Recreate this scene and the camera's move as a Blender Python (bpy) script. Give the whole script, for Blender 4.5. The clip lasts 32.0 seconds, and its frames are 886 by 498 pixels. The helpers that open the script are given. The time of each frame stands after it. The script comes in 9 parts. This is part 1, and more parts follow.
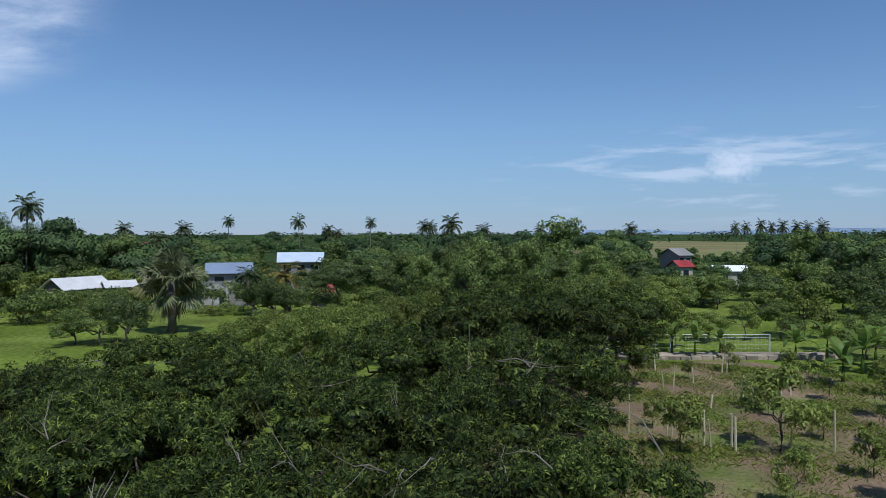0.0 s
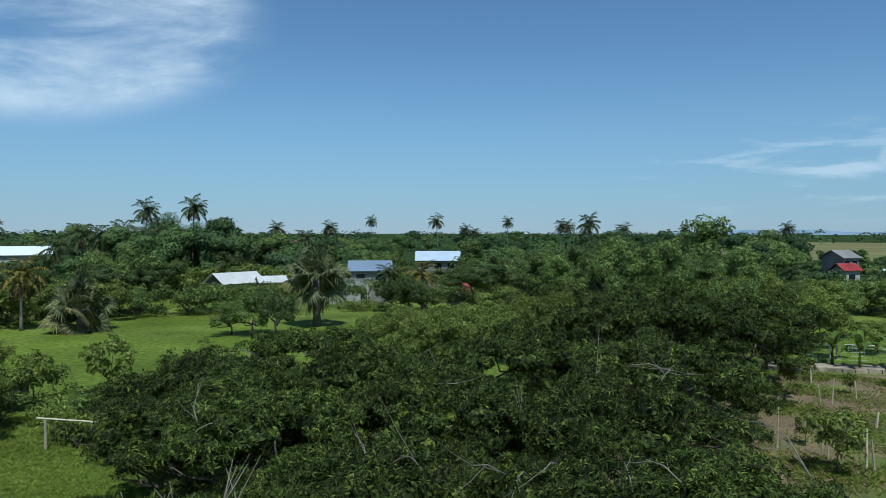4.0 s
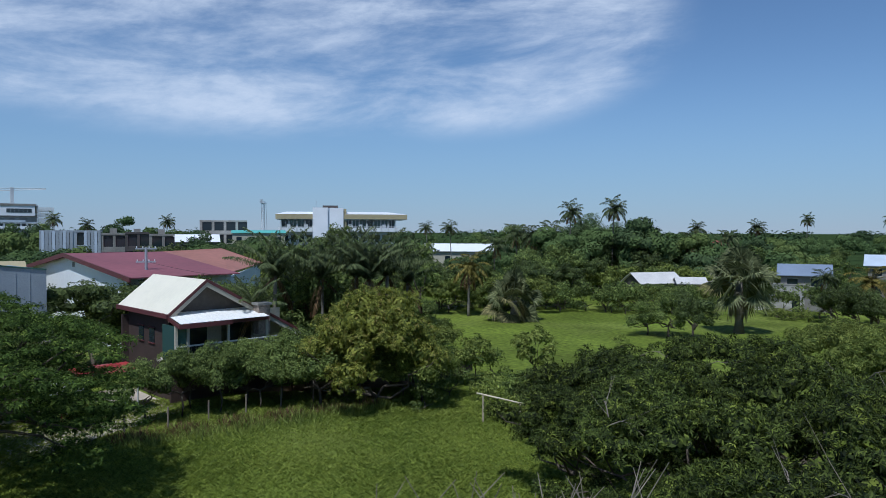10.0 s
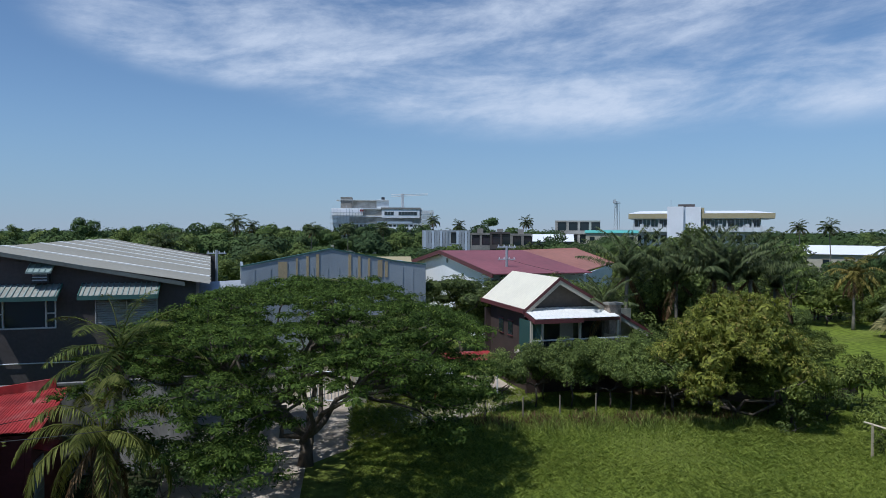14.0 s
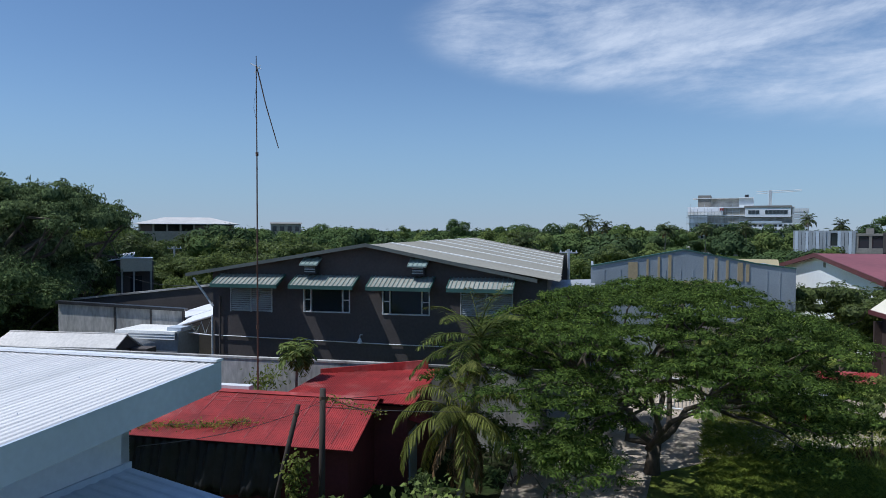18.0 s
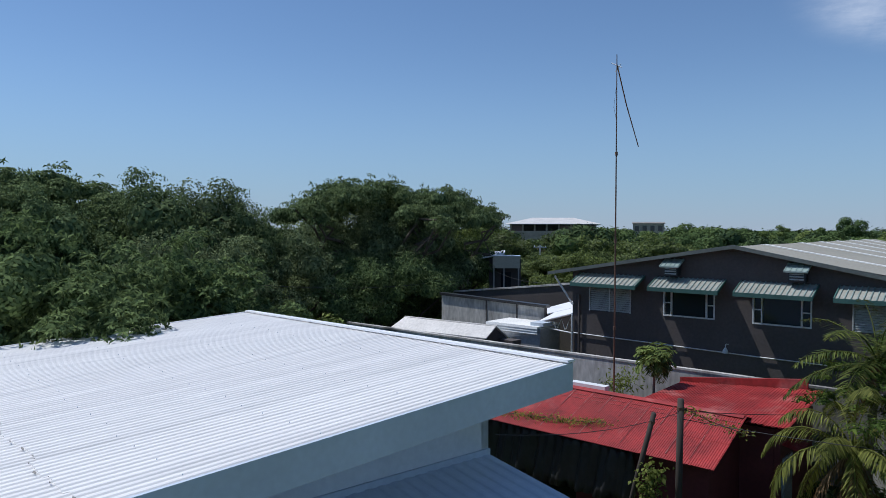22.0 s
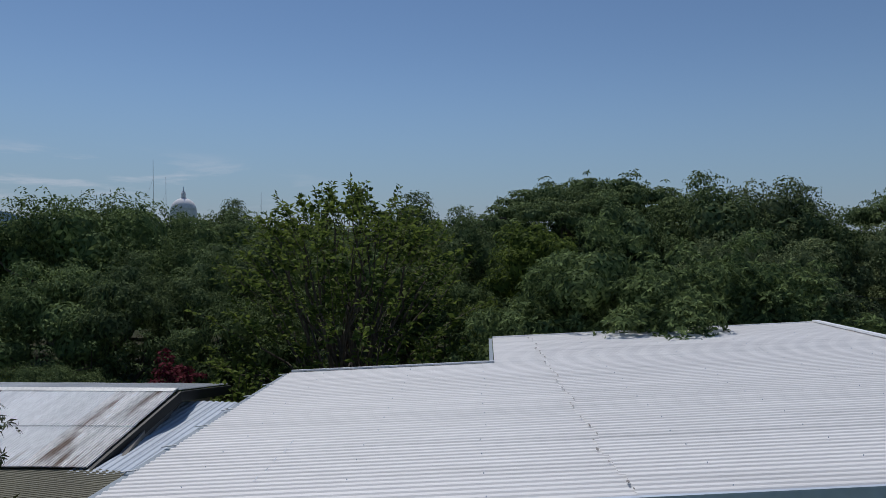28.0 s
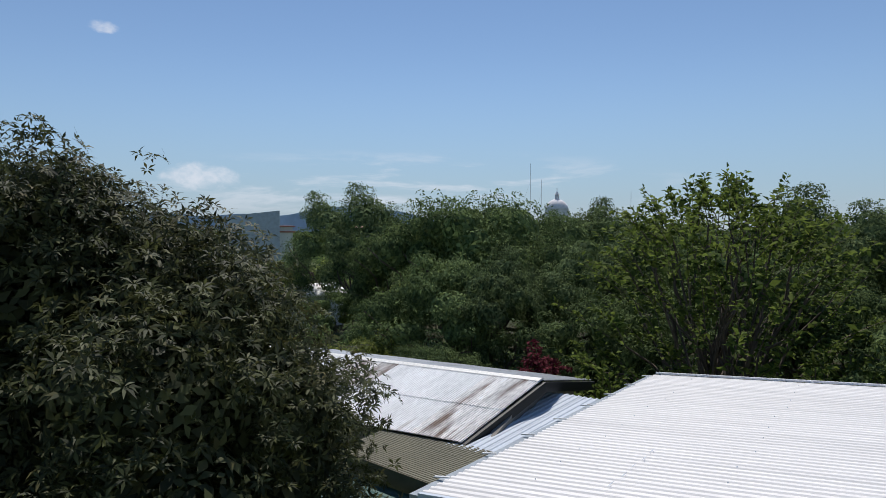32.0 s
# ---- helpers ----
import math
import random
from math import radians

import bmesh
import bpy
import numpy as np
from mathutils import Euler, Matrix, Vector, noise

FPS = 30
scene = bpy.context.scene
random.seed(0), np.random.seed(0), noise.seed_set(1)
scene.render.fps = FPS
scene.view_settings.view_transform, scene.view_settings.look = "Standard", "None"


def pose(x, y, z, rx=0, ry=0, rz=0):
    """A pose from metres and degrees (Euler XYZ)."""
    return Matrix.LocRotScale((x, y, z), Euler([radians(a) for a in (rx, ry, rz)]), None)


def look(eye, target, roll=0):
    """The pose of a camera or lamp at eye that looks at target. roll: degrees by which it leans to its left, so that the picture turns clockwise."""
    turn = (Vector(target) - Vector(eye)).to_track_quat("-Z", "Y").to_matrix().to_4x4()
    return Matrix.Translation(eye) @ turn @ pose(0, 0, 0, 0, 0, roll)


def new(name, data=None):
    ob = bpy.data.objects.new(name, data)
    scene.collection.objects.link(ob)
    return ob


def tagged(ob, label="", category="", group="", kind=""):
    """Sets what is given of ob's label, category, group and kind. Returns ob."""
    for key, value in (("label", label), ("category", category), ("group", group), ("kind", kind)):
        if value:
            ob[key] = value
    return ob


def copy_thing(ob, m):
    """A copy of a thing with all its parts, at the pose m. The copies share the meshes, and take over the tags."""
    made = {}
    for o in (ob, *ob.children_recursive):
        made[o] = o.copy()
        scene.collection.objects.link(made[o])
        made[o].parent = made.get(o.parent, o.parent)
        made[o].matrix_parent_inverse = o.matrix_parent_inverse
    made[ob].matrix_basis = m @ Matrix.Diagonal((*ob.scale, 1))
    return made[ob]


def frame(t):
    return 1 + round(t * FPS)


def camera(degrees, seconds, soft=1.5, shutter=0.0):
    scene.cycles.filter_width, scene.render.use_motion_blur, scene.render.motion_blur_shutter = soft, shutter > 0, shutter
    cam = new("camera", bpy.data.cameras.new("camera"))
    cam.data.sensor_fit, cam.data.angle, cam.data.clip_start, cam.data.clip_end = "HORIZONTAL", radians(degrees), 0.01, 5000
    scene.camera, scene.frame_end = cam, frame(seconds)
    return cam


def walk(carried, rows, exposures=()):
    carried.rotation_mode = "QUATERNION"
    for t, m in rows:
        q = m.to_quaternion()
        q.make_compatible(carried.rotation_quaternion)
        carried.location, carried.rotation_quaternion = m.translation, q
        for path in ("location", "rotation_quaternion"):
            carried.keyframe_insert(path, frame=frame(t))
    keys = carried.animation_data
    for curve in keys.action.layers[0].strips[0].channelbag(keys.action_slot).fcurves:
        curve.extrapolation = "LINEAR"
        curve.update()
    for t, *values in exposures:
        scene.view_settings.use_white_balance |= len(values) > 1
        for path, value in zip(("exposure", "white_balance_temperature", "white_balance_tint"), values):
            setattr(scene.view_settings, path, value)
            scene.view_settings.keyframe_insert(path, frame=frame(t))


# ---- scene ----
cam = camera(65.04, 32.0, soft=0.8)
PATH = [
    (0, pose(0.000, -0.000, 10.000, 88.67, 0.12, -0.00)),
    (0.5, pose(0.075, -0.037, 9.993, 88.67, 0.08, 1.71)),
    (1, pose(0.130, -0.036, 9.991, 88.69, 0.05, 3.33)),
    (1.5, pose(0.193, -0.006, 9.995, 88.69, 0.03, 4.91)),
    (2, pose(0.268, 0.044, 9.998, 88.69, 0.05, 6.57)),
    (2.5, pose(0.335, 0.130, 9.990, 88.68, 0.00, 7.84)),
    (4.5, pose(0.370, 0.232, 9.976, 88.64, 0.00, 13.27)),
    (5, pose(0.360, 0.301, 9.964, 88.65, 0.04, 15.75)),
    (5.5, pose(0.346, 0.329, 9.956, 88.64, -0.02, 18.17)),
    (6, pose(0.370, 0.327, 9.957, 88.63, -0.02, 20.68)),
    (6.5, pose(0.414, 0.304, 9.970, 88.62, -0.12, 23.47)),
    (7, pose(0.463, 0.278, 9.987, 88.62, -0.14, 26.50)),
    (7.5, pose(0.518, 0.256, 10.005, 88.59, -0.14, 29.27)),
    (8, pose(0.560, 0.247, 10.021, 88.56, -0.17, 32.03)),
    (8.5, pose(0.571, 0.268, 10.031, 88.54, -0.18, 34.69)),
    (9, pose(0.541, 0.311, 10.031, 88.54, -0.15, 37.89)),
    (9.5, pose(0.495, 0.351, 10.028, 88.53, -0.16, 41.30)),
    (10, pose(0.458, 0.381, 10.021, 88.55, -0.15, 44.94)),
    (10.5, pose(0.426, 0.410, 10.013, 88.56, -0.13, 48.42)),
    (11, pose(0.396, 0.444, 10.008, 88.58, -0.19, 52.06)),
    (11.5, pose(0.368, 0.484, 10.006, 88.55, -0.27, 55.57)),
    (12, pose(0.341, 0.516, 10.000, 88.54, -0.24, 59.26)),
    (12.5, pose(0.306, 0.544, 9.991, 88.55, -0.25, 62.78)),
    (13, pose(0.262, 0.572, 9.985, 88.52, -0.22, 66.30)),
    (13.5, pose(0.211, 0.592, 9.985, 88.52, -0.21, 69.94)),
    (14, pose(0.156, 0.619, 9.990, 88.48, -0.16, 73.43)),
    (14.5, pose(0.102, 0.695, 9.994, 88.44, -0.19, 77.05)),
    (16.5, pose(0.039, 0.796, 9.987, 88.45, -0.21, 91.24)),
    (17, pose(-0.027, 0.842, 9.971, 88.47, -0.21, 94.78)),
    (17.5, pose(-0.096, 0.843, 9.958, 88.45, -0.18, 98.45)),
    (18, pose(-0.178, 0.836, 9.953, 88.42, -0.19, 101.96)),
    (18.5, pose(-0.250, 0.822, 9.955, 88.39, -0.20, 105.66)),
    (19, pose(-0.295, 0.821, 9.958, 88.39, -0.08, 109.22)),
    (19.5, pose(-0.328, 0.838, 9.963, 88.42, -0.08, 112.93)),
    (20, pose(-0.378, 0.853, 9.972, 88.41, -0.04, 116.42)),
    (20.5, pose(-0.457, 0.844, 9.975, 88.38, -0.07, 120.17)),
    (21, pose(-0.539, 0.820, 9.973, 88.34, -0.06, 123.85)),
    (21.5, pose(-0.597, 0.804, 9.976, 88.29, -0.10, 127.61)),
    (22, pose(-0.624, 0.811, 9.989, 88.29, -0.18, 131.21)),
    (22.5, pose(-0.607, 0.849, 10.010, 88.27, -0.27, 134.95)),
    (23, pose(-0.568, 0.888, 10.029, 88.30, -0.22, 138.56)),
    (23.5, pose(-0.557, 0.879, 10.037, 88.35, -0.26, 142.18)),
    (24, pose(-0.592, 0.818, 10.036, 88.34, -0.23, 146.00)),
    (24.5, pose(-0.665, 0.772, 10.022, 88.34, -0.22, 149.67)),
    (25, pose(-0.746, 0.760, 9.999, 88.35, -0.16, 153.50)),
    (25.5, pose(-0.797, 0.730, 9.968, 88.42, -0.14, 157.19)),
    (27.5, pose(-0.828, 0.662, 9.936, 88.43, -0.04, 171.58)),
    (28, pose(-0.857, 0.562, 9.914, 88.48, -0.05, 175.33)),
    (28.5, pose(-0.869, 0.462, 9.903, 88.45, -0.09, 179.02)),
    (29, pose(-0.871, 0.381, 9.898, 88.43, -0.01, 182.84)),
    (29.5, pose(-0.872, 0.296, 9.891, 88.39, -0.03, 186.48)),
    (30, pose(-0.853, 0.203, 9.876, 88.40, 0.01, 190.26)),
    (30.5, pose(-0.820, 0.117, 9.849, 88.38, 0.05, 193.99)),
    (31, pose(-0.805, 0.027, 9.813, 88.39, 0.01, 197.88)),
    (31.5, pose(-0.817, -0.085, 9.775, 88.42, 0.00, 201.58)),
    (32, pose(-0.846, -0.212, 9.736, 88.43, -0.12, 205.11)),
]
EXPOSURES = [(0, 0.03, 5450, 10), (2.5, 0.03, 5380, 8), (5, 0.04, 5330, -8), (7.5, 0.0, 5300, -5), (10, -0.06, 5400, 9), (15, 0.0, 5600, 10), (20, 0.1, 5650, 10), (23, 0.0, 5800, 11), (25, -0.32, 5950, 11), (28, -0.45, 6000, 12), (30, -0.18, 6100, 12), (32, 0.1, 6300, 12)]
walk(cam, PATH, EXPOSURES)

# ---- sky and sun ----
SUN_YAW, SUN_UP = 203.0, 61.0          # bearing to the left of the first view, height, in degrees
world = bpy.data.worlds.new("sky")
scene.world = world
world.use_nodes = True
wn, wl = world.node_tree.nodes, world.node_tree.links
wn.clear()
w_out = wn.new("ShaderNodeOutputWorld")
w_bg = wn.new("ShaderNodeBackground")
w_sky = wn.new("ShaderNodeTexSky")
w_sky.sky_type, w_sky.sun_disc = "NISHITA", False
w_sky.sun_elevation, w_sky.sun_rotation = radians(SUN_UP), radians(-SUN_YAW)
w_sky.altitude, w_sky.air_density, w_sky.dust_density, w_sky.ozone_density = 10, 1.0, 0.0, 3.2
w_bg.inputs["Strength"].default_value = 0.085


def wmath(op, a, b=None, clamp=False):
    n = wn.new("ShaderNodeMath")
    n.operation, n.use_clamp = op, clamp
    for i, v in enumerate((a, b)):
        if v is None:
            continue
        if isinstance(v, (int, float)):
            n.inputs[i].default_value = v
        else:
            wl.new(v, n.inputs[i])
    return n.outputs[0]


def wramp(v, lo, hi):
    n = wn.new("ShaderNodeMapRange")
    n.interpolation_type = "SMOOTHSTEP"
    n.inputs["From Min"].default_value, n.inputs["From Max"].default_value = lo, hi
    wl.new(v, n.inputs["Value"])
    return n.outputs["Result"]


w_co = wn.new("ShaderNodeTexCoord")
w_sep = wn.new("ShaderNodeSeparateXYZ")
wl.new(w_co.outputs["Generated"], w_sep.inputs[0])
# bearing (radians to the left of +y) and height of each direction
w_az = wmath("ARCTAN2", wmath("MULTIPLY", w_sep.outputs[0], -1.0), w_sep.outputs[1])
w_el = wmath("ARCSINE", w_sep.outputs[2])


def cloud_noise(scale_az, scale_el, shear, detail, rough, seed):
    comb = wn.new("ShaderNodeCombineXYZ")
    wl.new(wmath("MULTIPLY", wmath("ADD", w_az, wmath("MULTIPLY", w_el, shear)), scale_az), comb.inputs[0])
    wl.new(wmath("MULTIPLY", w_el, scale_el), comb.inputs[1])
    comb.inputs[2].default_value = seed
    n = wn.new("ShaderNodeTexNoise")
    n.inputs["Scale"].default_value, n.inputs["Detail"].default_value = 1.0, detail
    n.inputs["Roughness"].default_value, n.inputs["Distortion"].default_value = rough, 0.25
    wl.new(comb.outputs[0], n.inputs["Vector"])
    return n.outputs["Fac"]


def patch(az, el, waz, wel):
    """A soft oval of the sky: bearing, height, half widths, in degrees."""
    az = az - 360 if az > 180 else az
    a = wmath("DIVIDE", wmath("SUBTRACT", w_az, radians(az)), radians(waz))
    e = wmath("DIVIDE", wmath("SUBTRACT", w_el, radians(el)), radians(wel))
    return wramp(wmath("ADD", wmath("MULTIPLY", a, a), wmath("MULTIPLY", e, e)), 1.0, 0.0)


cirrus = wramp(cloud_noise(4.2, 14.0, 1.0, 9.0, 0.62, 3.1), 0.29, 0.72)
ripple = wramp(cloud_noise(26.0, 46.0, 0.5, 5.0, 0.65, 7.7), 0.22, 0.62)
cirrus = wmath("MULTIPLY", cirrus, wmath("ADD", wmath("MULTIPLY", ripple, 0.32), 0.7))
cirrus_area = wmath("MAXIMUM", wmath("MAXIMUM", patch(62, 16.5, 38, 10.5), patch(45, 16.0, 22, 9.5)), patch(85, 16, 22, 6))
veil = wmath("MULTIPLY", cirrus, wramp(cirrus_area, 0.0, 0.55))
veil = wmath("MULTIPLY", veil, 0.84)
low = wramp(cloud_noise(7.0, 42.0, 0.2, 6.0, 0.6, 9.3), 0.47, 0.68)
low_area = wmath("MAXIMUM", patch(-21, 4.5, 20, 4.2), patch(208, 3.4, 27, 3.4))
low_veil = wmath("MULTIPLY", wmath("MULTIPLY", low, low_area), 0.55)
puff = cloud_noise(42.0, 60.0, 0.0, 8.0, 0.6, 5.4)
puff_area = wmath("MAXIMUM", patch(-22.5, 5.2, 3.0, 2.2), patch(224.3, 4.1, 4.2, 1.5))
puff_area = wmath("MAXIMUM", puff_area, patch(231.0, 14.6, 1.6, 0.7))
puffs = wmath("MULTIPLY", wramp(wmath("ADD", puff_area, wmath("MULTIPLY", wmath("SUBTRACT", puff, 0.5), 1.6)), 0.38, 1.3), 0.8)
streak = wmath("MULTIPLY", wmath("MULTIPLY", patch(-31, 8.3, 8.5, 0.55), low), 0.85)
cover = wmath("MAXIMUM", wmath("MAXIMUM", wmath("MAXIMUM", veil, streak), low_veil), puffs, True)
w_mix = wn.new("ShaderNodeMix")
w_mix.data_type = "RGBA"
w_mix.inputs["B"].default_value = (8.2, 8.5, 9.0, 1)
wl.new(cover, w_mix.inputs["Factor"])
# pale haze low over the land
w_haze = wn.new("ShaderNodeMix")
w_haze.data_type = "RGBA"
w_haze.inputs["B"].default_value = (2.35, 3.75, 5.6, 1)
wl.new(wmath("MULTIPLY", wramp(w_el, radians(13), radians(-1)), 0.68), w_haze.inputs["Factor"])
wl.new(w_sky.outputs[0], w_haze.inputs["A"])
wl.new(w_haze.outputs["Result"], w_mix.inputs["A"])
wl.new(w_mix.outputs["Result"], w_bg.inputs["Color"])
wl.new(w_bg.outputs[0], w_out.inputs[0])

sun = new("sun", bpy.data.lights.new("sun", "SUN"))
sun.data.energy, sun.data.angle, sun.data.color = 3.6, radians(0.55), (1.0, 0.95, 0.87)
sun_dir = Vector((-math.sin(radians(SUN_YAW)) * math.cos(radians(SUN_UP)), math.cos(radians(SUN_YAW)) * math.cos(radians(SUN_UP)), math.sin(radians(SUN_UP))))
sun.matrix_world = look(sun_dir * 200, (0, 0, 0))

# ---- materials ----
def material(name, base, rough=0.8, metal=0.0, scale=1.0, vary=0.25, fine=12.0, fine_vary=0.12, bump=0.2, bump_scale=None,
             second=None, second_amount=0.5, island=0.0, obj=0.0, spec=0.5, stretch=(1, 1, 1), turn=0.0):
    """A surface with patches at scale (per metre), grain at fine, relief, and an optional second colour in blotches."""
    m = bpy.data.materials.new(name)
    m.use_nodes = True
    n, l = m.node_tree.nodes, m.node_tree.links
    b = n["Principled BSDF"]
    b.inputs["Roughness"].default_value, b.inputs["Metallic"].default_value = rough, metal
    b.inputs["Specular IOR Level"].default_value = spec
    co = n.new("ShaderNodeTexCoord")
    mp = n.new("ShaderNodeMapping")
    mp.vector_type = "TEXTURE"
    mp.inputs["Scale"].default_value = [1 / v for v in stretch]
    mp.inputs["Rotation"].default_value = (0, 0, radians(turn))
    geo = n.new("ShaderNodeNewGeometry")
    l.new(geo.outputs["Position"], mp.inputs["Vector"])

    def noise_tex(s, detail=4.0):
        t = n.new("ShaderNodeTexNoise")
        t.inputs["Scale"].default_value, t.inputs["Detail"].default_value = s, detail
        l.new(mp.outputs[0], t.inputs["Vector"])
        return t.outputs["Fac"]

    def rng(v, lo, hi, a=0.3, z=0.7):
        t = n.new("ShaderNodeMapRange")
        t.inputs["From Min"].default_value, t.inputs["From Max"].default_value = a, z
        t.inputs["To Min"].default_value, t.inputs["To Max"].default_value = lo, hi
        l.new(v, t.inputs["Value"])
        return t.outputs["Result"]

    def mul(a, c):
        t = n.new("ShaderNodeMath")
        t.operation = "MULTIPLY"
        l.new(a, t.inputs[0]), l.new(c, t.inputs[1])
        return t.outputs[0]

    big, small = noise_tex(scale), noise_tex(fine, 6.0)
    value = mul(rng(big, 1 - vary, 1 + vary), rng(small, 1 - fine_vary, 1 + fine_vary))
    if island:
        value = mul(value, rng(geo.outputs["Random Per Island"], 1 - island, 1 + island, 0, 1))
    if obj:
        oi = n.new("ShaderNodeObjectInfo")
        value = mul(value, rng(oi.outputs["Random"], 1 - obj, 1 + obj, 0, 1))
    col = n.new("ShaderNodeMix")
    col.data_type = "RGBA"
    col.inputs["A"].default_value = (*base, 1)
    col.inputs["B"].default_value = (*(second or base), 1)
    if second:
        blot = noise_tex(scale * 0.6 + 0.01, 5.0)
        l.new(rng(blot, 0, 1, 0.62 - 0.3 * second_amount, 0.72 - 0.22 * second_amount), col.inputs["Factor"])
    else:
        col.inputs["Factor"].default_value = 0
    hsv = n.new("ShaderNodeHueSaturation")
    l.new(col.outputs["Result"], hsv.inputs["Color"])
    l.new(value, hsv.inputs["Value"])
    l.new(hsv.outputs[0], b.inputs["Base Color"])
    if bump:
        bp = n.new("ShaderNodeBump")
        bp.inputs["Strength"].default_value, bp.inputs["Distance"].default_value = bump, 0.03
        l.new(noise_tex(bump_scale or fine, 5.0), bp.inputs["Height"])
        l.new(bp.outputs[0], b.inputs["Normal"])
    return m


def leaf_material(name, base, second, rough=0.45, trans=0.35, patch_scale=0.35, island=0.3, spec=0.22, tips=None, mixed_by_leaf=0.7):
    """Leaves: two greens mixed leaf by leaf and in patches, some light through the blade."""
    m = bpy.data.materials.new(name)
    m.use_nodes = True
    n, l = m.node_tree.nodes, m.node_tree.links
    b, out = n["Principled BSDF"], n["Material Output"]
    b.inputs["Roughness"].default_value = rough
    b.inputs["Specular IOR Level"].default_value = spec
    geo = n.new("ShaderNodeNewGeometry")
    tex = n.new("ShaderNodeTexNoise")
    tex.inputs["Scale"].default_value, tex.inputs["Detail"].default_value = patch_scale, 3.0
    l.new(geo.outputs["Position"], tex.inputs["Vector"])
    add = n.new("ShaderNodeMath")
    add.operation = "MULTIPLY_ADD"
    l.new(geo.outputs["Random Per Island"], add.inputs[0])
    add.inputs[1].default_value = mixed_by_leaf
    l.new(tex.outputs["Fac"], add.inputs[2])
    fac = n.new("ShaderNodeMapRange")
    fac.inputs["From Min"].default_value, fac.inputs["From Max"].default_value = 0.45 - 0.1 * (0.7 - mixed_by_leaf), 0.45 + mixed_by_leaf
    l.new(add.outputs[0], fac.inputs["Value"])
    col = n.new("ShaderNodeMix")
    col.data_type = "RGBA"
    col.inputs["A"].default_value, col.inputs["B"].default_value = (*base, 1), (*second, 1)
    l.new(fac.outputs["Result"], col.inputs["Factor"])
    top = col.outputs["Result"]
    if tips:
        # leaf colour in sprays: painted highlights on canopy and rain tree, new leaves elsewhere
        spray = n.new("ShaderNodeTexNoise")
        spray.inputs["Scale"].default_value, spray.inputs["Detail"].default_value = 1.7, 2.0
        l.new(geo.outputs["Position"], spray.inputs["Vector"])
        mixed = n.new("ShaderNodeMath")
        mixed.operation = "MULTIPLY_ADD"
        l.new(geo.outputs["Random Per Island"], mixed.inputs[0])
        mixed.inputs[1].default_value = 0.35
        l.new(spray.outputs["Fac"], mixed.inputs[2])
        pick = n.new("ShaderNodeMapRange")
        pick.inputs["From Min"].default_value, pick.inputs["From Max"].default_value = 0.80, 1.0
        l.new(mixed.outputs[0], pick.inputs["Value"])
        tipped = n.new("ShaderNodeMix")
        tipped.data_type = "RGBA"
        tipped.inputs["B"].default_value = (*tips, 1)
        l.new(top, tipped.inputs["A"]), l.new(pick.outputs["Result"], tipped.inputs["Factor"])
        top = tipped.outputs["Result"]
    oi = n.new("ShaderNodeObjectInfo")
    hsv = n.new("ShaderNodeHueSaturation")
    ob_v = n.new("ShaderNodeMapRange")
    ob_v.inputs["To Min"].default_value, ob_v.inputs["To Max"].default_value = 0.75, 1.25
    l.new(oi.outputs["Random"], ob_v.inputs["Value"])
    is_v = n.new("ShaderNodeMapRange")
    is_v.inputs["To Min"].default_value, is_v.inputs["To Max"].default_value = 1 - island, 1 + island
    l.new(geo.outputs["Random Per Island"], is_v.inputs["Value"])
    mv = n.new("ShaderNodeMath")
    mv.operation = "MULTIPLY"
    l.new(ob_v.outputs["Result"], mv.inputs[0]), l.new(is_v.outputs["Result"], mv.inputs[1])
    l.new(top, hsv.inputs["Color"]), l.new(mv.outputs[0], hsv.inputs["Value"])
    l.new(hsv.outputs[0], b.inputs["Base Color"])
    tr = n.new("ShaderNodeBsdfTranslucent")
    l.new(hsv.outputs[0], tr.inputs["Color"])
    mix = n.new("ShaderNodeMixShader")
    mix.inputs["Fac"].default_value = trans
    l.new(b.outputs[0], mix.inputs[1]), l.new(tr.outputs[0], mix.inputs[2])
    l.new(mix.outputs[0], out.inputs["Surface"])
    return m


def glass_material(name, tint=(0.02, 0.03, 0.035)):
    m = bpy.data.materials.new(name)
    m.use_nodes = True
    b = m.node_tree.nodes["Principled BSDF"]
    b.inputs["Base Color"].default_value = (*tint, 1)
    b.inputs["Roughness"].default_value, b.inputs["Specular IOR Level"].default_value = 0.08, 0.8
    return m


M_GRASS = material("meadow", (0.120, 0.156, 0.020), 0.9, scale=0.12, vary=0.3, fine=2.2, fine_vary=0.42, bump=1.0, bump_scale=6, second=(0.150, 0.178, 0.034), second_amount=0.4, spec=0.1)
M_BLADE = leaf_material("grass_blades", (0.176, 0.244, 0.032), (0.286, 0.330, 0.058), 0.6, 0.35, 0.25, 0.35)
M_SOIL = material("orchard_soil", (0.20, 0.138, 0.082), 0.95, scale=0.3, vary=0.3, fine=5, fine_vary=0.3, bump=0.8, bump_scale=8, second=(0.125, 0.15, 0.035), second_amount=0.45, spec=0.1)
M_DRY = material("dry_field", (0.21, 0.17, 0.075), 0.95, scale=0.02, vary=0.25, fine=0.4, fine_vary=0.15, second=(0.15, 0.16, 0.05), second_amount=0.6, spec=0.1)
M_CONCRETE = material("pale_concrete", (0.42, 0.40, 0.36), 0.9, scale=0.6, vary=0.18, fine=9, fine_vary=0.12, bump=0.3, second=(0.30, 0.28, 0.24), second_amount=0.4)
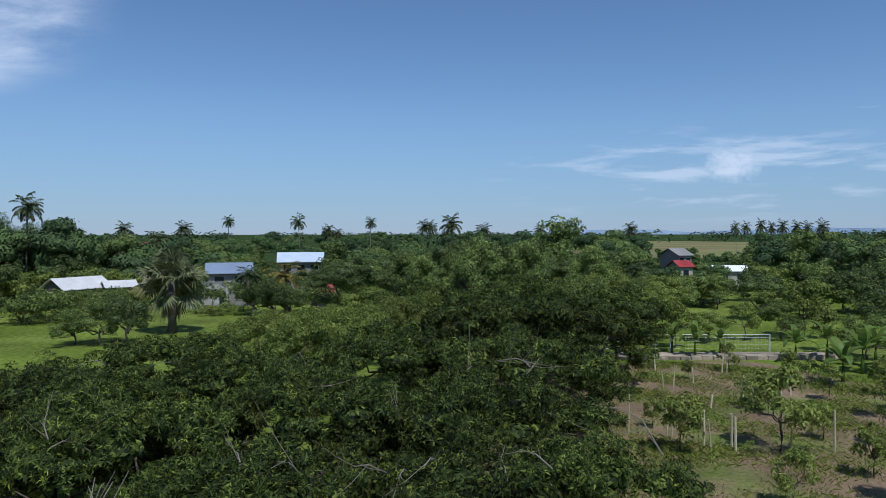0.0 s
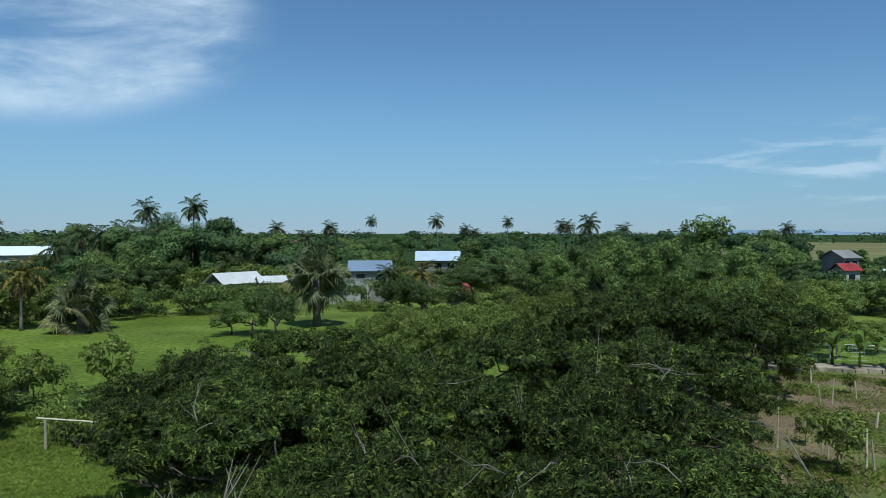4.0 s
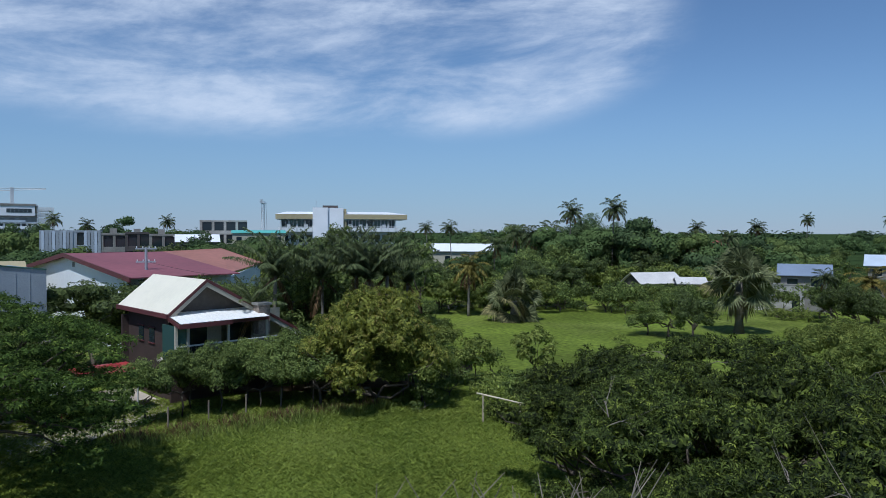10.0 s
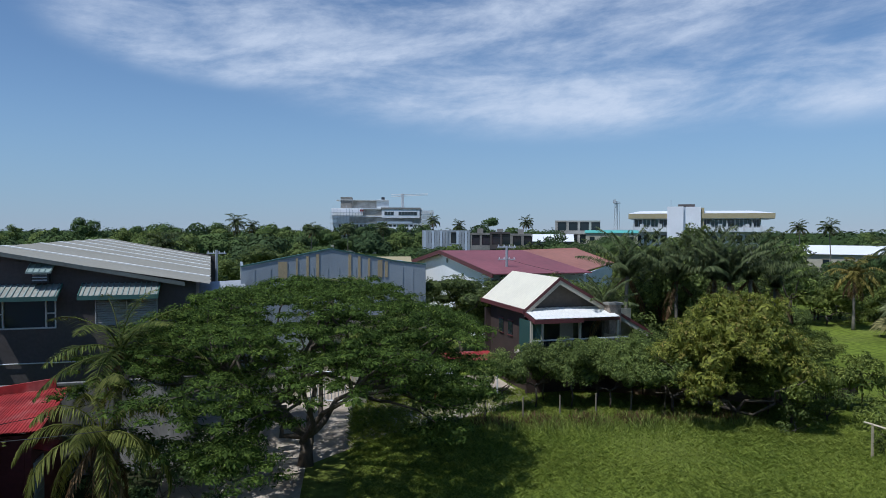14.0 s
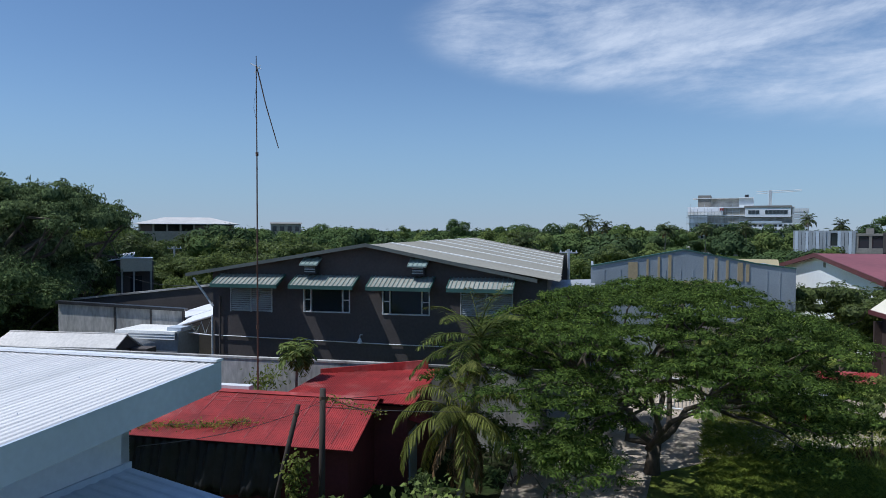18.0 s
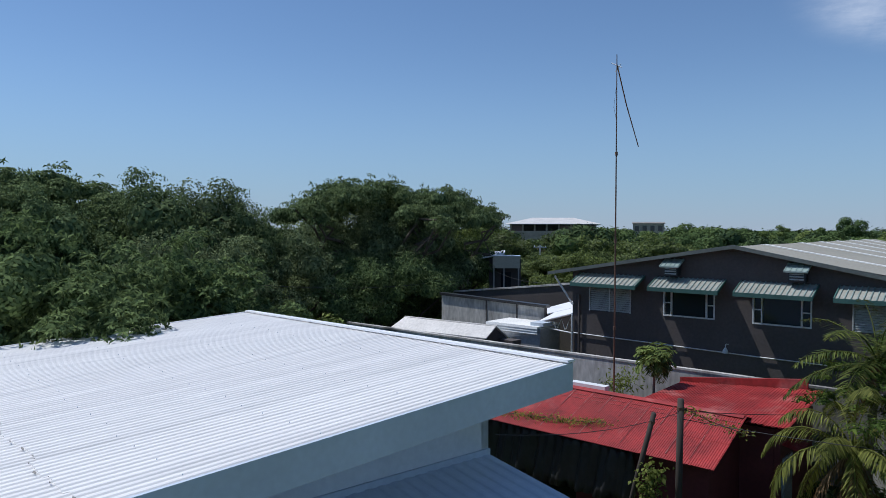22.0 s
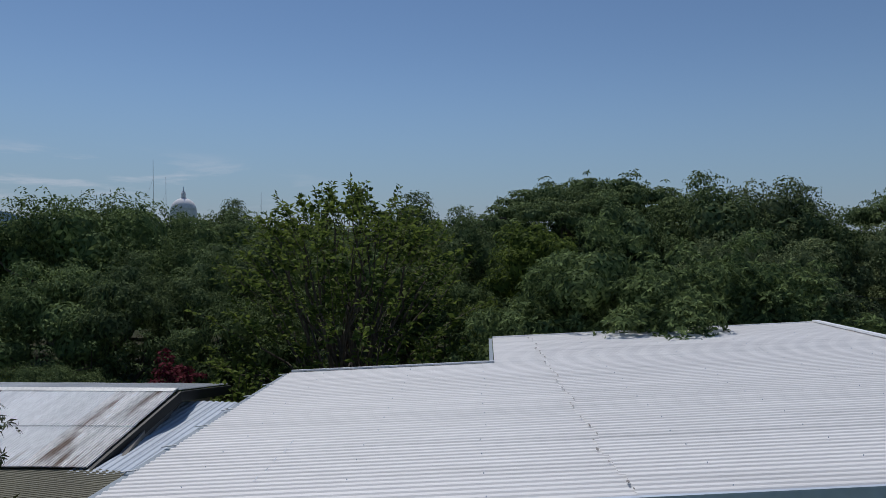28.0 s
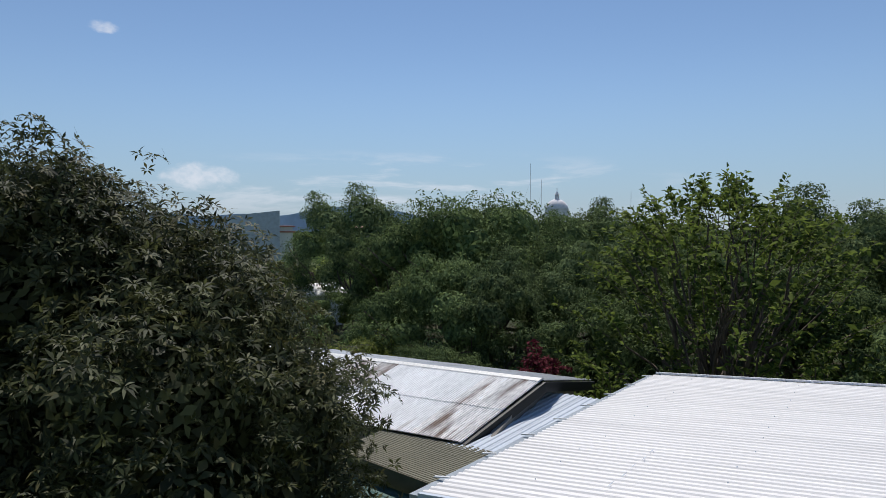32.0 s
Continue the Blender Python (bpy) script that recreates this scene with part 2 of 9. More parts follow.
M_WALLDIRTY = material("weathered_concrete", (0.50, 0.475, 0.44), 0.92, scale=0.5, vary=0.3, fine=5, fine_vary=0.25, bump=0.4, second=(0.19, 0.182, 0.17), second_amount=0.5, stretch=(1, 1, 0.35))
M_DARKWALL = material("dark_grey_render", (0.084, 0.071, 0.066), 0.85, scale=0.4, vary=0.15, fine=7, fine_vary=0.1, bump=0.15)
M_WHITEROOF = material("white_painted_steel", (0.86, 0.86, 0.87), 0.4, scale=0.25, vary=0.04, fine=4, fine_vary=0.03, bump=0.05, obj=0.03)
M_MAINROOF = material("white_ribbed_steel_sheet", (0.80, 0.775, 0.74), 0.5, scale=0.55, vary=0.05, fine=3.2, fine_vary=0.05, bump=0.03, obj=0.02, second=(0.72, 0.70, 0.67), second_amount=0.25, stretch=(7.0, 0.35, 1), turn=81.83)
M_WHITEWALL = material("white_wall_paint", (0.70, 0.72, 0.72), 0.75, scale=0.5, vary=0.06, fine=8, fine_vary=0.05, bump=0.1)
M_FASCIA = material("grey_fascia_paint", (0.50, 0.555, 0.62), 0.6, scale=0.6, vary=0.07, fine=8, fine_vary=0.05, bump=0.05)
M_REDROOF = material("red_painted_iron", (0.29, 0.024, 0.021), 0.6, scale=0.9, vary=0.28, fine=7, fine_vary=0.18, bump=0.1, second=(0.37, 0.105, 0.09), second_amount=0.26, obj=0.12)
M_REDWORN = material("worn_pink_red_paint", (0.36, 0.15, 0.13), 0.7, scale=2.5, vary=0.3, fine=9, fine_vary=0.25, bump=0.05, second=(0.24, 0.05, 0.05), second_amount=0.6)
M_MAROON = material("maroon_painted_wood", (0.115, 0.022, 0.024), 0.7, scale=0.8, vary=0.2, fine=8, bump=0.15)
M_GREYROOF = material("grey_green_steel_roof", (0.315, 0.298, 0.248), 0.75, scale=0.2, vary=0.08, fine=5, fine_vary=0.05, bump=0.05, spec=0.15)
M_WHITESTRIP = material("translucent_white_roof_strip", (0.88, 0.86, 0.80), 0.5, scale=0.4, vary=0.08, bump=0.05)
M_AWNING = material("pale_green_grey_awning", (0.31, 0.305, 0.26), 0.75, scale=0.7, vary=0.16, fine=7, bump=0.05, spec=0.15)
M_HOOD = material("grey_teal_sheet", (0.24, 0.30, 0.275), 0.7, scale=0.9, vary=0.15, fine=7, bump=0.05, spec=0.2)
M_RAKE = material("dull_green_grey_trim", (0.125, 0.14, 0.125), 0.7, scale=0.6, vary=0.15, fine=6, bump=0.05)
M_TEAL = material("teal_trim_paint", (0.05, 0.12, 0.10), 0.55, scale=0.8, vary=0.12, bump=0.05)
M_STEELWHITE = material("white_painted_steel_frame", (0.6, 0.61, 0.6), 0.5, scale=1, vary=0.08, bump=0.03)
M_DARKGLASS = glass_material("dark_window_glass")
M_GREENGLASS = glass_material("green_tinted_glass", (0.045, 0.10, 0.09))
M_LOUVRE = material("grey_metal_louvre", (0.52, 0.52, 0.50), 0.55, scale=1, vary=0.1, bump=0.05)
M_GALV = material("galvanised_sheet", (0.42, 0.44, 0.46), 0.45, 0.4, scale=0.5, vary=0.1, fine=6, bump=0.05, obj=0.06)
M_RUST = material("chalky_galvanised_iron", (0.90, 0.89, 0.88), 0.6, 0.0, scale=0.9, vary=0.08, fine=9, fine_vary=0.1, bump=0.12, second=(0.42, 0.36, 0.32), second_amount=0.12, obj=0.05, stretch=(3.0, 0.35, 1), turn=-22.8)
M_RUSTED = material("rust_streaked_iron", (0.84, 0.81, 0.78), 0.7, 0.0, scale=1.6, vary=0.15, fine=10, fine_vary=0.2, bump=0.15, second=(0.24, 0.165, 0.125), second_amount=0.46, obj=0.08, stretch=(2.6, 0.3, 1), turn=-22.8)
M_OLIVE = material("olive_painted_iron", (0.145, 0.135, 0.085), 0.65, scale=0.6, vary=0.12, fine=7, bump=0.1)
M_BLUEROOF = material("blue_grey_steel_roof", (0.21, 0.25, 0.32), 0.5, scale=0.5, vary=0.1, bump=0.05)
M_CREAMROOF = material("cream_steel_roof", (0.76, 0.70, 0.545), 0.55, scale=0.4, vary=0.06, fine=5, fine_vary=0.04, bump=0.05)
M_BRICKRED = material("maroon_steel_roof", (0.24, 0.075, 0.085), 0.6, scale=0.15, vary=0.14, fine=2, bump=0.05)
M_BROWNRED = material("brown_red_steel_roof", (0.36, 0.150, 0.105), 0.6, scale=0.15, vary=0.14, fine=2, bump=0.05)
M_BROWNTRIM = material("dark_red_brown_trim", (0.12, 0.035, 0.035), 0.6, scale=0.8, vary=0.15, bump=0.1)
M_BROWNWALL = material("dark_brown_timber_wall", (0.055, 0.035, 0.028), 0.75, scale=0.8, vary=0.2, bump=0.2)
M_BEIGE = material("beige_painted_wall", (0.48, 0.44, 0.34), 0.8, scale=0.4, vary=0.1, bump=0.1)
M_SCHOOL = material("sandy_beige_render", (0.44, 0.365, 0.28), 0.85, scale=0.3, vary=0.14, fine=3, bump=0.1)
M_BROWNPANEL = material("brown_panel_paint", (0.17, 0.105, 0.085), 0.8, scale=0.5, vary=0.15, fine=4, bump=0.1)
M_GOLD = material("ochre_fascia", (0.40, 0.335, 0.19), 0.65, scale=0.3, vary=0.08, bump=0.05)
M_GREYBLOCK = material("grey_block_wall", (0.24, 0.225, 0.20), 0.9, scale=0.4, vary=0.14, fine=4, bump=0.3)
M_STONE = material("brown_field_stone", (0.27, 0.215, 0.17), 0.9, scale=3.0, vary=0.35, fine=9, fine_vary=0.25, bump=0.8, bump_scale=5)
# Raised pale colour: haze over the dome's shaded side is mixed in.
M_DOME = material("pale_dome_paint", (0.84, 0.80, 0.79), 0.9, scale=0.3, vary=0.08, fine=2, bump=0.0, spec=0.1)
M_PATH = material("broken_path_concrete", (0.37, 0.295, 0.21), 0.95, scale=0.8, vary=0.3, fine=6, fine_vary=0.25, bump=0.6, second=(0.20, 0.165, 0.115), second_amount=0.6)
M_DRIVE = material("sandy_concrete_paving", (0.47, 0.395, 0.31), 0.92, scale=0.35, vary=0.16, fine=5, fine_vary=0.14, bump=0.3, second=(0.33, 0.27, 0.20), second_amount=0.4)
M_GABLE = material("grey_brown_gable_render", (0.105, 0.09, 0.075), 0.9, scale=0.8, vary=0.2, fine=5, bump=0.2)
M_BLUEPANEL = material("blue_grey_wall_sheet", (0.30, 0.335, 0.36), 0.5, scale=0.5, vary=0.1, bump=0.05)
# The blue-grey includes distance haze over this wall.
M_HAZEWALL = material("blue_grey_render", (0.36, 0.42, 0.50), 0.85, scale=0.2, vary=0.06, fine=2, bump=0.05)
M_TANSTRIP = material("tan_panel_strip", (0.42, 0.33, 0.19), 0.6, scale=0.5, vary=0.1, bump=0.05)
M_TURQ = material("turquoise_roof_paint", (0.12, 0.42, 0.36), 0.6, scale=0.3, vary=0.1, bump=0.05)
M_WOOD = material("old_dark_wood", (0.055, 0.043, 0.034), 0.85, scale=2, vary=0.2, fine=14, bump=0.3, stretch=(1, 1, 0.2))
M_STAKE = material("pale_bamboo", (0.50, 0.43, 0.29), 0.7, scale=3, vary=0.2, fine=14, bump=0.2, obj=0.25)
M_RUSTSTEEL = material("rusty_steel_pole", (0.15, 0.085, 0.055), 0.75, 0.2, scale=1.5, vary=0.25, bump=0.1)
M_TARP = material("black_plastic_sheet", (0.036, 0.036, 0.038), 0.36, scale=1.2, vary=0.3, fine=5, bump=0.5, bump_scale=2.5)
M_BLACK = material("black_rubber", (0.015, 0.015, 0.015), 0.6, scale=2, vary=0.1, bump=0)
M_BARK = material("grey_brown_bark", (0.095, 0.075, 0.055), 0.9, scale=1.5, vary=0.25, fine=12, fine_vary=0.25, bump=0.6, stretch=(1, 1, 0.3))
M_DEADWOOD = material("bleached_dead_wood", (0.22, 0.185, 0.14), 0.85, scale=2, vary=0.2, bump=0.3)
M_PALMBARK = material("ringed_palm_bark", (0.20, 0.175, 0.14), 0.9, scale=2, vary=0.2, fine=9, bump=0.4, stretch=(0.4, 0.4, 2))
M_LEAF_FINE = leaf_material("fine_legume_leaf", (0.032, 0.058, 0.014), (0.104, 0.156, 0.030), 0.75, 0.38, spec=0.1, tips=(0.185, 0.240, 0.044))
M_PALESHED = material("pale_cream_sheet", (0.60, 0.57, 0.53), 0.6, scale=0.5, vary=0.1, fine=6, bump=0.05)
M_LEAF_CANOPY = leaf_material("canopy_leaf", (0.014, 0.024, 0.007), (0.086, 0.112, 0.021), 0.65, 0.32, patch_scale=0.5, island=0.45, spec=0.16, tips=(0.205, 0.240, 0.036))
M_LEAF_MID = leaf_material("woodland_leaf", (0.086, 0.124, 0.036), (0.202, 0.250, 0.066), 0.65, 0.38, spec=0.15)
M_LEAF_DARK = leaf_material("dark_leaf", (0.060, 0.088, 0.028), (0.136, 0.170, 0.050), 0.6, 0.38)
# Bluish grey lift in these three greens stands for haze and glare.
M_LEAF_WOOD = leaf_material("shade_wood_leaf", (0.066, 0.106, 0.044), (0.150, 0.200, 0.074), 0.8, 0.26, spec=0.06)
M_LEAF_GREYGREEN = leaf_material("grey_green_leaf", (0.092, 0.128, 0.060), (0.198, 0.238, 0.112), 0.8, 0.34, spec=0.06)
M_LEAF_DEEP = leaf_material("deep_green_leaf", (0.074, 0.116, 0.054), (0.170, 0.220, 0.092), 0.8, 0.3, spec=0.06)
M_LEAF_SHOOT = leaf_material("fresh_shoot_leaf", (0.070, 0.116, 0.026), (0.165, 0.215, 0.044), 0.7, 0.45, spec=0.1)
M_LEAF_LIME = leaf_material("yellow_green_leaf", (0.078, 0.104, 0.016), (0.245, 0.252, 0.042), 0.6, 0.42, tips=(0.27, 0.20, 0.060))
M_LEAF_LIGHT = leaf_material("light_leaf", (0.122, 0.165, 0.036), (0.260, 0.295, 0.068), 0.65, 0.42, spec=0.15)
M_LEAF_MANGO = leaf_material("glossy_mango_leaf", (0.038, 0.046, 0.020), (0.090, 0.098, 0.037), 0.6, 0.3, spec=0.2, tips=(0.095, 0.085, 0.032))
M_LEAF_PALM = leaf_material("palm_leaflet", (0.052, 0.076, 0.018), (0.140, 0.155, 0.038), 0.65, 0.3, spec=0.08)
M_LEAF_NEARPALM = leaf_material("yellow_green_palm_leaflet", (0.085, 0.105, 0.024), (0.205, 0.215, 0.048), 0.65, 0.35, spec=0.1)
M_LEAF_DUSKPALM = leaf_material("dark_palm_leaflet", (0.048, 0.070, 0.028), (0.125, 0.145, 0.060), 0.6, 0.3, spec=0.12)
M_LEAF_YELLOWPALM = leaf_material("yellowed_palm_leaflet", (0.130, 0.125, 0.030), (0.300, 0.240, 0.060), 0.65, 0.3, spec=0.1)
M_LEAF_FAN = leaf_material("fan_palm_leaf", (0.070, 0.088, 0.036), (0.185, 0.195, 0.088), 0.6, 0.22, spec=0.15)
M_LEAF_FANOLD = leaf_material("yellowing_fan_leaf", (0.11, 0.112, 0.045), (0.235, 0.205, 0.085), 0.6, 0.25, spec=0.12)
M_LEAF_SKIRT = leaf_material("dead_fan_leaf", (0.20, 0.165, 0.11), (0.36, 0.31, 0.22), 0.8, 0.2, spec=0.1)
M_LEAF_DRY = leaf_material("dry_palm_leaf", (0.13, 0.078, 0.036), (0.22, 0.145, 0.075), 0.8, 0.2, spec=0.05)
M_LEAF_BANANA = leaf_material("banana_leaf", (0.075, 0.14, 0.022), (0.16, 0.21, 0.04), 0.5, 0.4)
M_FAR_DEEP = leaf_material("far_deep_leaf", (0.042, 0.070, 0.032), (0.078, 0.112, 0.046), 0.8, 0.15, patch_scale=0.08, island=0.12, spec=0.05, mixed_by_leaf=0.25)
M_FAR_MID = leaf_material("far_mid_leaf", (0.062, 0.100, 0.036), (0.105, 0.150, 0.050), 0.8, 0.15, patch_scale=0.08, island=0.12, spec=0.05, mixed_by_leaf=0.25)
M_FAR_LIGHT = leaf_material("far_light_leaf", (0.085, 0.125, 0.036), (0.145, 0.185, 0.056), 0.8, 0.15, patch_scale=0.08, island=0.12, spec=0.05, mixed_by_leaf=0.25)
M_FLOWER = leaf_material("red_bract", (0.085, 0.014, 0.024), (0.15, 0.035, 0.045), 0.8, 0.25, spec=0.05)
# Aerial haze is mixed into the hills' base colour.
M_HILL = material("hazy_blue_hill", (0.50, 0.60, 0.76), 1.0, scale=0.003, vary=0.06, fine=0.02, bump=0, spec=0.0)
M_SCRUB = material("far_scrub", (0.040, 0.062, 0.022), 1.0, scale=0.02, vary=0.3, fine=0.3, fine_vary=0.3, bump=0.0, spec=0.0)
M_LITTER = material("dark_leaf_litter", (0.045, 0.042, 0.022), 0.95, scale=0.5, vary=0.3, fine=5, fine_vary=0.25, bump=0.6, second=(0.03, 0.05, 0.014), second_amount=0.7, spec=0.1)

# ---- building tools ----
rng = np.random.default_rng(7)


class Geo:
    """Collects vertices and faces of one part."""

    def __init__(self):
        self.v, self.f = [], []

    def add(self, verts, faces):
        o = len(self.v)
        self.v += [tuple(p) for p in verts]
        self.f += [tuple(i + o for i in f) for f in faces]
        return self

    def box(self, lo, hi, m=None):
        (a, b, c), (d, e, g) = lo, hi
        vs = [Vector(p) for p in ((a, b, c), (d, b, c), (d, e, c), (a, e, c), (a, b, g), (d, b, g), (d, e, g), (a, e, g))]
        if m:
            vs = [m @ p for p in vs]
        return self.add(vs, [(0, 3, 2, 1), (4, 5, 6, 7), (0, 1, 5, 4), (1, 2, 6, 5), (2, 3, 7, 6), (3, 0, 4, 7)])

    def slab(self, pts, thick):
        """A sheet over a polygon, thick metres downwards."""
        k = len(pts)
        vs = [Vector(p) for p in pts] + [Vector(p) - Vector((0, 0, thick)) for p in pts]
        return self.add(vs, [tuple(range(k)), tuple(range(2 * k - 1, k - 1, -1))] + [(i, i + k, (i + 1) % k + k, (i + 1) % k) for i in range(k)])

    def prism(self, pts, shift):
        """A polygon pushed along shift."""
        k = len(pts)
        vs = [Vector(p) for p in pts] + [Vector(p) + Vector(shift) for p in pts]
        return self.add(vs, [tuple(range(k - 1, -1, -1)), tuple(range(k, 2 * k))] + [(i, (i + 1) % k, (i + 1) % k + k, i + k) for i in range(k)])

    def tube(self, pts, radii, sides=6, cap=True):
        pts = [Vector(p) for p in pts]
        rings, up = [], Vector((0, 0, 1))
        for i, p in enumerate(pts):
            d = (pts[min(i + 1, len(pts) - 1)] - pts[max(i - 1, 0)]).normalized()
            s = d.cross(up)
            s = s.normalized() if s.length > 1e-3 else Vector((1, 0, 0))
            t = s.cross(d)
            r = radii[i] if hasattr(radii, "__len__") else radii
            rings.append([p + (s * math.cos(a) + t * math.sin(a)) * r for a in [math.tau * k / sides for k in range(sides)]])
        vs = [p for ring in rings for p in ring]
        fs = [(i * sides + k, i * sides + (k + 1) % sides, (i + 1) * sides + (k + 1) % sides, (i + 1) * sides + k) for i in range(len(pts) - 1) for k in range(sides)]
        if cap:
            fs += [tuple(range(sides - 1, -1, -1)), tuple(range(len(vs) - sides, len(vs)))]
        return self.add(vs, fs)

    def mesh(self, name, mat, smooth=False):
        me = bpy.data.meshes.new(name)
        me.from_pydata(self.v, [], self.f)
        me.materials.append(mat)
        if smooth:
            me.polygons.foreach_set("use_smooth", [True] * len(me.polygons))
        me.update()
        return me


def part(name, geo, mat, parent=None, label="", smooth=False):
    """One mesh object, under a thing or a part if given."""
    me = geo if isinstance(geo, bpy.types.Mesh) else geo.mesh(name, mat, smooth)
    ob = new(name, me)
    if parent:
        ob.parent = parent
    return tagged(ob, label)


def thing(name, label, category, at=(0, 0, 0), group="", kind="", turn=0.0):
    """An empty at a thing's base."""
    ob = new(name)
    ob.empty_display_size = 0.2
    ob.matrix_world = pose(*at, 0, 0, turn)
    return tagged(ob, label, category, group, kind)


def quads_mesh(name, co, mat):
    """A mesh of loose quads from an (n, 4, 3) array."""
    n = len(co)
    me = bpy.data.meshes.new(name)
    me.vertices.add(4 * n), me.loops.add(4 * n), me.polygons.add(n)
    me.vertices.foreach_set("co", np.ascontiguousarray(co, dtype=np.float32).ravel())
    me.loops.foreach_set("vertex_index", np.arange(4 * n, dtype=np.int32))
    me.polygons.foreach_set("loop_start", np.arange(0, 4 * n, 4, dtype=np.int32))
    me.materials.append(mat)
    me.update(calc_edges=True)
    me.validate()
    return me


TOPS = {}      # height and spread of each tree template


def unit(a):
    return a / np.maximum(np.linalg.norm(a, axis=-1, keepdims=True), 1e-6)


def leaf_quads(pos, axis, face, length, width, fold=0.12):
    """Pointed leaves: at pos, along axis, with their upper side towards face."""
    axis = unit(axis)
    side = unit(np.cross(axis, face))
    up = np.cross(side, axis)
    L, W = np.asarray(length).reshape(-1, 1), np.asarray(width).reshape(-1, 1)
    mid = pos + axis * L * 0.45
    return np.stack([pos, mid + side * W / 2 + up * L * fold, pos + axis * L - up * L * fold, mid - side * W / 2 + up * L * fold], axis=1)


def clump_leaves(centre, radius, n, r, leaf, flat=0.6, droop=0.2, shell=0.55):
    """Leaves shingled over a lumpy flattened ball, their upper sides turned outwards."""
    d = unit(r.normal(size=(n, 3)))
    d[:, 2] = np.where(d[:, 2] < -0.35, -d[:, 2], d[:, 2])
    lump = 1 + 0.28 * np.sin(d[:, 0] * 5 + centre[0] * 3) * np.cos(d[:, 1] * 6 + centre[1] * 3)
    rad = (shell + (1 - shell) * r.random(n) ** 0.5) * lump
    pos = np.asarray(centre) + d * rad[:, None] * np.array([radius, radius, radius * flat])
    out = unit(d / np.array([1, 1, max(flat, 0.3)]))
    axis = unit(np.cross(out, unit(r.normal(size=(n, 3))))) + out * 0.3
    axis[:, 2] -= droop
    face = out + np.array([0, 0, 0.35]) + r.normal(scale=0.34, size=(n, 3))
    size = leaf[0] * r.uniform(0.6, 1.35, n)
    return leaf_quads(pos, axis, face, size, size * leaf[1])


def leaf_core(centre, radius, flat, r, patch=0.8):
    """A ragged inner mass of overlapping leaf sprays that closes a lobe from inside."""
    n = max(24, int(15 * (radius / patch) ** 2))
    k = np.arange(n)
    z = 0.97 - 1.75 * (k + 0.5) / n
    w = np.sqrt(np.maximum(0.02, 1 - z * z))
    d = np.stack([np.cos(k * 2.39996) * w, np.sin(k * 2.39996) * w, z], 1)
    pos = np.asarray(centre) + d * np.array([1, 1, flat]) * radius * (0.8 + 0.25 * r.random((n, 1)))
    axis = unit(np.cross(d, unit(r.normal(size=(n, 3)))))
    size = patch * r.uniform(0.9, 1.7, n)
    return leaf_quads(pos - axis * size[:, None] * 0.5, axis, d + np.array([0, 0, 0.2]) + r.normal(scale=0.3, size=(n, 3)), size, size * 0.5, 0.08)


def whorl_leaves(centre, radius, n, r, leaf, flat=0.8, droop=0.2, shell=0.35, blades=8):
    """Rosettes of leaves at twig tips spread through a lumpy ball."""
    k = max(3, n // blades)
    d = unit(r.normal(size=(k, 3)))
    d[:, 2] = np.where(d[:, 2] < -0.45, -d[:, 2], d[:, 2])
    rad = (shell + (1 - shell) * r.random(k) ** 0.5)
    tip = np.asarray(centre) + d * rad[:, None] * np.array([radius, radius, radius * flat])
    out = unit(d + np.array([0, 0, 0.35]) + r.normal(scale=0.3, size=(k, 3)))
    a1 = unit(np.cross(out, np.array([0.3, 0.2, 1.0])) + 1e-4)
    a2 = np.cross(out, a1)
    quads = []
    for j in range(blades):
        ph = math.tau * j / blades + r.uniform(-0.3, 0.3, k)
        ring = a1 * np.cos(ph)[:, None] + a2 * np.sin(ph)[:, None]
        axis = ring * 0.9 + out * r.uniform(0.1, 0.9, (k, 1)) + np.array([0, 0, -droop])
        size = leaf[0] * r.uniform(0.65, 1.25, k)
        quads.append(leaf_quads(tip + ring * 0.02, axis, out + r.normal(scale=0.15, size=(k, 3)), size, size * leaf[1]))
    return np.concatenate(quads)


def crooked(a, b, r, bend=0.12, steps=4):
    a, b = np.asarray(a, float), np.asarray(b, float)
    ln = np.linalg.norm(b - a)
    return [tuple(a + (b - a) * k / steps + (r.normal(size=3) * bend * ln * math.sin(math.pi * k / steps) * 0.5)) for k in range(steps + 1)]


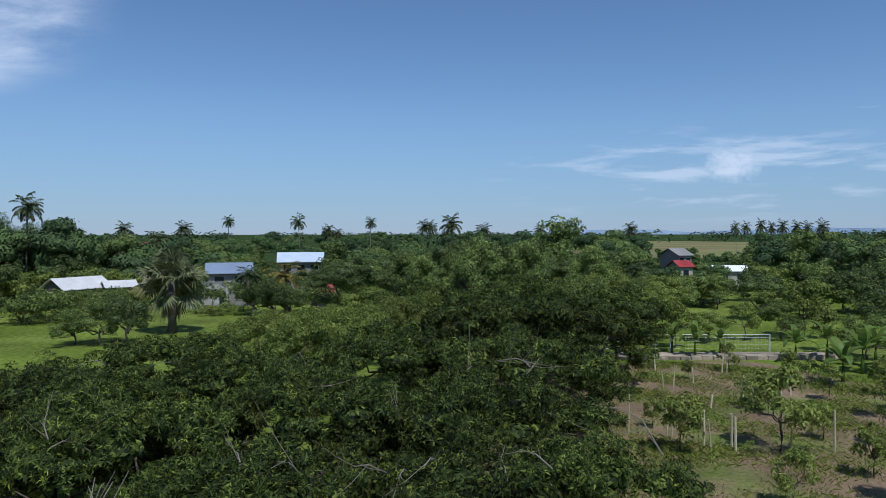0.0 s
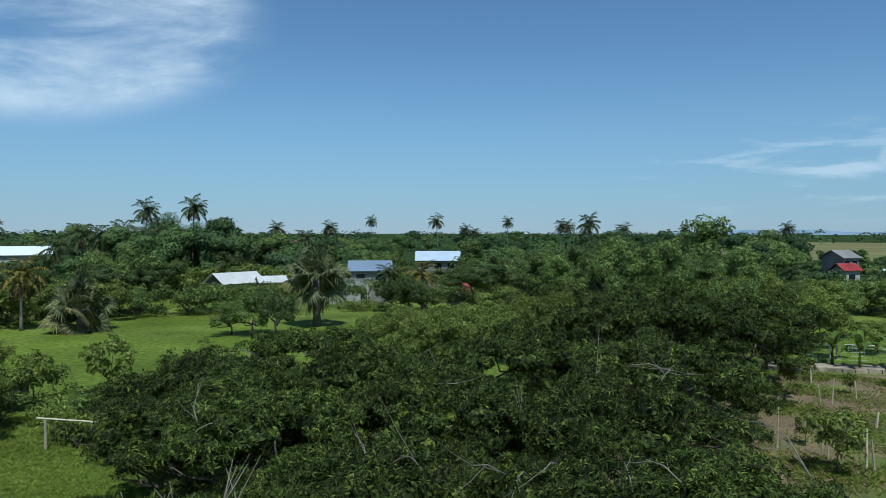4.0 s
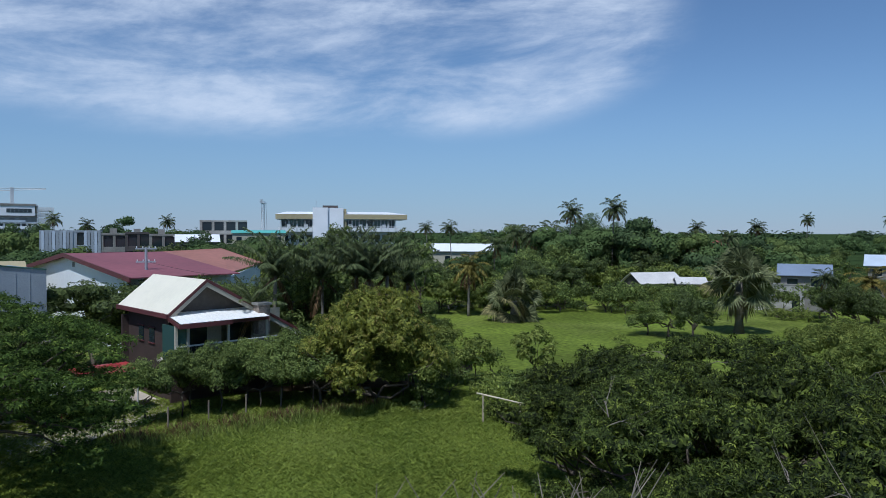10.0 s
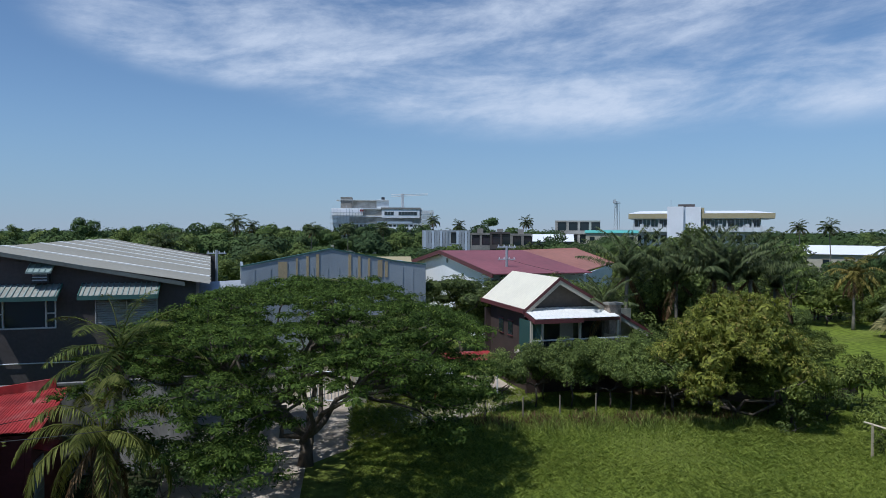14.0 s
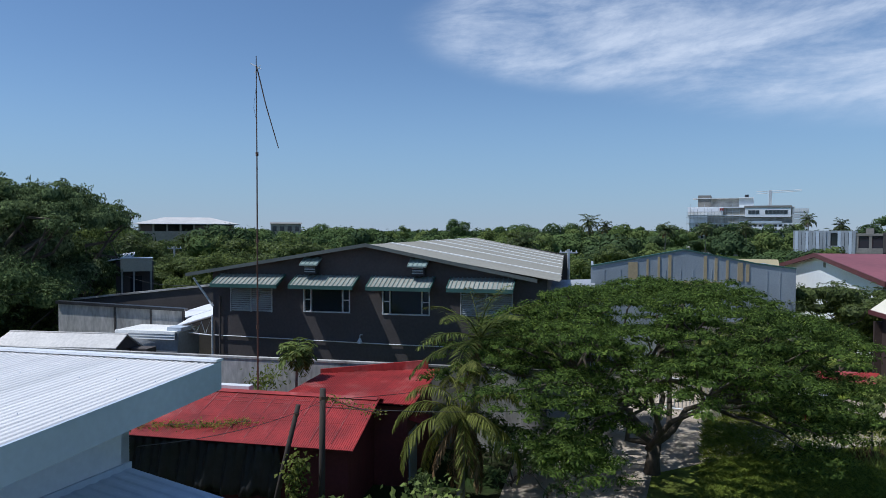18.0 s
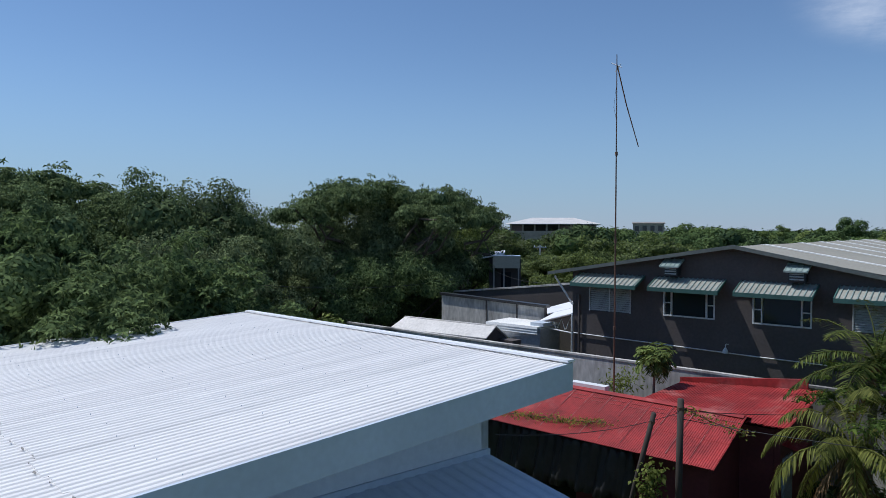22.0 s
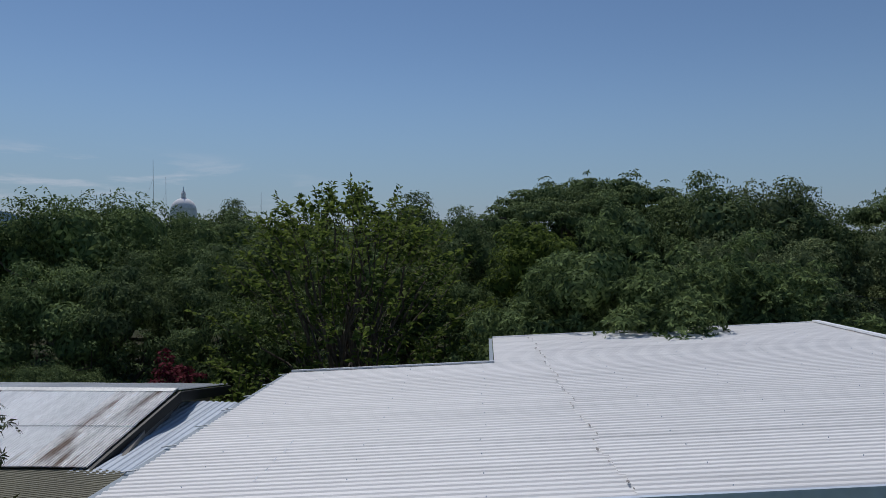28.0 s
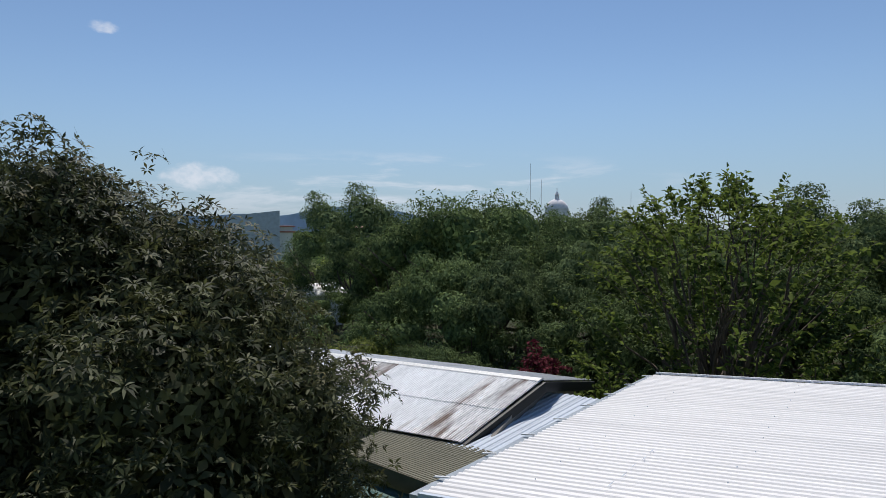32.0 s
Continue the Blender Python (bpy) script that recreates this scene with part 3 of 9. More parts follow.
def make_tree(name, label, seed, height, spread, clumps, per_clump, leaf, leaf_mat, flat=0.55, base=0.3, dome=0.9, trunk_r=None, lean=(0, 0),
              droop=0.2, clump_r=None, bark=None, umbrella=False, limbs=7, category="tree", group="", shell=0.55, low=0.0, gaps=0.12, split=False, squash=1.0, whorls=False, rough_top=0.06, lobes=0, ball=False, extra=(), core_r=0.72, core_patch=0.7, low_lobes=0.0, clear=None):
    """A broadleaf tree at the origin: trunk, limbs, and a crown of leafy clumps with gaps. base: the share of the height below the crown;
    low: the share of clumps hanging on lower boughs; clear: the bearing of the side with no low boughs; split: each limb a part of its own."""
    r = np.random.default_rng(seed)
    bark = bark or M_BARK
    t = thing(name, label, category, group=group)
    top, z0 = height, height * base
    tr = trunk_r or height * 0.022
    fork = np.array([lean[0] * 0.4, lean[1] * 0.4, z0 * (0.75 if umbrella else 1.0)])
    cr = clump_r or spread * 0.30
    centres, sizes = [], []
    if lobes:
        # sub-crowns, each a rounded lobe with leafy clumps over its outer side
        lr = clump_r or spread * 1.05 / math.sqrt(lobes) * 1.25
        cr = lr * 0.46
        knots = []
        for j in range(lobes):
            a, q = j * 2.39996 + r.uniform(-0.35, 0.35), math.sqrt((j + 0.4) / lobes) * r.uniform(0.88, 1.08)
            if ball:
                up = 1 - 1.45 * (j + 0.5) / lobes
                w = math.sqrt(1 - up * up)
                mid = (z0 + top) / 2
                knots.append((math.cos(a) * w * (spread - lr), math.sin(a) * w * (spread - lr), mid + up * ((top - z0) / 2 - lr * 0.8), lr * r.uniform(0.85, 1.15)))
                continue
            if r.random() < low_lobes:
                if clear and math.cos(a - clear) > 0.82:
                    continue
                z, q = height * r.uniform(0.3, 0.6), r.uniform(0.5, 1.0)
                knots.append((math.cos(a) * q * spread * 0.9, math.sin(a) * q * spread * 0.9, z, lr * r.uniform(0.6, 1.0)))
                continue
            hi = (1 - 0.4 * q * q) if umbrella else math.sqrt(max(0.05, 1 - (q * dome) ** 2))
            z = z0 + max(top - z0 - lr * flat, 0.2) * hi * r.uniform(0.82, 1.0)
            knots.append((math.cos(a) * q * (spread - lr * 0.6) + lean[0] * z / top, math.sin(a) * q * (spread - lr * 0.6) + lean[1] * z / top, z, lr * r.uniform(0.75, 1.2)))
        knots += list(extra)
        for kx, ky, kz, kr in knots:
            for d in unit(r.normal(size=(max(3, clumps // lobes), 3)) + np.array([kx * 0.5 / spread, ky * 0.5 / spread, 0.35])):
                s = kr * r.uniform(0.62, 1.0)
                centres.append((kx + d[0] * s, ky + d[1] * s, max(kz + d[2] * s * (flat + 0.1), cr * 0.4)))
                sizes.append(cr * r.uniform(0.6, 1.3))
    for k in range(0 if lobes else clumps):
        if r.random() < gaps:
            continue
        a = k * 2.39996 + r.uniform(-0.5, 0.5)
        q = min(1.08, math.sqrt((k + 0.5) / clumps) * r.uniform(0.8, 1.12))
        rad = q * max(spread - cr * 0.65, 0.1)
        if r.random() < low:
            q = r.uniform(0.45, 1.0)
            rad = q * spread * 0.95
            z = height * r.uniform(0.3, 0.62)
        elif umbrella:
            z = z0 + (top - z0 - cr * flat) * (1 - 0.5 * q * q) + r.normal() * rough_top * height
        else:
            hi = math.sqrt(max(0.0, 1 - (q * dome) ** 2))
            z = z0 + (top - z0 - cr * flat) * (r.random() ** 0.55) * hi + r.normal() * 0.2
            if k % 3 == 0:
                z = z0 + (top - z0 - cr * flat) * hi
        z = min(z, top - cr * flat * 0.6)
        centres.append((math.cos(a) * rad * squash + lean[0] * z / top, math.sin(a) * rad + lean[1] * z / top, max(z, cr * 0.5)))
        sizes.append(cr * r.uniform(0.55, 1.3))
    make = whorl_leaves if whorls else clump_leaves
    core = []
    if lobes:
        # big leaves inside each lobe close the crown
        for kx, ky, kz, kr in knots:
            core.append(leaf_core((kx, ky, kz), kr * core_r, flat, r, core_patch))
    leaves = core + [make(c, s, max(8, int(per_clump * (s / cr) ** 2)), r, leaf, flat, droop, shell) for c, s in zip(centres, sizes)]
    # loose sprays that break the outline
    for c in centres[::2]:
        d = np.array([c[0], c[1], (c[2] - z0) * 1.2])
        d = d / max(np.linalg.norm(d), 0.1)
        leaves.append(make(np.array(c) + d * cr * r.uniform(0.45, 0.95), cr * 0.42, max(per_clump // 6, 6), r, leaf, flat, droop, 0.3))
    part("crown", quads_mesh("crown", np.concatenate(leaves), leaf_mat), leaf_mat, t)
    TOPS[t.name] = (height, spread)
    g = Geo().tube([(0, 0, -0.15), tuple(fork * 0.5 + np.array([r.normal() * tr, r.normal() * tr, 0])), tuple(fork)], [tr * 1.35, tr, tr * 0.85], 8)
    boughs = []
    order = np.argsort(-np.array([math.hypot(c[0], c[1]) for c in centres]))
    for k in order[:limbs]:
        pts = crooked(fork, centres[k], r, 0.16, 5)
        if split:
            boughs.append(Geo().tube(pts, [tr * 0.62 * (1 - 0.16 * i) for i in range(6)], 5, False))
        else:
            g.tube(pts, [tr * 0.62 * (1 - 0.16 * i) for i in range(6)], 5, False)
    part("trunk", g, bark, t, smooth=True)
    for b in boughs:
        part("limb", b, bark, t, smooth=True)
    return t


def make_shoot_tree(name, label, seed, height, spread, shoots, leaf, leaf_mat, length=2.0, leaves=34, base=0.2, inner=None):
    """A loose tree of upright leafy shoots: a trunk, limbs, and leaves set along each shoot."""
    r = np.random.default_rng(seed)
    t = thing(name, label, "tree")
    tr = max(height * 0.018, 0.04)
    z0 = height * base
    out, twigs = [], Geo()
    for k in range(shoots):
        a, q = k * 2.39996, math.sqrt((k + 0.5) / shoots) * r.uniform(0.75, 1.1)
        ln = length * r.uniform(0.6, 1.35)
        hi = math.sqrt(max(0.03, 1 - (q * 0.93) ** 2))
        z = z0 + (height - z0 - ln * 0.7) * (hi if k % 3 else hi * r.uniform(0.25, 0.9))
        foot = np.array([math.cos(a) * q * spread * 0.9, math.sin(a) * q * spread * 0.9, max(z, 0.1)])
        way = np.array([math.cos(a) * q * 0.75 + r.normal() * 0.22, math.sin(a) * q * 0.75 + r.normal() * 0.22, r.uniform(0.45, 1.1)])
        way /= np.linalg.norm(way)
        s = r.random(leaves) ** 0.6
        bend = np.array([way[0], way[1], 0]) * 0.25 * ln
        pos = foot + way * ln * s[:, None] + bend * (s ** 2)[:, None]
        ax = unit(r.normal(size=(leaves, 3)) * np.array([1, 1, 0.5]) + way * 0.5)
        size = leaf[0] * r.uniform(0.6, 1.25, leaves) * (1.1 - 0.45 * s)
        out.append(leaf_quads(pos + ax * 0.05, ax, np.array([0, 0, 0.9]) + r.normal(scale=0.45, size=(leaves, 3)), size, size * leaf[1]))
        twigs.tube([tuple(foot), tuple(foot + way * ln * 0.5 + bend * 0.25), tuple(foot + way * ln + bend)], [0.022, 0.014, 0.006], 3, False)
        if k % 5 == 0:
            twigs.tube(crooked((0, 0, z0 * 0.8), foot, r, 0.14, 4), [tr * 0.55, tr * 0.45, tr * 0.34, tr * 0.25, tr * 0.16], 4, False)
    part("crown", quads_mesh("crown", np.concatenate(out), leaf_mat), leaf_mat, t)
    part("trunk", Geo().tube([(0, 0, -0.15), (tr, 0, z0 * 0.5), (0, 0, z0 + 0.3)], [tr * 1.35, tr, tr * 0.8], 8), M_BARK, t, smooth=True)
    part("branchwork", twigs, M_BARK, t, smooth=True)
    return t


# bearings between which a house behind the trees shows: from, to, its distance, the height down to which it shows
SIGHT = [(16.2, 20.4, 92, 1.0), (10.6, 13.8, 119, 3.9), (25.6, 30.4, 104, 2.6), (-22.6, -17.2, 128, 3.0), (-23.5, -17.2, 600, 1.0), (38.6, 44.5, 160, 6.2)]


def place(ob, x, y, turn=0.0, scale=1.0, tall=None, z=0.0, label=""):
    """A copy of a template thing, kept low where a house behind it shows."""
    top, wide = TOPS.get(ob.name, (0, 0))
    if top:
        az, d = math.degrees(math.atan2(-x, y)), math.hypot(x, y)
        half = math.degrees(wide * scale * 0.8 / max(d, 1))
        for a0, a1, far, zl in SIGHT:
            if a0 - half < az < a1 + half and d < far:
                fit = (10 - (10 - zl) * d / far) / (top * (tall or scale))
                if fit < 0.3:
                    return None
                if fit < 1:
                    tall = (tall or scale) * fit
                    scale *= max(fit, 0.7)
    o = copy_thing(ob, pose(x, y, z, 0, 0, turn) @ Matrix.Diagonal((scale, scale, tall or scale, 1)))
    if label:
        tagged(o, label)
    return o


def settle(ob, x, y, turn=0.0, scale=1.0, tall=None, z=0.0):
    """Moves a template itself to its place."""
    ob.matrix_world = pose(x, y, z, 0, 0, turn) @ Matrix.Diagonal((scale, scale, tall or scale, 1))
    return ob


def frond_quads(r, length, leaflets, leaflet, rise, turn, droop, hang=0.35, wide=0.055):
    """Leaflets along an arching midrib that starts at the origin. Returns quads and the midrib's points."""
    s = np.linspace(0, 1, leaflets)
    ang = rise - droop * s ** 1.4
    step = length / leaflets
    x = np.cumsum(np.cos(ang)) * step
    z = np.cumsum(np.sin(ang)) * step
    rib = np.stack([x * math.cos(turn), x * math.sin(turn), z], 1)
    along = np.stack([np.cos(ang) * math.cos(turn), np.cos(ang) * math.sin(turn), np.sin(ang)], 1)
    side = np.array([-math.sin(turn), math.cos(turn), 0])
    ln = leaflet * np.sin(np.pi * (0.12 + 0.83 * s)) ** 0.7
    out = []
    for sg in (-1, 1):
        ax = along * 0.55 + sg * side * 0.9 + np.array([0, 0, -hang]) + r.normal(scale=0.12, size=(leaflets, 3))
        out.append(leaf_quads(rib, ax, np.tile([0, 0, 1.0], (leaflets, 1)) + along * 0.2, ln, np.full(leaflets, wide * leaflet + 0.02), 0.06))
    return np.concatenate(out), rib


def make_palm(name, label, seed, trunk_h, fronds, length, leaflets=26, leaflet=0.75, trunk_r=0.14, lean=0.5, droop=1.7, mat=None, dry=3, group="", bushy=False, joined=False, hang=0.35, wide=0.055):
    """A feather palm: ringed trunk, arching fronds, some dry and hanging."""
    r = np.random.default_rng(seed)
    t = thing(name, label, "palm tree", group=group)
    a = r.uniform(0, 6.28)
    head = np.array([math.cos(a) * lean, math.sin(a) * lean, trunk_h])
    if trunk_h > 0.3:
        pts = [(head[0] * k * k, head[1] * k * k, -0.15 + (trunk_h + 0.15) * k) for k in (0, 0.2, 0.4, 0.6, 0.8, 1)]
        part("trunk", Geo().tube(pts, [trunk_r * 1.5, trunk_r * 1.1, trunk_r, trunk_r * 0.95, trunk_r * 0.9, trunk_r * 0.95], 8), M_PALMBARK, t, smooth=True)
    green, brown = [], []
    for k in range(fronds + dry):
        is_dry = k >= fronds
        lift = r.uniform(-1.0, -0.5) if is_dry else (1.4 - 1.75 * (k / fronds) + r.normal() * 0.12)
        if bushy and not is_dry:
            lift = 1.5 - 0.95 * (k / fronds)
        q, rib = frond_quads(r, length * r.uniform(0.85, 1.1) * (0.8 if is_dry else 1), leaflets, leaflet, lift, k * 2.39996 + r.normal() * 0.15, droop * r.uniform(0.8, 1.15) * (0.5 if is_dry else 1), hang, wide)
        m = M_LEAF_DRY if is_dry else (mat or M_LEAF_PALM)
        if joined:
            (brown if is_dry else green).append(q + head)
            continue
        f = part("frond", quads_mesh("frond", q, m), m, t)
        f.location = head
        ribs = Geo().tube([tuple(p) for p in rib[:: max(1, leaflets // 6)]], [0.035 * (1 - 0.12 * i) for i in range(len(rib[:: max(1, leaflets // 6)]))], 4, False)
        part("midrib", ribs, m, f)
    if joined:
        part("crown", quads_mesh("crown", np.concatenate(green), mat or M_LEAF_PALM), mat or M_LEAF_PALM, t)
        part("dry_skirt", quads_mesh("dry_skirt", np.concatenate(brown), M_LEAF_DRY), M_LEAF_DRY, t)
    return t


def make_fan_palm(name, label, seed, trunk_h, leaves, petiole, blade, group="", skirt=10):
    """A fan palm: stout trunk, long stalks with stiff pleated fans cut into points, pale dead fans hanging below."""
    r = np.random.default_rng(seed)
    t = thing(name, label, "palm tree", group=group)
    part("trunk", Geo().tube([(0, 0, -0.15), (0.03, 0, trunk_h * 0.4), (0, 0, trunk_h)], [0.55, 0.42, 0.36], 10), M_PALMBARK, t, smooth=True)
    for k in range(leaves + skirt):
        dead = k >= leaves
        a = k * 2.39996 + r.normal() * 0.25
        el = r.uniform(-1.5, -1.15) if dead else 1.5 - 2.15 * (k / leaves) ** 1.1 + r.normal() * 0.28
        d = np.array([math.cos(a) * math.cos(el), math.sin(a) * math.cos(el), math.sin(el)])
        pl = petiole * r.uniform(0.55, 1.2) * (0.6 if dead else 1)
        end = d * pl + np.array([0, 0, -0.14 * pl * math.cos(el)])
        # a round pleated fan: joined ribs to past the middle, then free tips that hang
        segs = 20
        sp = np.linspace(-1.7, 1.7, segs)
        s_ax = unit(np.cross(d, [0, 0, 1.0]) + 1e-3)
        up = np.cross(s_ax, d)
        if not dead:
            tilt = r.normal() * 0.9
            s_ax = s_ax * math.cos(tilt) + up * math.sin(tilt)
        B = blade * (0.85 if dead else 1.0) * r.uniform(0.85, 1.1)
        half = 1.7 / (segs - 1)

        def rib(ang, q, lift=0.0):
            v = np.cos(ang)[:, None] * d + np.sin(ang)[:, None] * s_ax * (0.45 if dead else 0.95)
            v = v * q * B
            v[:, 2] -= B * q * q * (0.75 if dead else 0.03 + 0.14 * math.cos(el))
            return end + v + up * lift
        p0, p1, mid = rib(sp - half, 0.62), rib(sp + half, 0.62), rib(sp, 0.66, 0.035 * B)
        hub = np.tile(end, (segs, 1))
        tip = rib(sp, 1.0) + np.stack([np.zeros(segs), np.zeros(segs), -B * r.uniform(0.0, 0.34, segs)], 1)
        q = np.concatenate([np.stack([hub, p0, mid, p1], 1), np.stack([p0, tip, p1, mid], 1)])
        m = M_LEAF_SKIRT if dead else (M_LEAF_FANOLD if r.random() < 0.5 * (k / leaves) ** 2 else M_LEAF_FAN)
        lf = part("fan_leaf", quads_mesh("fan_leaf", q, m), m, t)
        lf.location = (0, 0, trunk_h)
        part("stalk", Geo().tube([(0, 0, 0), tuple(end * 0.55 + np.array([0, 0, 0.06])), tuple(end)], [0.05, 0.035, 0.025], 4, False), m, lf)
    return t


def make_banana(name, label, seed, height, leaves=8, group=""):
    r = np.random.default_rng(seed)
    t = thing(name, label, "banana plant", group=group)
    part("stem", Geo().tube([(0, 0, -0.1), (0.02, 0.02, height * 0.3), (0, 0, height * 0.55)], [0.13, 0.10, 0.06], 7), M_LEAF_BANANA, t, smooth=True)
    for k in range(leaves):
        a, lift = k * 2.39996 + r.normal() * 0.25, 1.4 - 1.25 * k / leaves
        ln = height * r.uniform(0.55, 0.75)
        n = 7
        g = Geo()
        vs = []
        x = z = 0.0
        for i in range(n):
            s = i / (n - 1)
            ang = lift - 1.9 * s ** 1.6
            w = ln * 0.12 * math.sin(math.pi * (0.1 + 0.86 * s)) ** 0.6
            c = Vector((x * math.cos(a), x * math.sin(a), z))
            sd = Vector((-math.sin(a), math.cos(a), 0))
            vs += [c + sd * w + Vector((0, 0, w * 0.25)), c, c - sd * w + Vector((0, 0, w * 0.25))]
            x += math.cos(ang) * ln / (n - 1)
            z += math.sin(ang) * ln / (n - 1)
        g.add(vs, [f for i in range(n - 1) for f in ((3 * i, 3 * i + 1, 3 * i + 4, 3 * i + 3), (3 * i + 1, 3 * i + 2, 3 * i + 5, 3 * i + 4))])
        lf = part("leaf_blade", g, M_LEAF_BANANA, t)
        lf.location = (0, 0, height * 0.5)
    return t


def corrugated(p0, along, across, pitch, depth, thick=0.02):
    """A corrugated sheet: from corner p0, ribs run along, waves repeat across."""
    p0, along, across = Vector(p0), Vector(along), Vector(across)
    n = max(2, round(across.length / pitch))
    up = along.cross(across).normalized()
    up = up if up.z > 0 else -up
    prof = [(0, 0), (0.18, 0.15), (0.32, 0.85), (0.5, 1), (0.68, 0.85), (0.82, 0.15)]
    us = [((k + a) / n, h) for k in range(n) for a, h in prof] + [(1.0, 0.0)]
    vs = []
    for u, h in us:
        q = p0 + across * u + up * depth * h
        vs += [q, q + along]
    fs = [(2 * i, 2 * i + 1, 2 * i + 3, 2 * i + 2) for i in range(len(us) - 1)]
    k = len(vs)
    g = Geo().add(vs, fs)
    # lower skin closes the edges
    g.add([p0 - up * thick, p0 + along - up * thick, p0 + along + across - up * thick, p0 + across - up * thick], [(0, 1, 2, 3)])
    return g

# ---- ground ----
g = Geo()
rings = [0, 15, 40, 90, 200, 500, 1200, 2600, 4600]
gv, gf = [(0, 0, 0)], []
for rad in rings[1:]:
    gv += [(rad * math.cos(math.tau * k / 48), rad * math.sin(math.tau * k / 48), 0.0) for k in range(48)]
gf += [(0, 1 + k, 1 + (k + 1) % 48) for k in range(48)]
for i in range(len(rings) - 2):
    a, b = 1 + 48 * i, 1 + 48 * (i + 1)
    gf += [(a + k, b + k, b + (k + 1) % 48, a + (k + 1) % 48) for k in range(48)]
tagged(part("ground", g.add(gv, gf), M_GRASS), "green meadow grass ground reaching the horizon", "ground", kind="structure")


def blotch(name, label, cx, cy, rx, ry, mat, z, seed, turn=0.0, kind="structure", n=40, rough=0.18, cat="ground"):
    """A flat patch of ground with an uneven edge."""
    r = np.random.default_rng(seed)
    ph = r.uniform(0, 6.28, 4)
    pts = []
    for k in range(n):
        a = math.tau * k / n
        q = 1 + rough * (math.sin(2 * a + ph[0]) * 0.5 + math.sin(5 * a + ph[1]) * 0.35 + math.sin(9 * a + ph[2]) * 0.3)
        pts.append((math.cos(a) * rx * q, math.sin(a) * ry * q, 0))
    ob = part(name, Geo().slab(pts, 0.15), mat)
    ob.matrix_world = pose(cx, cy, z, 0, 0, turn)
    return tagged(ob, label, cat, kind=kind)


blotch("soil", "bare brown orchard soil with weeds", 15.5, 36, 15, 18, M_SOIL, 0.004, 3)
blotch("soil", "brown soil and litter under the shrubs", -36.5, 21, 3.0, 11, M_SOIL, 0.006, 4, turn=-8)
blotch("dry_field", "flat tan harvested rice field", 190, 520, 190, 260, M_DRY, 0.09, 5)
far_r = [128, 300, 900, 2400, 4590]
fv = [(q * (1 + (0.04 * math.sin(k * 1.7) if q < 200 else 0)) * math.cos(math.tau * k / 64), q * (1 + (0.04 * math.sin(k * 1.7) if q < 200 else 0)) * math.sin(math.tau * k / 64), 0.05) for q in far_r for k in range(64)]
ff = [(64 * i + k, 64 * (i + 1) + k, 64 * (i + 1) + (k + 1) % 64, 64 * i + (k + 1) % 64) for i in range(4) for k in range(64)]
tagged(part("scrub_ground", Geo().add(fv, ff), M_SCRUB), "dark green scrub land under the distant woods", "ground", kind="structure")
blotch("yard", "dusty bare yard under the trees", -22, -18, 12, 14, M_SOIL, 0.006, 8)
blotch("forest_floor", "dark leaf litter under the dense wood", 8, -66, 78, 44, M_LITTER, 0.008, 9)
blotch("forest_floor", "dark leaf litter under the trees", -62, -48, 26, 30, M_LITTER, 0.006, 10)
g = Geo().slab([(-45, 17.6, 0), (-36.9, 17.4, 0), (-33.2, 8, 0), (-29.5, 3.4, 0), (-24.5, 2.6, 0), (-24.5, -2.4, 0), (-45, -2.0, 0)], 0.2)
drive = tagged(part("driveway", g, M_DRIVE), "pale worn concrete driveway in front of the gate", "driveway", kind="structure")
drive.location.z = 0.02
g = Geo().slab([(-26, 0.5, 0), (-11.5, -1.5, 0), (-9.0, -6.5, 0), (-15.5, -34, 0), (-31, -34, 0), (-31, -1.2, 0)], 0.2)
# Dark ground colour also holds the shade of the plants here.
yard = tagged(part("yard_paving", g, M_LITTER), "dark-toned yard ground between the houses", "yard", kind="structure")
yard.location.z = 0.012
g = Geo().slab([(12.5, 57.3, 0), (31.5, 57.0, 0), (31.5, 54.4, 0), (12.5, 54.6, 0)], 0.2)
path = tagged(part("footpath", g, M_PATH), "broken pale concrete footpath along the wire fence", "footpath", kind="structure")
path.location.z = 0.12

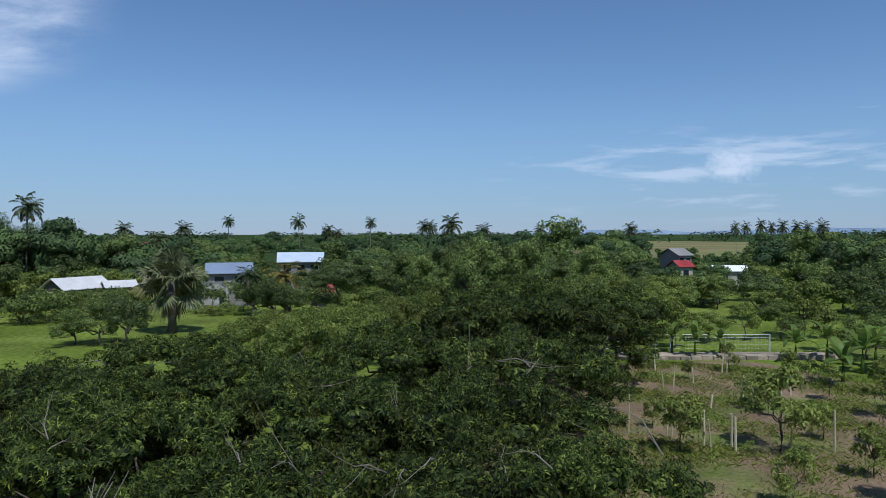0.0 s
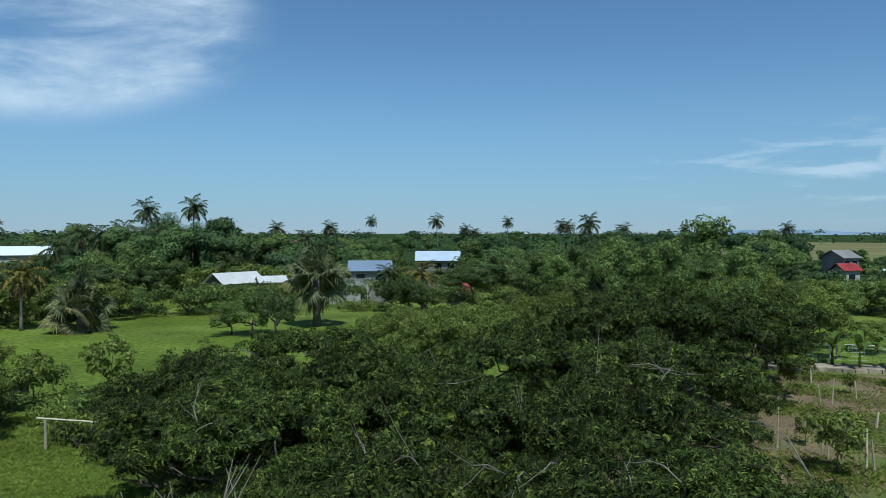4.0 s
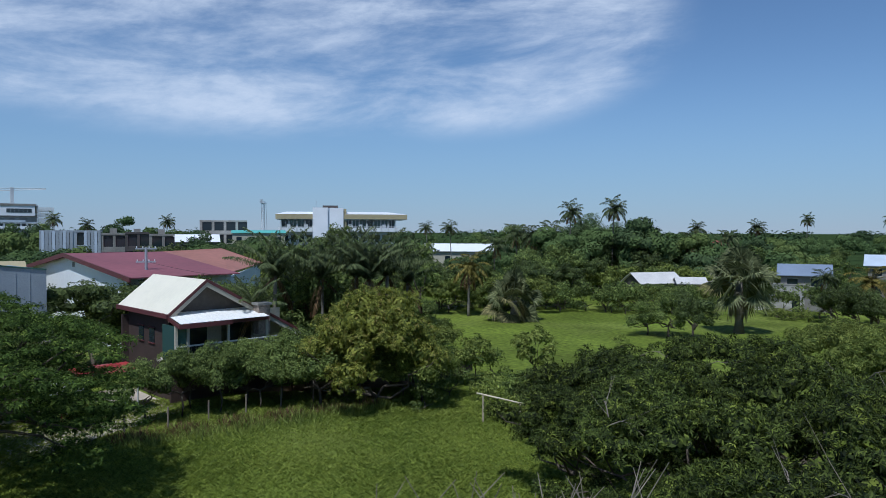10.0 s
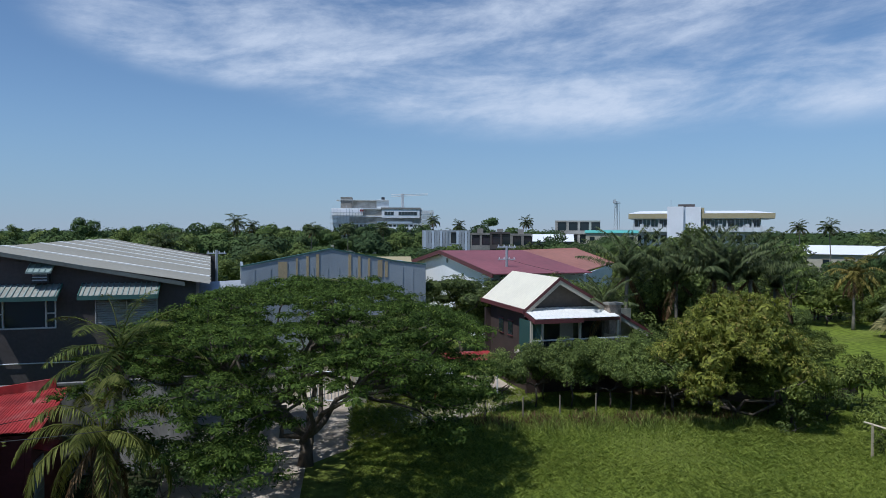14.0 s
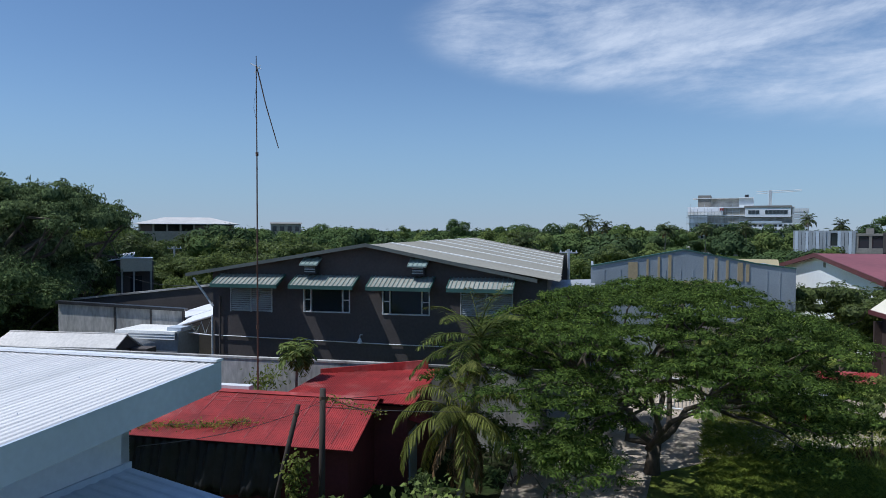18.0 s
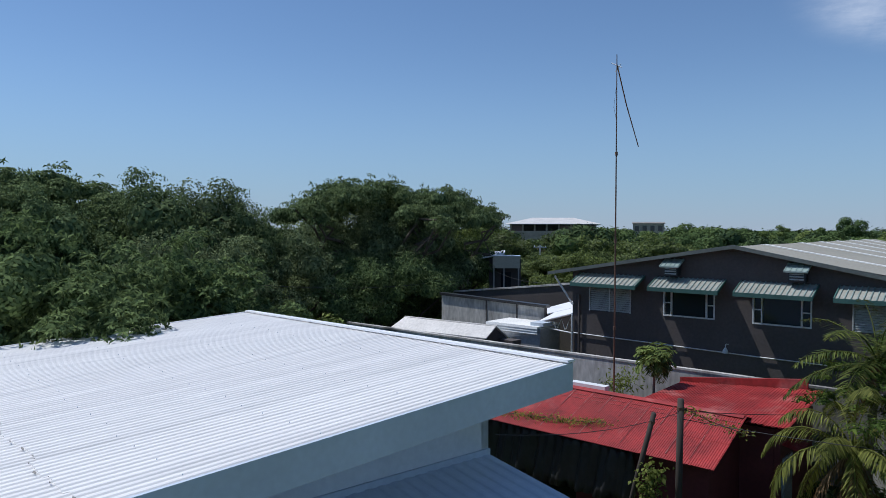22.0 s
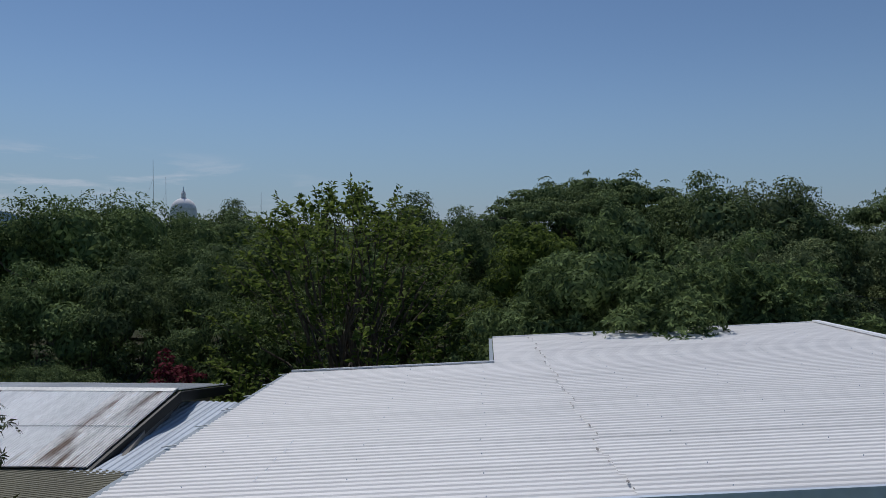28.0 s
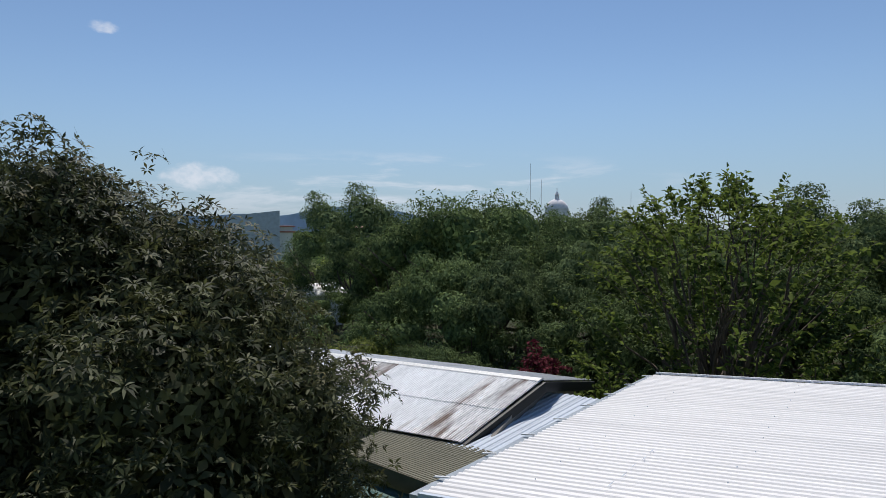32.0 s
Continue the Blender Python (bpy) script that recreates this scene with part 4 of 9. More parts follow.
# ---- the white-roofed building nearest the camera ----
def white_building():
    t = thing("white_building", "white two-storey building with a long white corrugated steel roof", "building")
    th = radians(171.83)
    e, r = Vector((-math.sin(th), math.cos(th), 0)), Vector((math.cos(th), math.sin(th), 0))
    A = Vector((-12.57, -6.32, 7.31))
    up = Vector((0, 0, 1))
    W, L, n1, n2, s, s2 = 15.72, 14.42, 10.38, 4.74, 0.058, -0.0245

    def P(a, b, z=0.0):
        a -= 0.04 * b * (1 - a / L)      # the near eave runs a little out of square
        return A + e * a - r * b + up * (s2 * a - s * b + z)

    sheet = 0.80
    rows = round(L / sheet)
    w = L / rows
    for k in range(rows):
        a = k * w
        end = n1 if a + w > L - n2 + 0.3 else W
        seam = 8.72 + 0.27 * k / rows + 0.05 * (k % 3)
        for b0, b1, lift in ((0, seam + 0.12, 0.012), (seam, end, 0.0)):
            g = corrugated(P(a, b0, lift), P(a, b1, lift) - P(a, b0, lift), P(a + w, b0, lift) - P(a, b0, lift), 0.15, 0.028)
            part("roof_sheet", g, M_MAINROOF, t)
        # sealant smudged over the lap joint
        for j in range(3):
            c = P(a + w * (0.2 + 0.3 * j), seam + 0.13 + 0.02 * ((k + j) % 3), 0.062)
            d_, f_ = e * (0.035 + 0.025 * ((k * 3 + j) % 4)), -r * (0.012 + 0.006 * ((k + 2 * j) % 3))
            if (k * 5 + j * 3) % 7 < 4:
                part("sealant_mark", Geo().slab([c - d_, c - f_, c + d_, c + f_], 0.004), M_GREYBLOCK, t, "dark sealant mark")
    for k in range(5):
        c = P(1.2 + 0.42 * k, 13.72 - 0.02 * (k % 2), 0.05)
        part("sealant_mark", Geo().slab([c - e * 0.12, c - r * 0.005, c + e * 0.12, c + r * 0.005], 0.004), M_FASCIA, t)
    for k in range(rows):
        for b_ in (1.6, 3.6, 5.7, 7.7, 10.6, 12.4, 14.6):
            if b_ > n1 and k * w > L - n2 - 0.4:
                continue
            c = P((k + 0.15 + 0.05 * (k % 3)) * w, b_ + 0.03 * (k % 4), 0.05)
            part("roof_screw", Geo().tube([c, c + up * 0.02], [0.008, 0.006], 6), M_FASCIA, t)
    # fascias and gutters round the edge
    def band(p, q, h, thick, out, mat, name, label=""):
        o = out.normalized() * thick
        part(name, Geo().prism([p, q, q - up * h, p - up * h], o), mat, t, label)
    band(P(0, -0.05, 0.03), P(0, W, 0.03), 0.55, 0.06, -e, M_FASCIA, "fascia", "grey painted fascia board")
    band(P(0, -0.02, 0.05), P(L, -0.02, 0.05), 0.5, 0.06, r, M_FASCIA, "fascia")
    band(P(-0.1, -0.05, 0.10), P(L, -0.05, 0.10), 0.05, 0.2, r * -1, M_WHITEROOF, "edge_flashing")
    band(P(0, W + 0.02, -0.03), P(L - n2, W + 0.02, -0.03), 0.14, 0.15, -r, M_BLUEPANEL, "gutter", "grey steel gutter with white straps")
    for k in range(8):
        a = 0.6 + k * (L - n2 - 1.0) / 7
        part("gutter_strap", Geo().prism([P(a, W - 0.02, 0.03), P(a, W + 0.22, 0.01), P(a + 0.05, W + 0.22, 0.01), P(a + 0.05, W - 0.02, 0.03)], (0, 0, 0.015)), M_STEELWHITE, t)
    band(P(L - n2, n1 + 0.02, 0.0), P(L, n1 + 0.02, 0.0), 0.14, 0.1, -r, M_BLUEPANEL, "gutter")
    band(P(L - n2 + 0.02, n1, 0.06), P(L - n2 + 0.02, W, 0.06), 0.05, 0.04, e, M_WHITEROOF, "edge_flashing")
    band(P(L + 0.02, 0, 0.06), P(L + 0.02, n1, 0.06), 0.05, 0.04, e, M_WHITEROOF, "edge_flashing")
    # walls under the eaves
    z0 = -A.z
    def low(a, b):
        p = A + e * a - r * b
        return Vector((p.x, p.y, 0))
    def wall(a0, b0, a1, b1, drop=0.35):
        p, q = low(a0, b0), low(a1, b1)
        pz, qz = P(a0, b0).z - drop, P(a1, b1).z - drop
        n = (q - p).cross(up).normalized() * 0.2
        part("wall", Geo().prism([p, q, q + up * qz, p + up * pz], n), M_WHITEWALL, t, "white painted wall")
    wall(1.25, 1.0, 1.25, W - 0.6)
    # thin grey strip along the wall below the fascia
    part("wall_joint", Geo().prism([P(1.22, 1.0, -0.5), P(1.22, W - 0.6, -0.5), P(1.22, W - 0.6, -0.56), P(1.22, 1.0, -0.56)], -e * 0.03), M_GREYBLOCK, t)
    wall(L - 0.4, 1.0, 1.25, 1.0)
    wall(1.25, W - 0.6, L - n2 - 0.3, W - 0.6)
    wall(L - n2 - 0.3, W - 0.6, L - n2 - 0.3, n1 - 0.4)
    wall(L - n2 - 0.3, n1 - 0.4, L - 0.4, n1 - 0.4)
    wall(L - 0.4, n1 - 0.4, L - 0.4, 1.0)
    # soffit
    part("soffit", Geo().slab([P(0.02, 0.05, -0.45), P(1.25, 0.05, -0.45), P(1.25, W - 0.1, -0.45), P(0.02, W - 0.1, -0.45)], 0.03), M_FASCIA, t, "grey soffit board")
    # the lower awning roof on the near side
    q0, q1 = low(1.24, 1.0) + up * 5.42, low(1.24, W - 1) + up * 5.42
    out = -e * 2.7 - up * 0.36
    run = q1 - q0
    for k in range(12):
        g = corrugated(q0 + run * (k / 12), out, run / 12, 0.3, 0.025)
        part("awning_sheet", g, M_FASCIA, t)
    part("ledger", Geo().prism([q0 + up * 0.12, q1 + up * 0.12, q1, q0], -e * 0.05), M_FASCIA, t)
    for s_, nn in ((0.1, 0), (0.5, 1), (0.9, 2)):
        p_ = q0 + run * s_ + out
        part("awning_post", Geo().tube([(p_.x, p_.y, -0.1), (p_.x, p_.y, p_.z - 0.05)], 0.05, 6), M_STEELWHITE, t)
    part("awning_gutter", Geo().prism([q0 + out, q1 + out, q1 + out - up * 0.2, q0 + out - up * 0.2], -e * 0.08), M_FASCIA, t)
    return t


white_building()


# ---- the dark warehouse ----
def warehouse():
    t = thing("warehouse", "dark grey warehouse with a low gabled roof and green-grey window awnings", "warehouse", (-36, -10.9, 0))
    t.matrix_world = Matrix.Identity(4)
    x0, x1 = -36.0, -72.0
    yl, yr, yp = -20.1, -1.3, -10.9
    zl, zr, zp = 7.55, 7.45, 9.1
    # front wall, with the openings cut through it
    wins = [(-18.95, -16.5, 5.33, 6.75, "louvre"), (-14.6, -11.9, 5.4, 6.75, "window"), (-10.08, -7.45, 5.38, 6.75, "window"), (-5.75, -3.1, 5.4, 6.75, "louvre")]
    ys = sorted({yl, yr, yp, *[w[0] for w in wins], *[w[1] for w in wins]})

    def top(y):
        return zl + (zp - zl) * (y - yl) / (yp - yl) if y < yp else zr + (zp - zr) * (yr - y) / (yr - yp)
    for a, b in zip(ys, ys[1:]):
        hole = next((w for w in wins if w[0] <= a + 1e-6 and b - 1e-6 <= w[1]), None)
        spans = [(0, hole[2]), (hole[3], None)] if hole else [(0, None)]
        for lo, hi in spans:
            g = Geo().prism([(x0, a, lo), (x0, b, lo), (x0, b, hi if hi else top(b) - 0.02), (x0, a, hi if hi else top(a) - 0.02)], (-0.25, 0, 0))
            part("front_wall", g, M_DARKWALL, t, "dark grey rendered gable wall")
    part("side_wall", Geo().prism([(x0 - 0.26, yr - 0.3, 0), (x0 - 0.26, yr - 0.02, 0), (x0 - 0.26, yr - 0.02, zr - 0.12), (x0 - 0.26, yr - 0.3, zr - 0.12)], (x1 - x0 + 0.26, -1.2, 0)), M_DARKWALL, t)
    part("side_wall", Geo().box((x1, yl + 0.02, 0), (x0 - 0.26, yl + 0.3, zl - 0.1)), M_DARKWALL, t)
    part("back_wall", Geo().prism([(x1, yl, 0), (x1, yr, 0), (x1, yr, zr), (x1, yp, zp - 0.05), (x1, yl, zl)], (0.2, 0, 0)), M_DARKWALL, t)
    # roof slopes in long panels with light strips
    for side, (ye, ze) in (("r", (yr + 0.65, zr - 0.1)), ("l", (yl - 1.4, zl - 0.2))):
        n = 15
        for k in range(n):
            xa, xb = x0 + 0.5 + (x1 - x0 - 0.5) * k / n, x0 + 0.5 + (x1 - x0 - 0.5) * (k + 1) / n
            strip = k in (2, 5, 7, 9, 11, 13)
            if side == "r":
                ye = yr + 0.65 - 1.2 * (x0 - xa) / (x0 - x1)
            if strip:
                xb2 = xa - 0.4
                part("light_strip", Geo().slab([(xa, yp, zp + 0.09), (xb2, yp, zp + 0.09), (xb2, ye, ze + 0.09), (xa, ye, ze + 0.09)], 0.05), M_WHITESTRIP, t)
            g = corrugated((xa, yp, zp + 0.02), (0, ye - yp, ze - zp), (xb - xa, 0, 0), 0.6, 0.035)
            part("roof_panel", g, M_GREYROOF, t)
        yy = [(x0 + 0.52, yp, zp + 0.12), (x0 + 0.52, ye, ze + 0.12), (x0 + 0.52, ye, ze - 0.07), (x0 + 0.52, yp, zp - 0.07)]
        part("barge_board", Geo().prism(yy, (-0.06, 0, 0)), M_RAKE, t)
    # windows and louvres
    for a, b, lo, hi, what in wins:
        w = part("window" if what == "window" else "louvre_vent", Geo().box((x0 - 0.16, a + 0.05, lo + 0.05), (x0 - 0.10, b - 0.05, hi - 0.05)), M_DARKGLASS if what == "window" else M_DARKWALL, t)
        if what == "window":
            for y in (a, a + 0.4, b - 0.4 - 0.06, b - 0.06):
                part("mullion", Geo().box((x0 - 0.10, y, lo), (x0 + 0.04, y + 0.06, hi)), M_STEELWHITE, w)
            for z in (lo, hi - 0.06):
                part("rail", Geo().box((x0 - 0.09, a, z), (x0 + 0.05, b, z + 0.06)), M_STEELWHITE, w)
            for y in (a + 0.06, b - 0.4):
                part("rail", Geo().box((x0 - 0.08, y, (lo + hi) / 2), (x0 + 0.03, y + 0.34, (lo + hi) / 2 + 0.05)), M_STEELWHITE, w)
        else:
            for k in range(12):
                z = lo + (hi - lo) * (k + 0.3) / 12
                part("slat", Geo().prism([(x0 - 0.08, a, z + 0.07), (x0 + 0.03, a, z), (x0 + 0.03, a, z + 0.018), (x0 - 0.08, a, z + 0.088)], (0, b - a, 0)), M_LOUVRE, w)
            for y in ((a + b) / 2 - 0.03, a - 0.05, b):
                part("louvre_post", Geo().box((x0 - 0.02, y, lo), (x0 + 0.06, y + 0.05, hi)), M_LOUVRE, w)
    # awnings over them
    for a, b in ((-19.55, -15.7), (-14.95, -11.4), (-10.6, -7.2), (-6.3, -2.95)):
        d, zb, zt = 1.15, 6.95, 7.44
        aw = part("awning", Geo().prism([(x0, a, zt), (x0 + d, a, zb), (x0 + d, a, zb - 0.08), (x0, a, zt - 0.08)], (0, b - a, 0)), M_AWNING, t, "green-grey ribbed steel awning")
        for k in range(14):
            y = a + (b - a) * (k + 0.5) / 14
            part("awning_rib", Geo().prism([(x0, y, zt), (x0 + d, y, zb), (x0 + d, y, zb + 0.045), (x0, y, zt + 0.045)], (0, 0.045, 0)), M_HOOD, aw)
        part("awning_trim", Geo().box((x0 + d, a - 0.04, zb - 0.18), (x0 + d + 0.06, b + 0.04, zb + 0.02)), M_TEAL, aw, "dark teal front trim")
        for y in (a - 0.05, b):
            part("awning_trim", Geo().prism([(x0, y, zt + 0.05), (x0 + d, y, zb + 0.05), (x0 + d, y, zb - 0.1), (x0, y, zt - 0.1)], (0, 0.05, 0)), M_TEAL, aw)
    # two small roof vents on the gable
    for y in (-14.02, -8.0):
        v = part("vent_box", Geo().box((x0 - 0.02, y - 0.36, 7.55), (x0 + 0.5, y + 0.36, 8.12)), M_TARP, t, "dark louvred vent box")
        part("vent_hood", Geo().prism([(x0, y - 0.52, 8.42), (x0 + 0.75, y - 0.52, 8.06), (x0 + 0.75, y - 0.52, 7.99), (x0, y - 0.52, 8.35)], (0, 1.04, 0)), M_HOOD, v, "green-grey vent hood")
        for k in range(5):
            yk = y - 0.5 + 0.24 * k
            part("hood_rib", Geo().prism([(x0, yk, 8.42), (x0 + 0.75, yk, 8.06), (x0 + 0.75, yk, 8.095), (x0, yk, 8.455)], (0, 0.035, 0)), M_HOOD, v)
        for k in range(3):
            part("vent_slat", Geo().prism([(x0 + 0.5, y - 0.3, 7.68 + 0.13 * k), (x0 + 0.56, y - 0.3, 7.64 + 0.13 * k), (x0 + 0.56, y - 0.3, 7.66 + 0.13 * k), (x0 + 0.5, y - 0.3, 7.7 + 0.13 * k)], (0, 0.6, 0)), M_LOUVRE, v)
    # downpipes, conduit, lamp
    part("downpipe", Geo().tube([(x0 + 0.1, yl + 0.02, 0), (x0 + 0.1, yl + 0.02, 5.0)], 0.055, 6), M_STEELWHITE, t, "white downpipe")
    part("downpipe", Geo().tube([(x0 + 0.12, yl + 0.5, 0), (x0 + 0.12, yl + 0.5, 6.2)], 0.06, 6), M_DARKWALL, t)
    part("brace", Geo().tube([(x0 + 0.2, yl - 1.1, 7.2), (x0 + 0.15, yl + 0.1, 5.6)], 0.06, 6), M_STEELWHITE, t, "white diagonal eave brace")
    part("conduit", Geo().tube([(x0 + 0.08, yl, 3.95), (x0 + 0.08, -10, 3.8), (x0 + 0.08, yr, 3.75)], 0.03, 5), M_STEELWHITE, t)
    lamp = part("wall_lamp", Geo().tube([(x0 + 0.02, -11.2, 4.25), (x0 + 0.4, -11.2, 4.3), (x0 + 0.45, -11.2, 4.1)], 0.025, 5), M_STEELWHITE, t)
    part("lamp_shade", Geo().tube([(x0 + 0.45, -11.2, 4.12), (x0 + 0.45, -11.2, 3.98), (x0 + 0.45, -11.2, 3.86)], [0.05, 0.12, 0.14], 10), M_STEELWHITE, lamp)
    return t


warehouse()


# ---- boundary walls of weathered concrete ----
def concrete_wall(p, q, h, thick=0.2, bays=6, label="tall weathered grey concrete boundary wall"):
    p, q = Vector((*p, 0)), Vector((*q, 0))
    t = tagged(thing("boundary_wall", label, "wall", tuple(p)), kind="structure")
    t.matrix_world = Matrix.Identity(4)
    n = (q - p).cross(Vector((0, 0, 1))).normalized() * thick
    for k in range(bays):
        a, b = p + (q - p) * (k / bays), p + (q - p) * ((k + 1) / bays)
        part("wall_panel", Geo().prism([a, b, b + Vector((0, 0, h)), a + Vector((0, 0, h))], n), M_WALLDIRTY, t)
    part("coping", Geo().prism([p - n * 0.15 + Vector((0, 0, h)), q - n * 0.15 + Vector((0, 0, h)), q - n * 0.15 + Vector((0, 0, h + 0.09)), p - n * 0.15 + Vector((0, 0, h + 0.09))], n * 1.3), M_WALLDIRTY, t)
    return t


concrete_wall((-31, -34), (-31, -1.0), 3.72, bays=9)


# ---- the red iron house ----
def red_house():
    t = thing("red_house", "low house with a red painted corrugated iron roof patched with rust", "house")
    xe, xr, xb = -22.35, -25.4, -28.9
    y0, y1 = -17.6, -7.0
    ze, zr = 2.5, 3.52
    n = 13
    for k in range(n):
        ya, yb = y0 + (y1 - y0) * k / n, y0 + (y1 - y0) * (k + 1) / n + 0.06
        for s0, s1, lift in ((0, 0.56, 0.014), (0.5, 1.02, 0.0)):
            pa = Vector((xr + (xe - xr) * s0, ya, zr + (ze - zr) * s0 + lift))
            pb = Vector((xr + (xe - xr) * s1, ya, zr + (ze - zr) * s1 + lift))
            part("roof_sheet", corrugated(pa, pb - pa, (0, yb - ya, 0), 0.08, 0.016), M_REDROOF, t)
        part("roof_sheet", corrugated((xr, ya, zr), (-2.6, 0, -0.75), (0, yb - ya, 0), 0.11, 0.022), M_REDROOF, t)
        # pale lap joints down the slope, and a worn line of nails across it
        if k:
            la, lb = Vector((xr + 0.1, ya, zr + 0.02)), Vector((xe - 0.1, ya, ze + 0.06))
            for q0, q1 in ((0.02, 0.46), (0.5, 0.97)):
                pa, pb = la.lerp(lb, q0), la.lerp(lb, q1)
                part("lap_joint", Geo().prism([pa, pb, pb + Vector((0, 0.018 + 0.008 * (k % 3), 0)), pa + Vector((0, 0.016, 0))], (0, 0, 0.012)), M_REDWORN, t, "worn pale lap joint")
        for s_ in (0.16, 0.24):
            pm = Vector((xr, ya, zr + 0.035)).lerp(Vector((xe, ya, ze + 0.035)), s_)
            part("nail_line", Geo().box((pm.x - 0.012, ya + 0.12, pm.z), (pm.x + 0.012, yb - 0.2, pm.z + 0.012)), M_REDWORN, t)
    part("ridge_cap", Geo().prism([(xr - 0.22, y0, zr), (xr, y0, zr + 0.07), (xr + 0.22, y0, zr), (xr, y0, zr + 0.03)], (0, y1 - y0, 0)), M_REDROOF, t)
    # the higher roof behind, with a raised back edge
    a0, a1 = -11.2, -5.7
    def back_z(y):
        return 3.34 + 0.46 * (y - a0) / (a1 - a0)

    for k in range(7):
        ya, yb = a0 + (a1 - a0) * k / 7, a0 + (a1 - a0) * (k + 1) / 7 + 0.05
        part("roof_sheet", corrugated((-30.2, ya, back_z(ya)), (4.7, 0, 3.3 - back_z(ya)), (0, yb - ya, (back_z(yb) - back_z(ya)) * 0.5), 0.11, 0.022), M_REDROOF, t)
    part("back_flashing", Geo().prism([(-30.25, a0 - 0.1, back_z(a0) - 0.1), (-30.25, a1 - 0.5, back_z(a1) - 0.1), (-30.25, a1 - 0.5, back_z(a1) + 0.34), (-30.25, a0 - 0.1, back_z(a0) + 0.16)], (-0.12, 0, 0)), M_REDROOF, t, "red raised flashing board")
    # walls
    part("front_wall", Geo().box((-23.2, -12.2, 0), (-23.0, -7.5, 2.45)), M_MAROON, t, "dark maroon board wall")
    part("end_wall", Geo().prism([(-23.0, -7.5, 0), (-28.6, -7.5, 0), (-28.6, -7.5, 2.6), (-25.4, -7.5, 3.35), (-23.0, -7.5, 2.5)], (0, 0.15, 0)), M_MAROON, t, "dark maroon gable wall")
    part("end_wall", Geo().box((-30.2, -6.2, 0), (-25.9, -6.0, 3.15)), M_MAROON, t)
    part("end_wall", Geo().box((-26.1, -7.34, 0), (-25.9, -6.21, 3.12)), M_MAROON, t)
    door = part("door", Geo().box((-27.2, -5.99, 0.05), (-26.1, -5.93, 2.1)), M_BLUEPANEL, t, "grey-blue door")
    for z in (0.15, 1.1):
        part("door_panel", Geo().box((-27.1, -5.93, z), (-26.2, -5.915, z + 0.85)), M_BLUEPANEL, door)
    part("lean_to_roof", corrugated((-27.4, -6.95, 2.85), (0, 1.5, -0.4), (1.3, 0, 0), 0.11, 0.022), M_REDROOF, t)
    part("back_wall", Geo().box((-28.8, -17.4, 0), (-28.6, -7.5, 2.6)), M_MAROON, t)
    part("eave_beam", Geo().box((-22.75, y0, 2.4), (-22.6, y1, 2.52)), M_MAROON, t)
    # black plastic hung under the eave, in folds
    g = Geo()
    cols = 84
    vs = []
    for k in range(cols + 1):
        y = -17.4 + 7.6 * k / cols
        for i in range(6):
            z = 2.42 - 0.4 * i
            vs.append((-22.75 + 0.10 * math.sin(y * 7 + i * 0.8) * (0.3 + 0.16 * i) + 0.07 * math.sin(y * 17 + i) + 0.09 * math.sin(y * 3.1 + i * 1.7) * math.sin(i * 1.1), y, z))
    g.add(vs, [(6 * k + i, 6 * k + i + 1, 6 * k + i + 7, 6 * k + i + 6) for k in range(cols) for i in range(5)])
    ob = part("plastic_sheet", g, M_TARP, t, "black plastic sheet hanging in folds", True)
    sol = ob.modifiers.new("thick", "SOLIDIFY")
    sol.thickness = 0.01
    return t


red_house()


def corrugated_roof(name, t, p0, along, across, pitch, depth, mat, sheets):
    ac = Vector(across)
    for k in range(sheets):
        part(name, corrugated(Vector(p0) + ac * (k / sheets) + Vector((0, 0, 0.008 * (k % 2))), along, ac / sheets * 1.02, pitch, depth), mat, t)


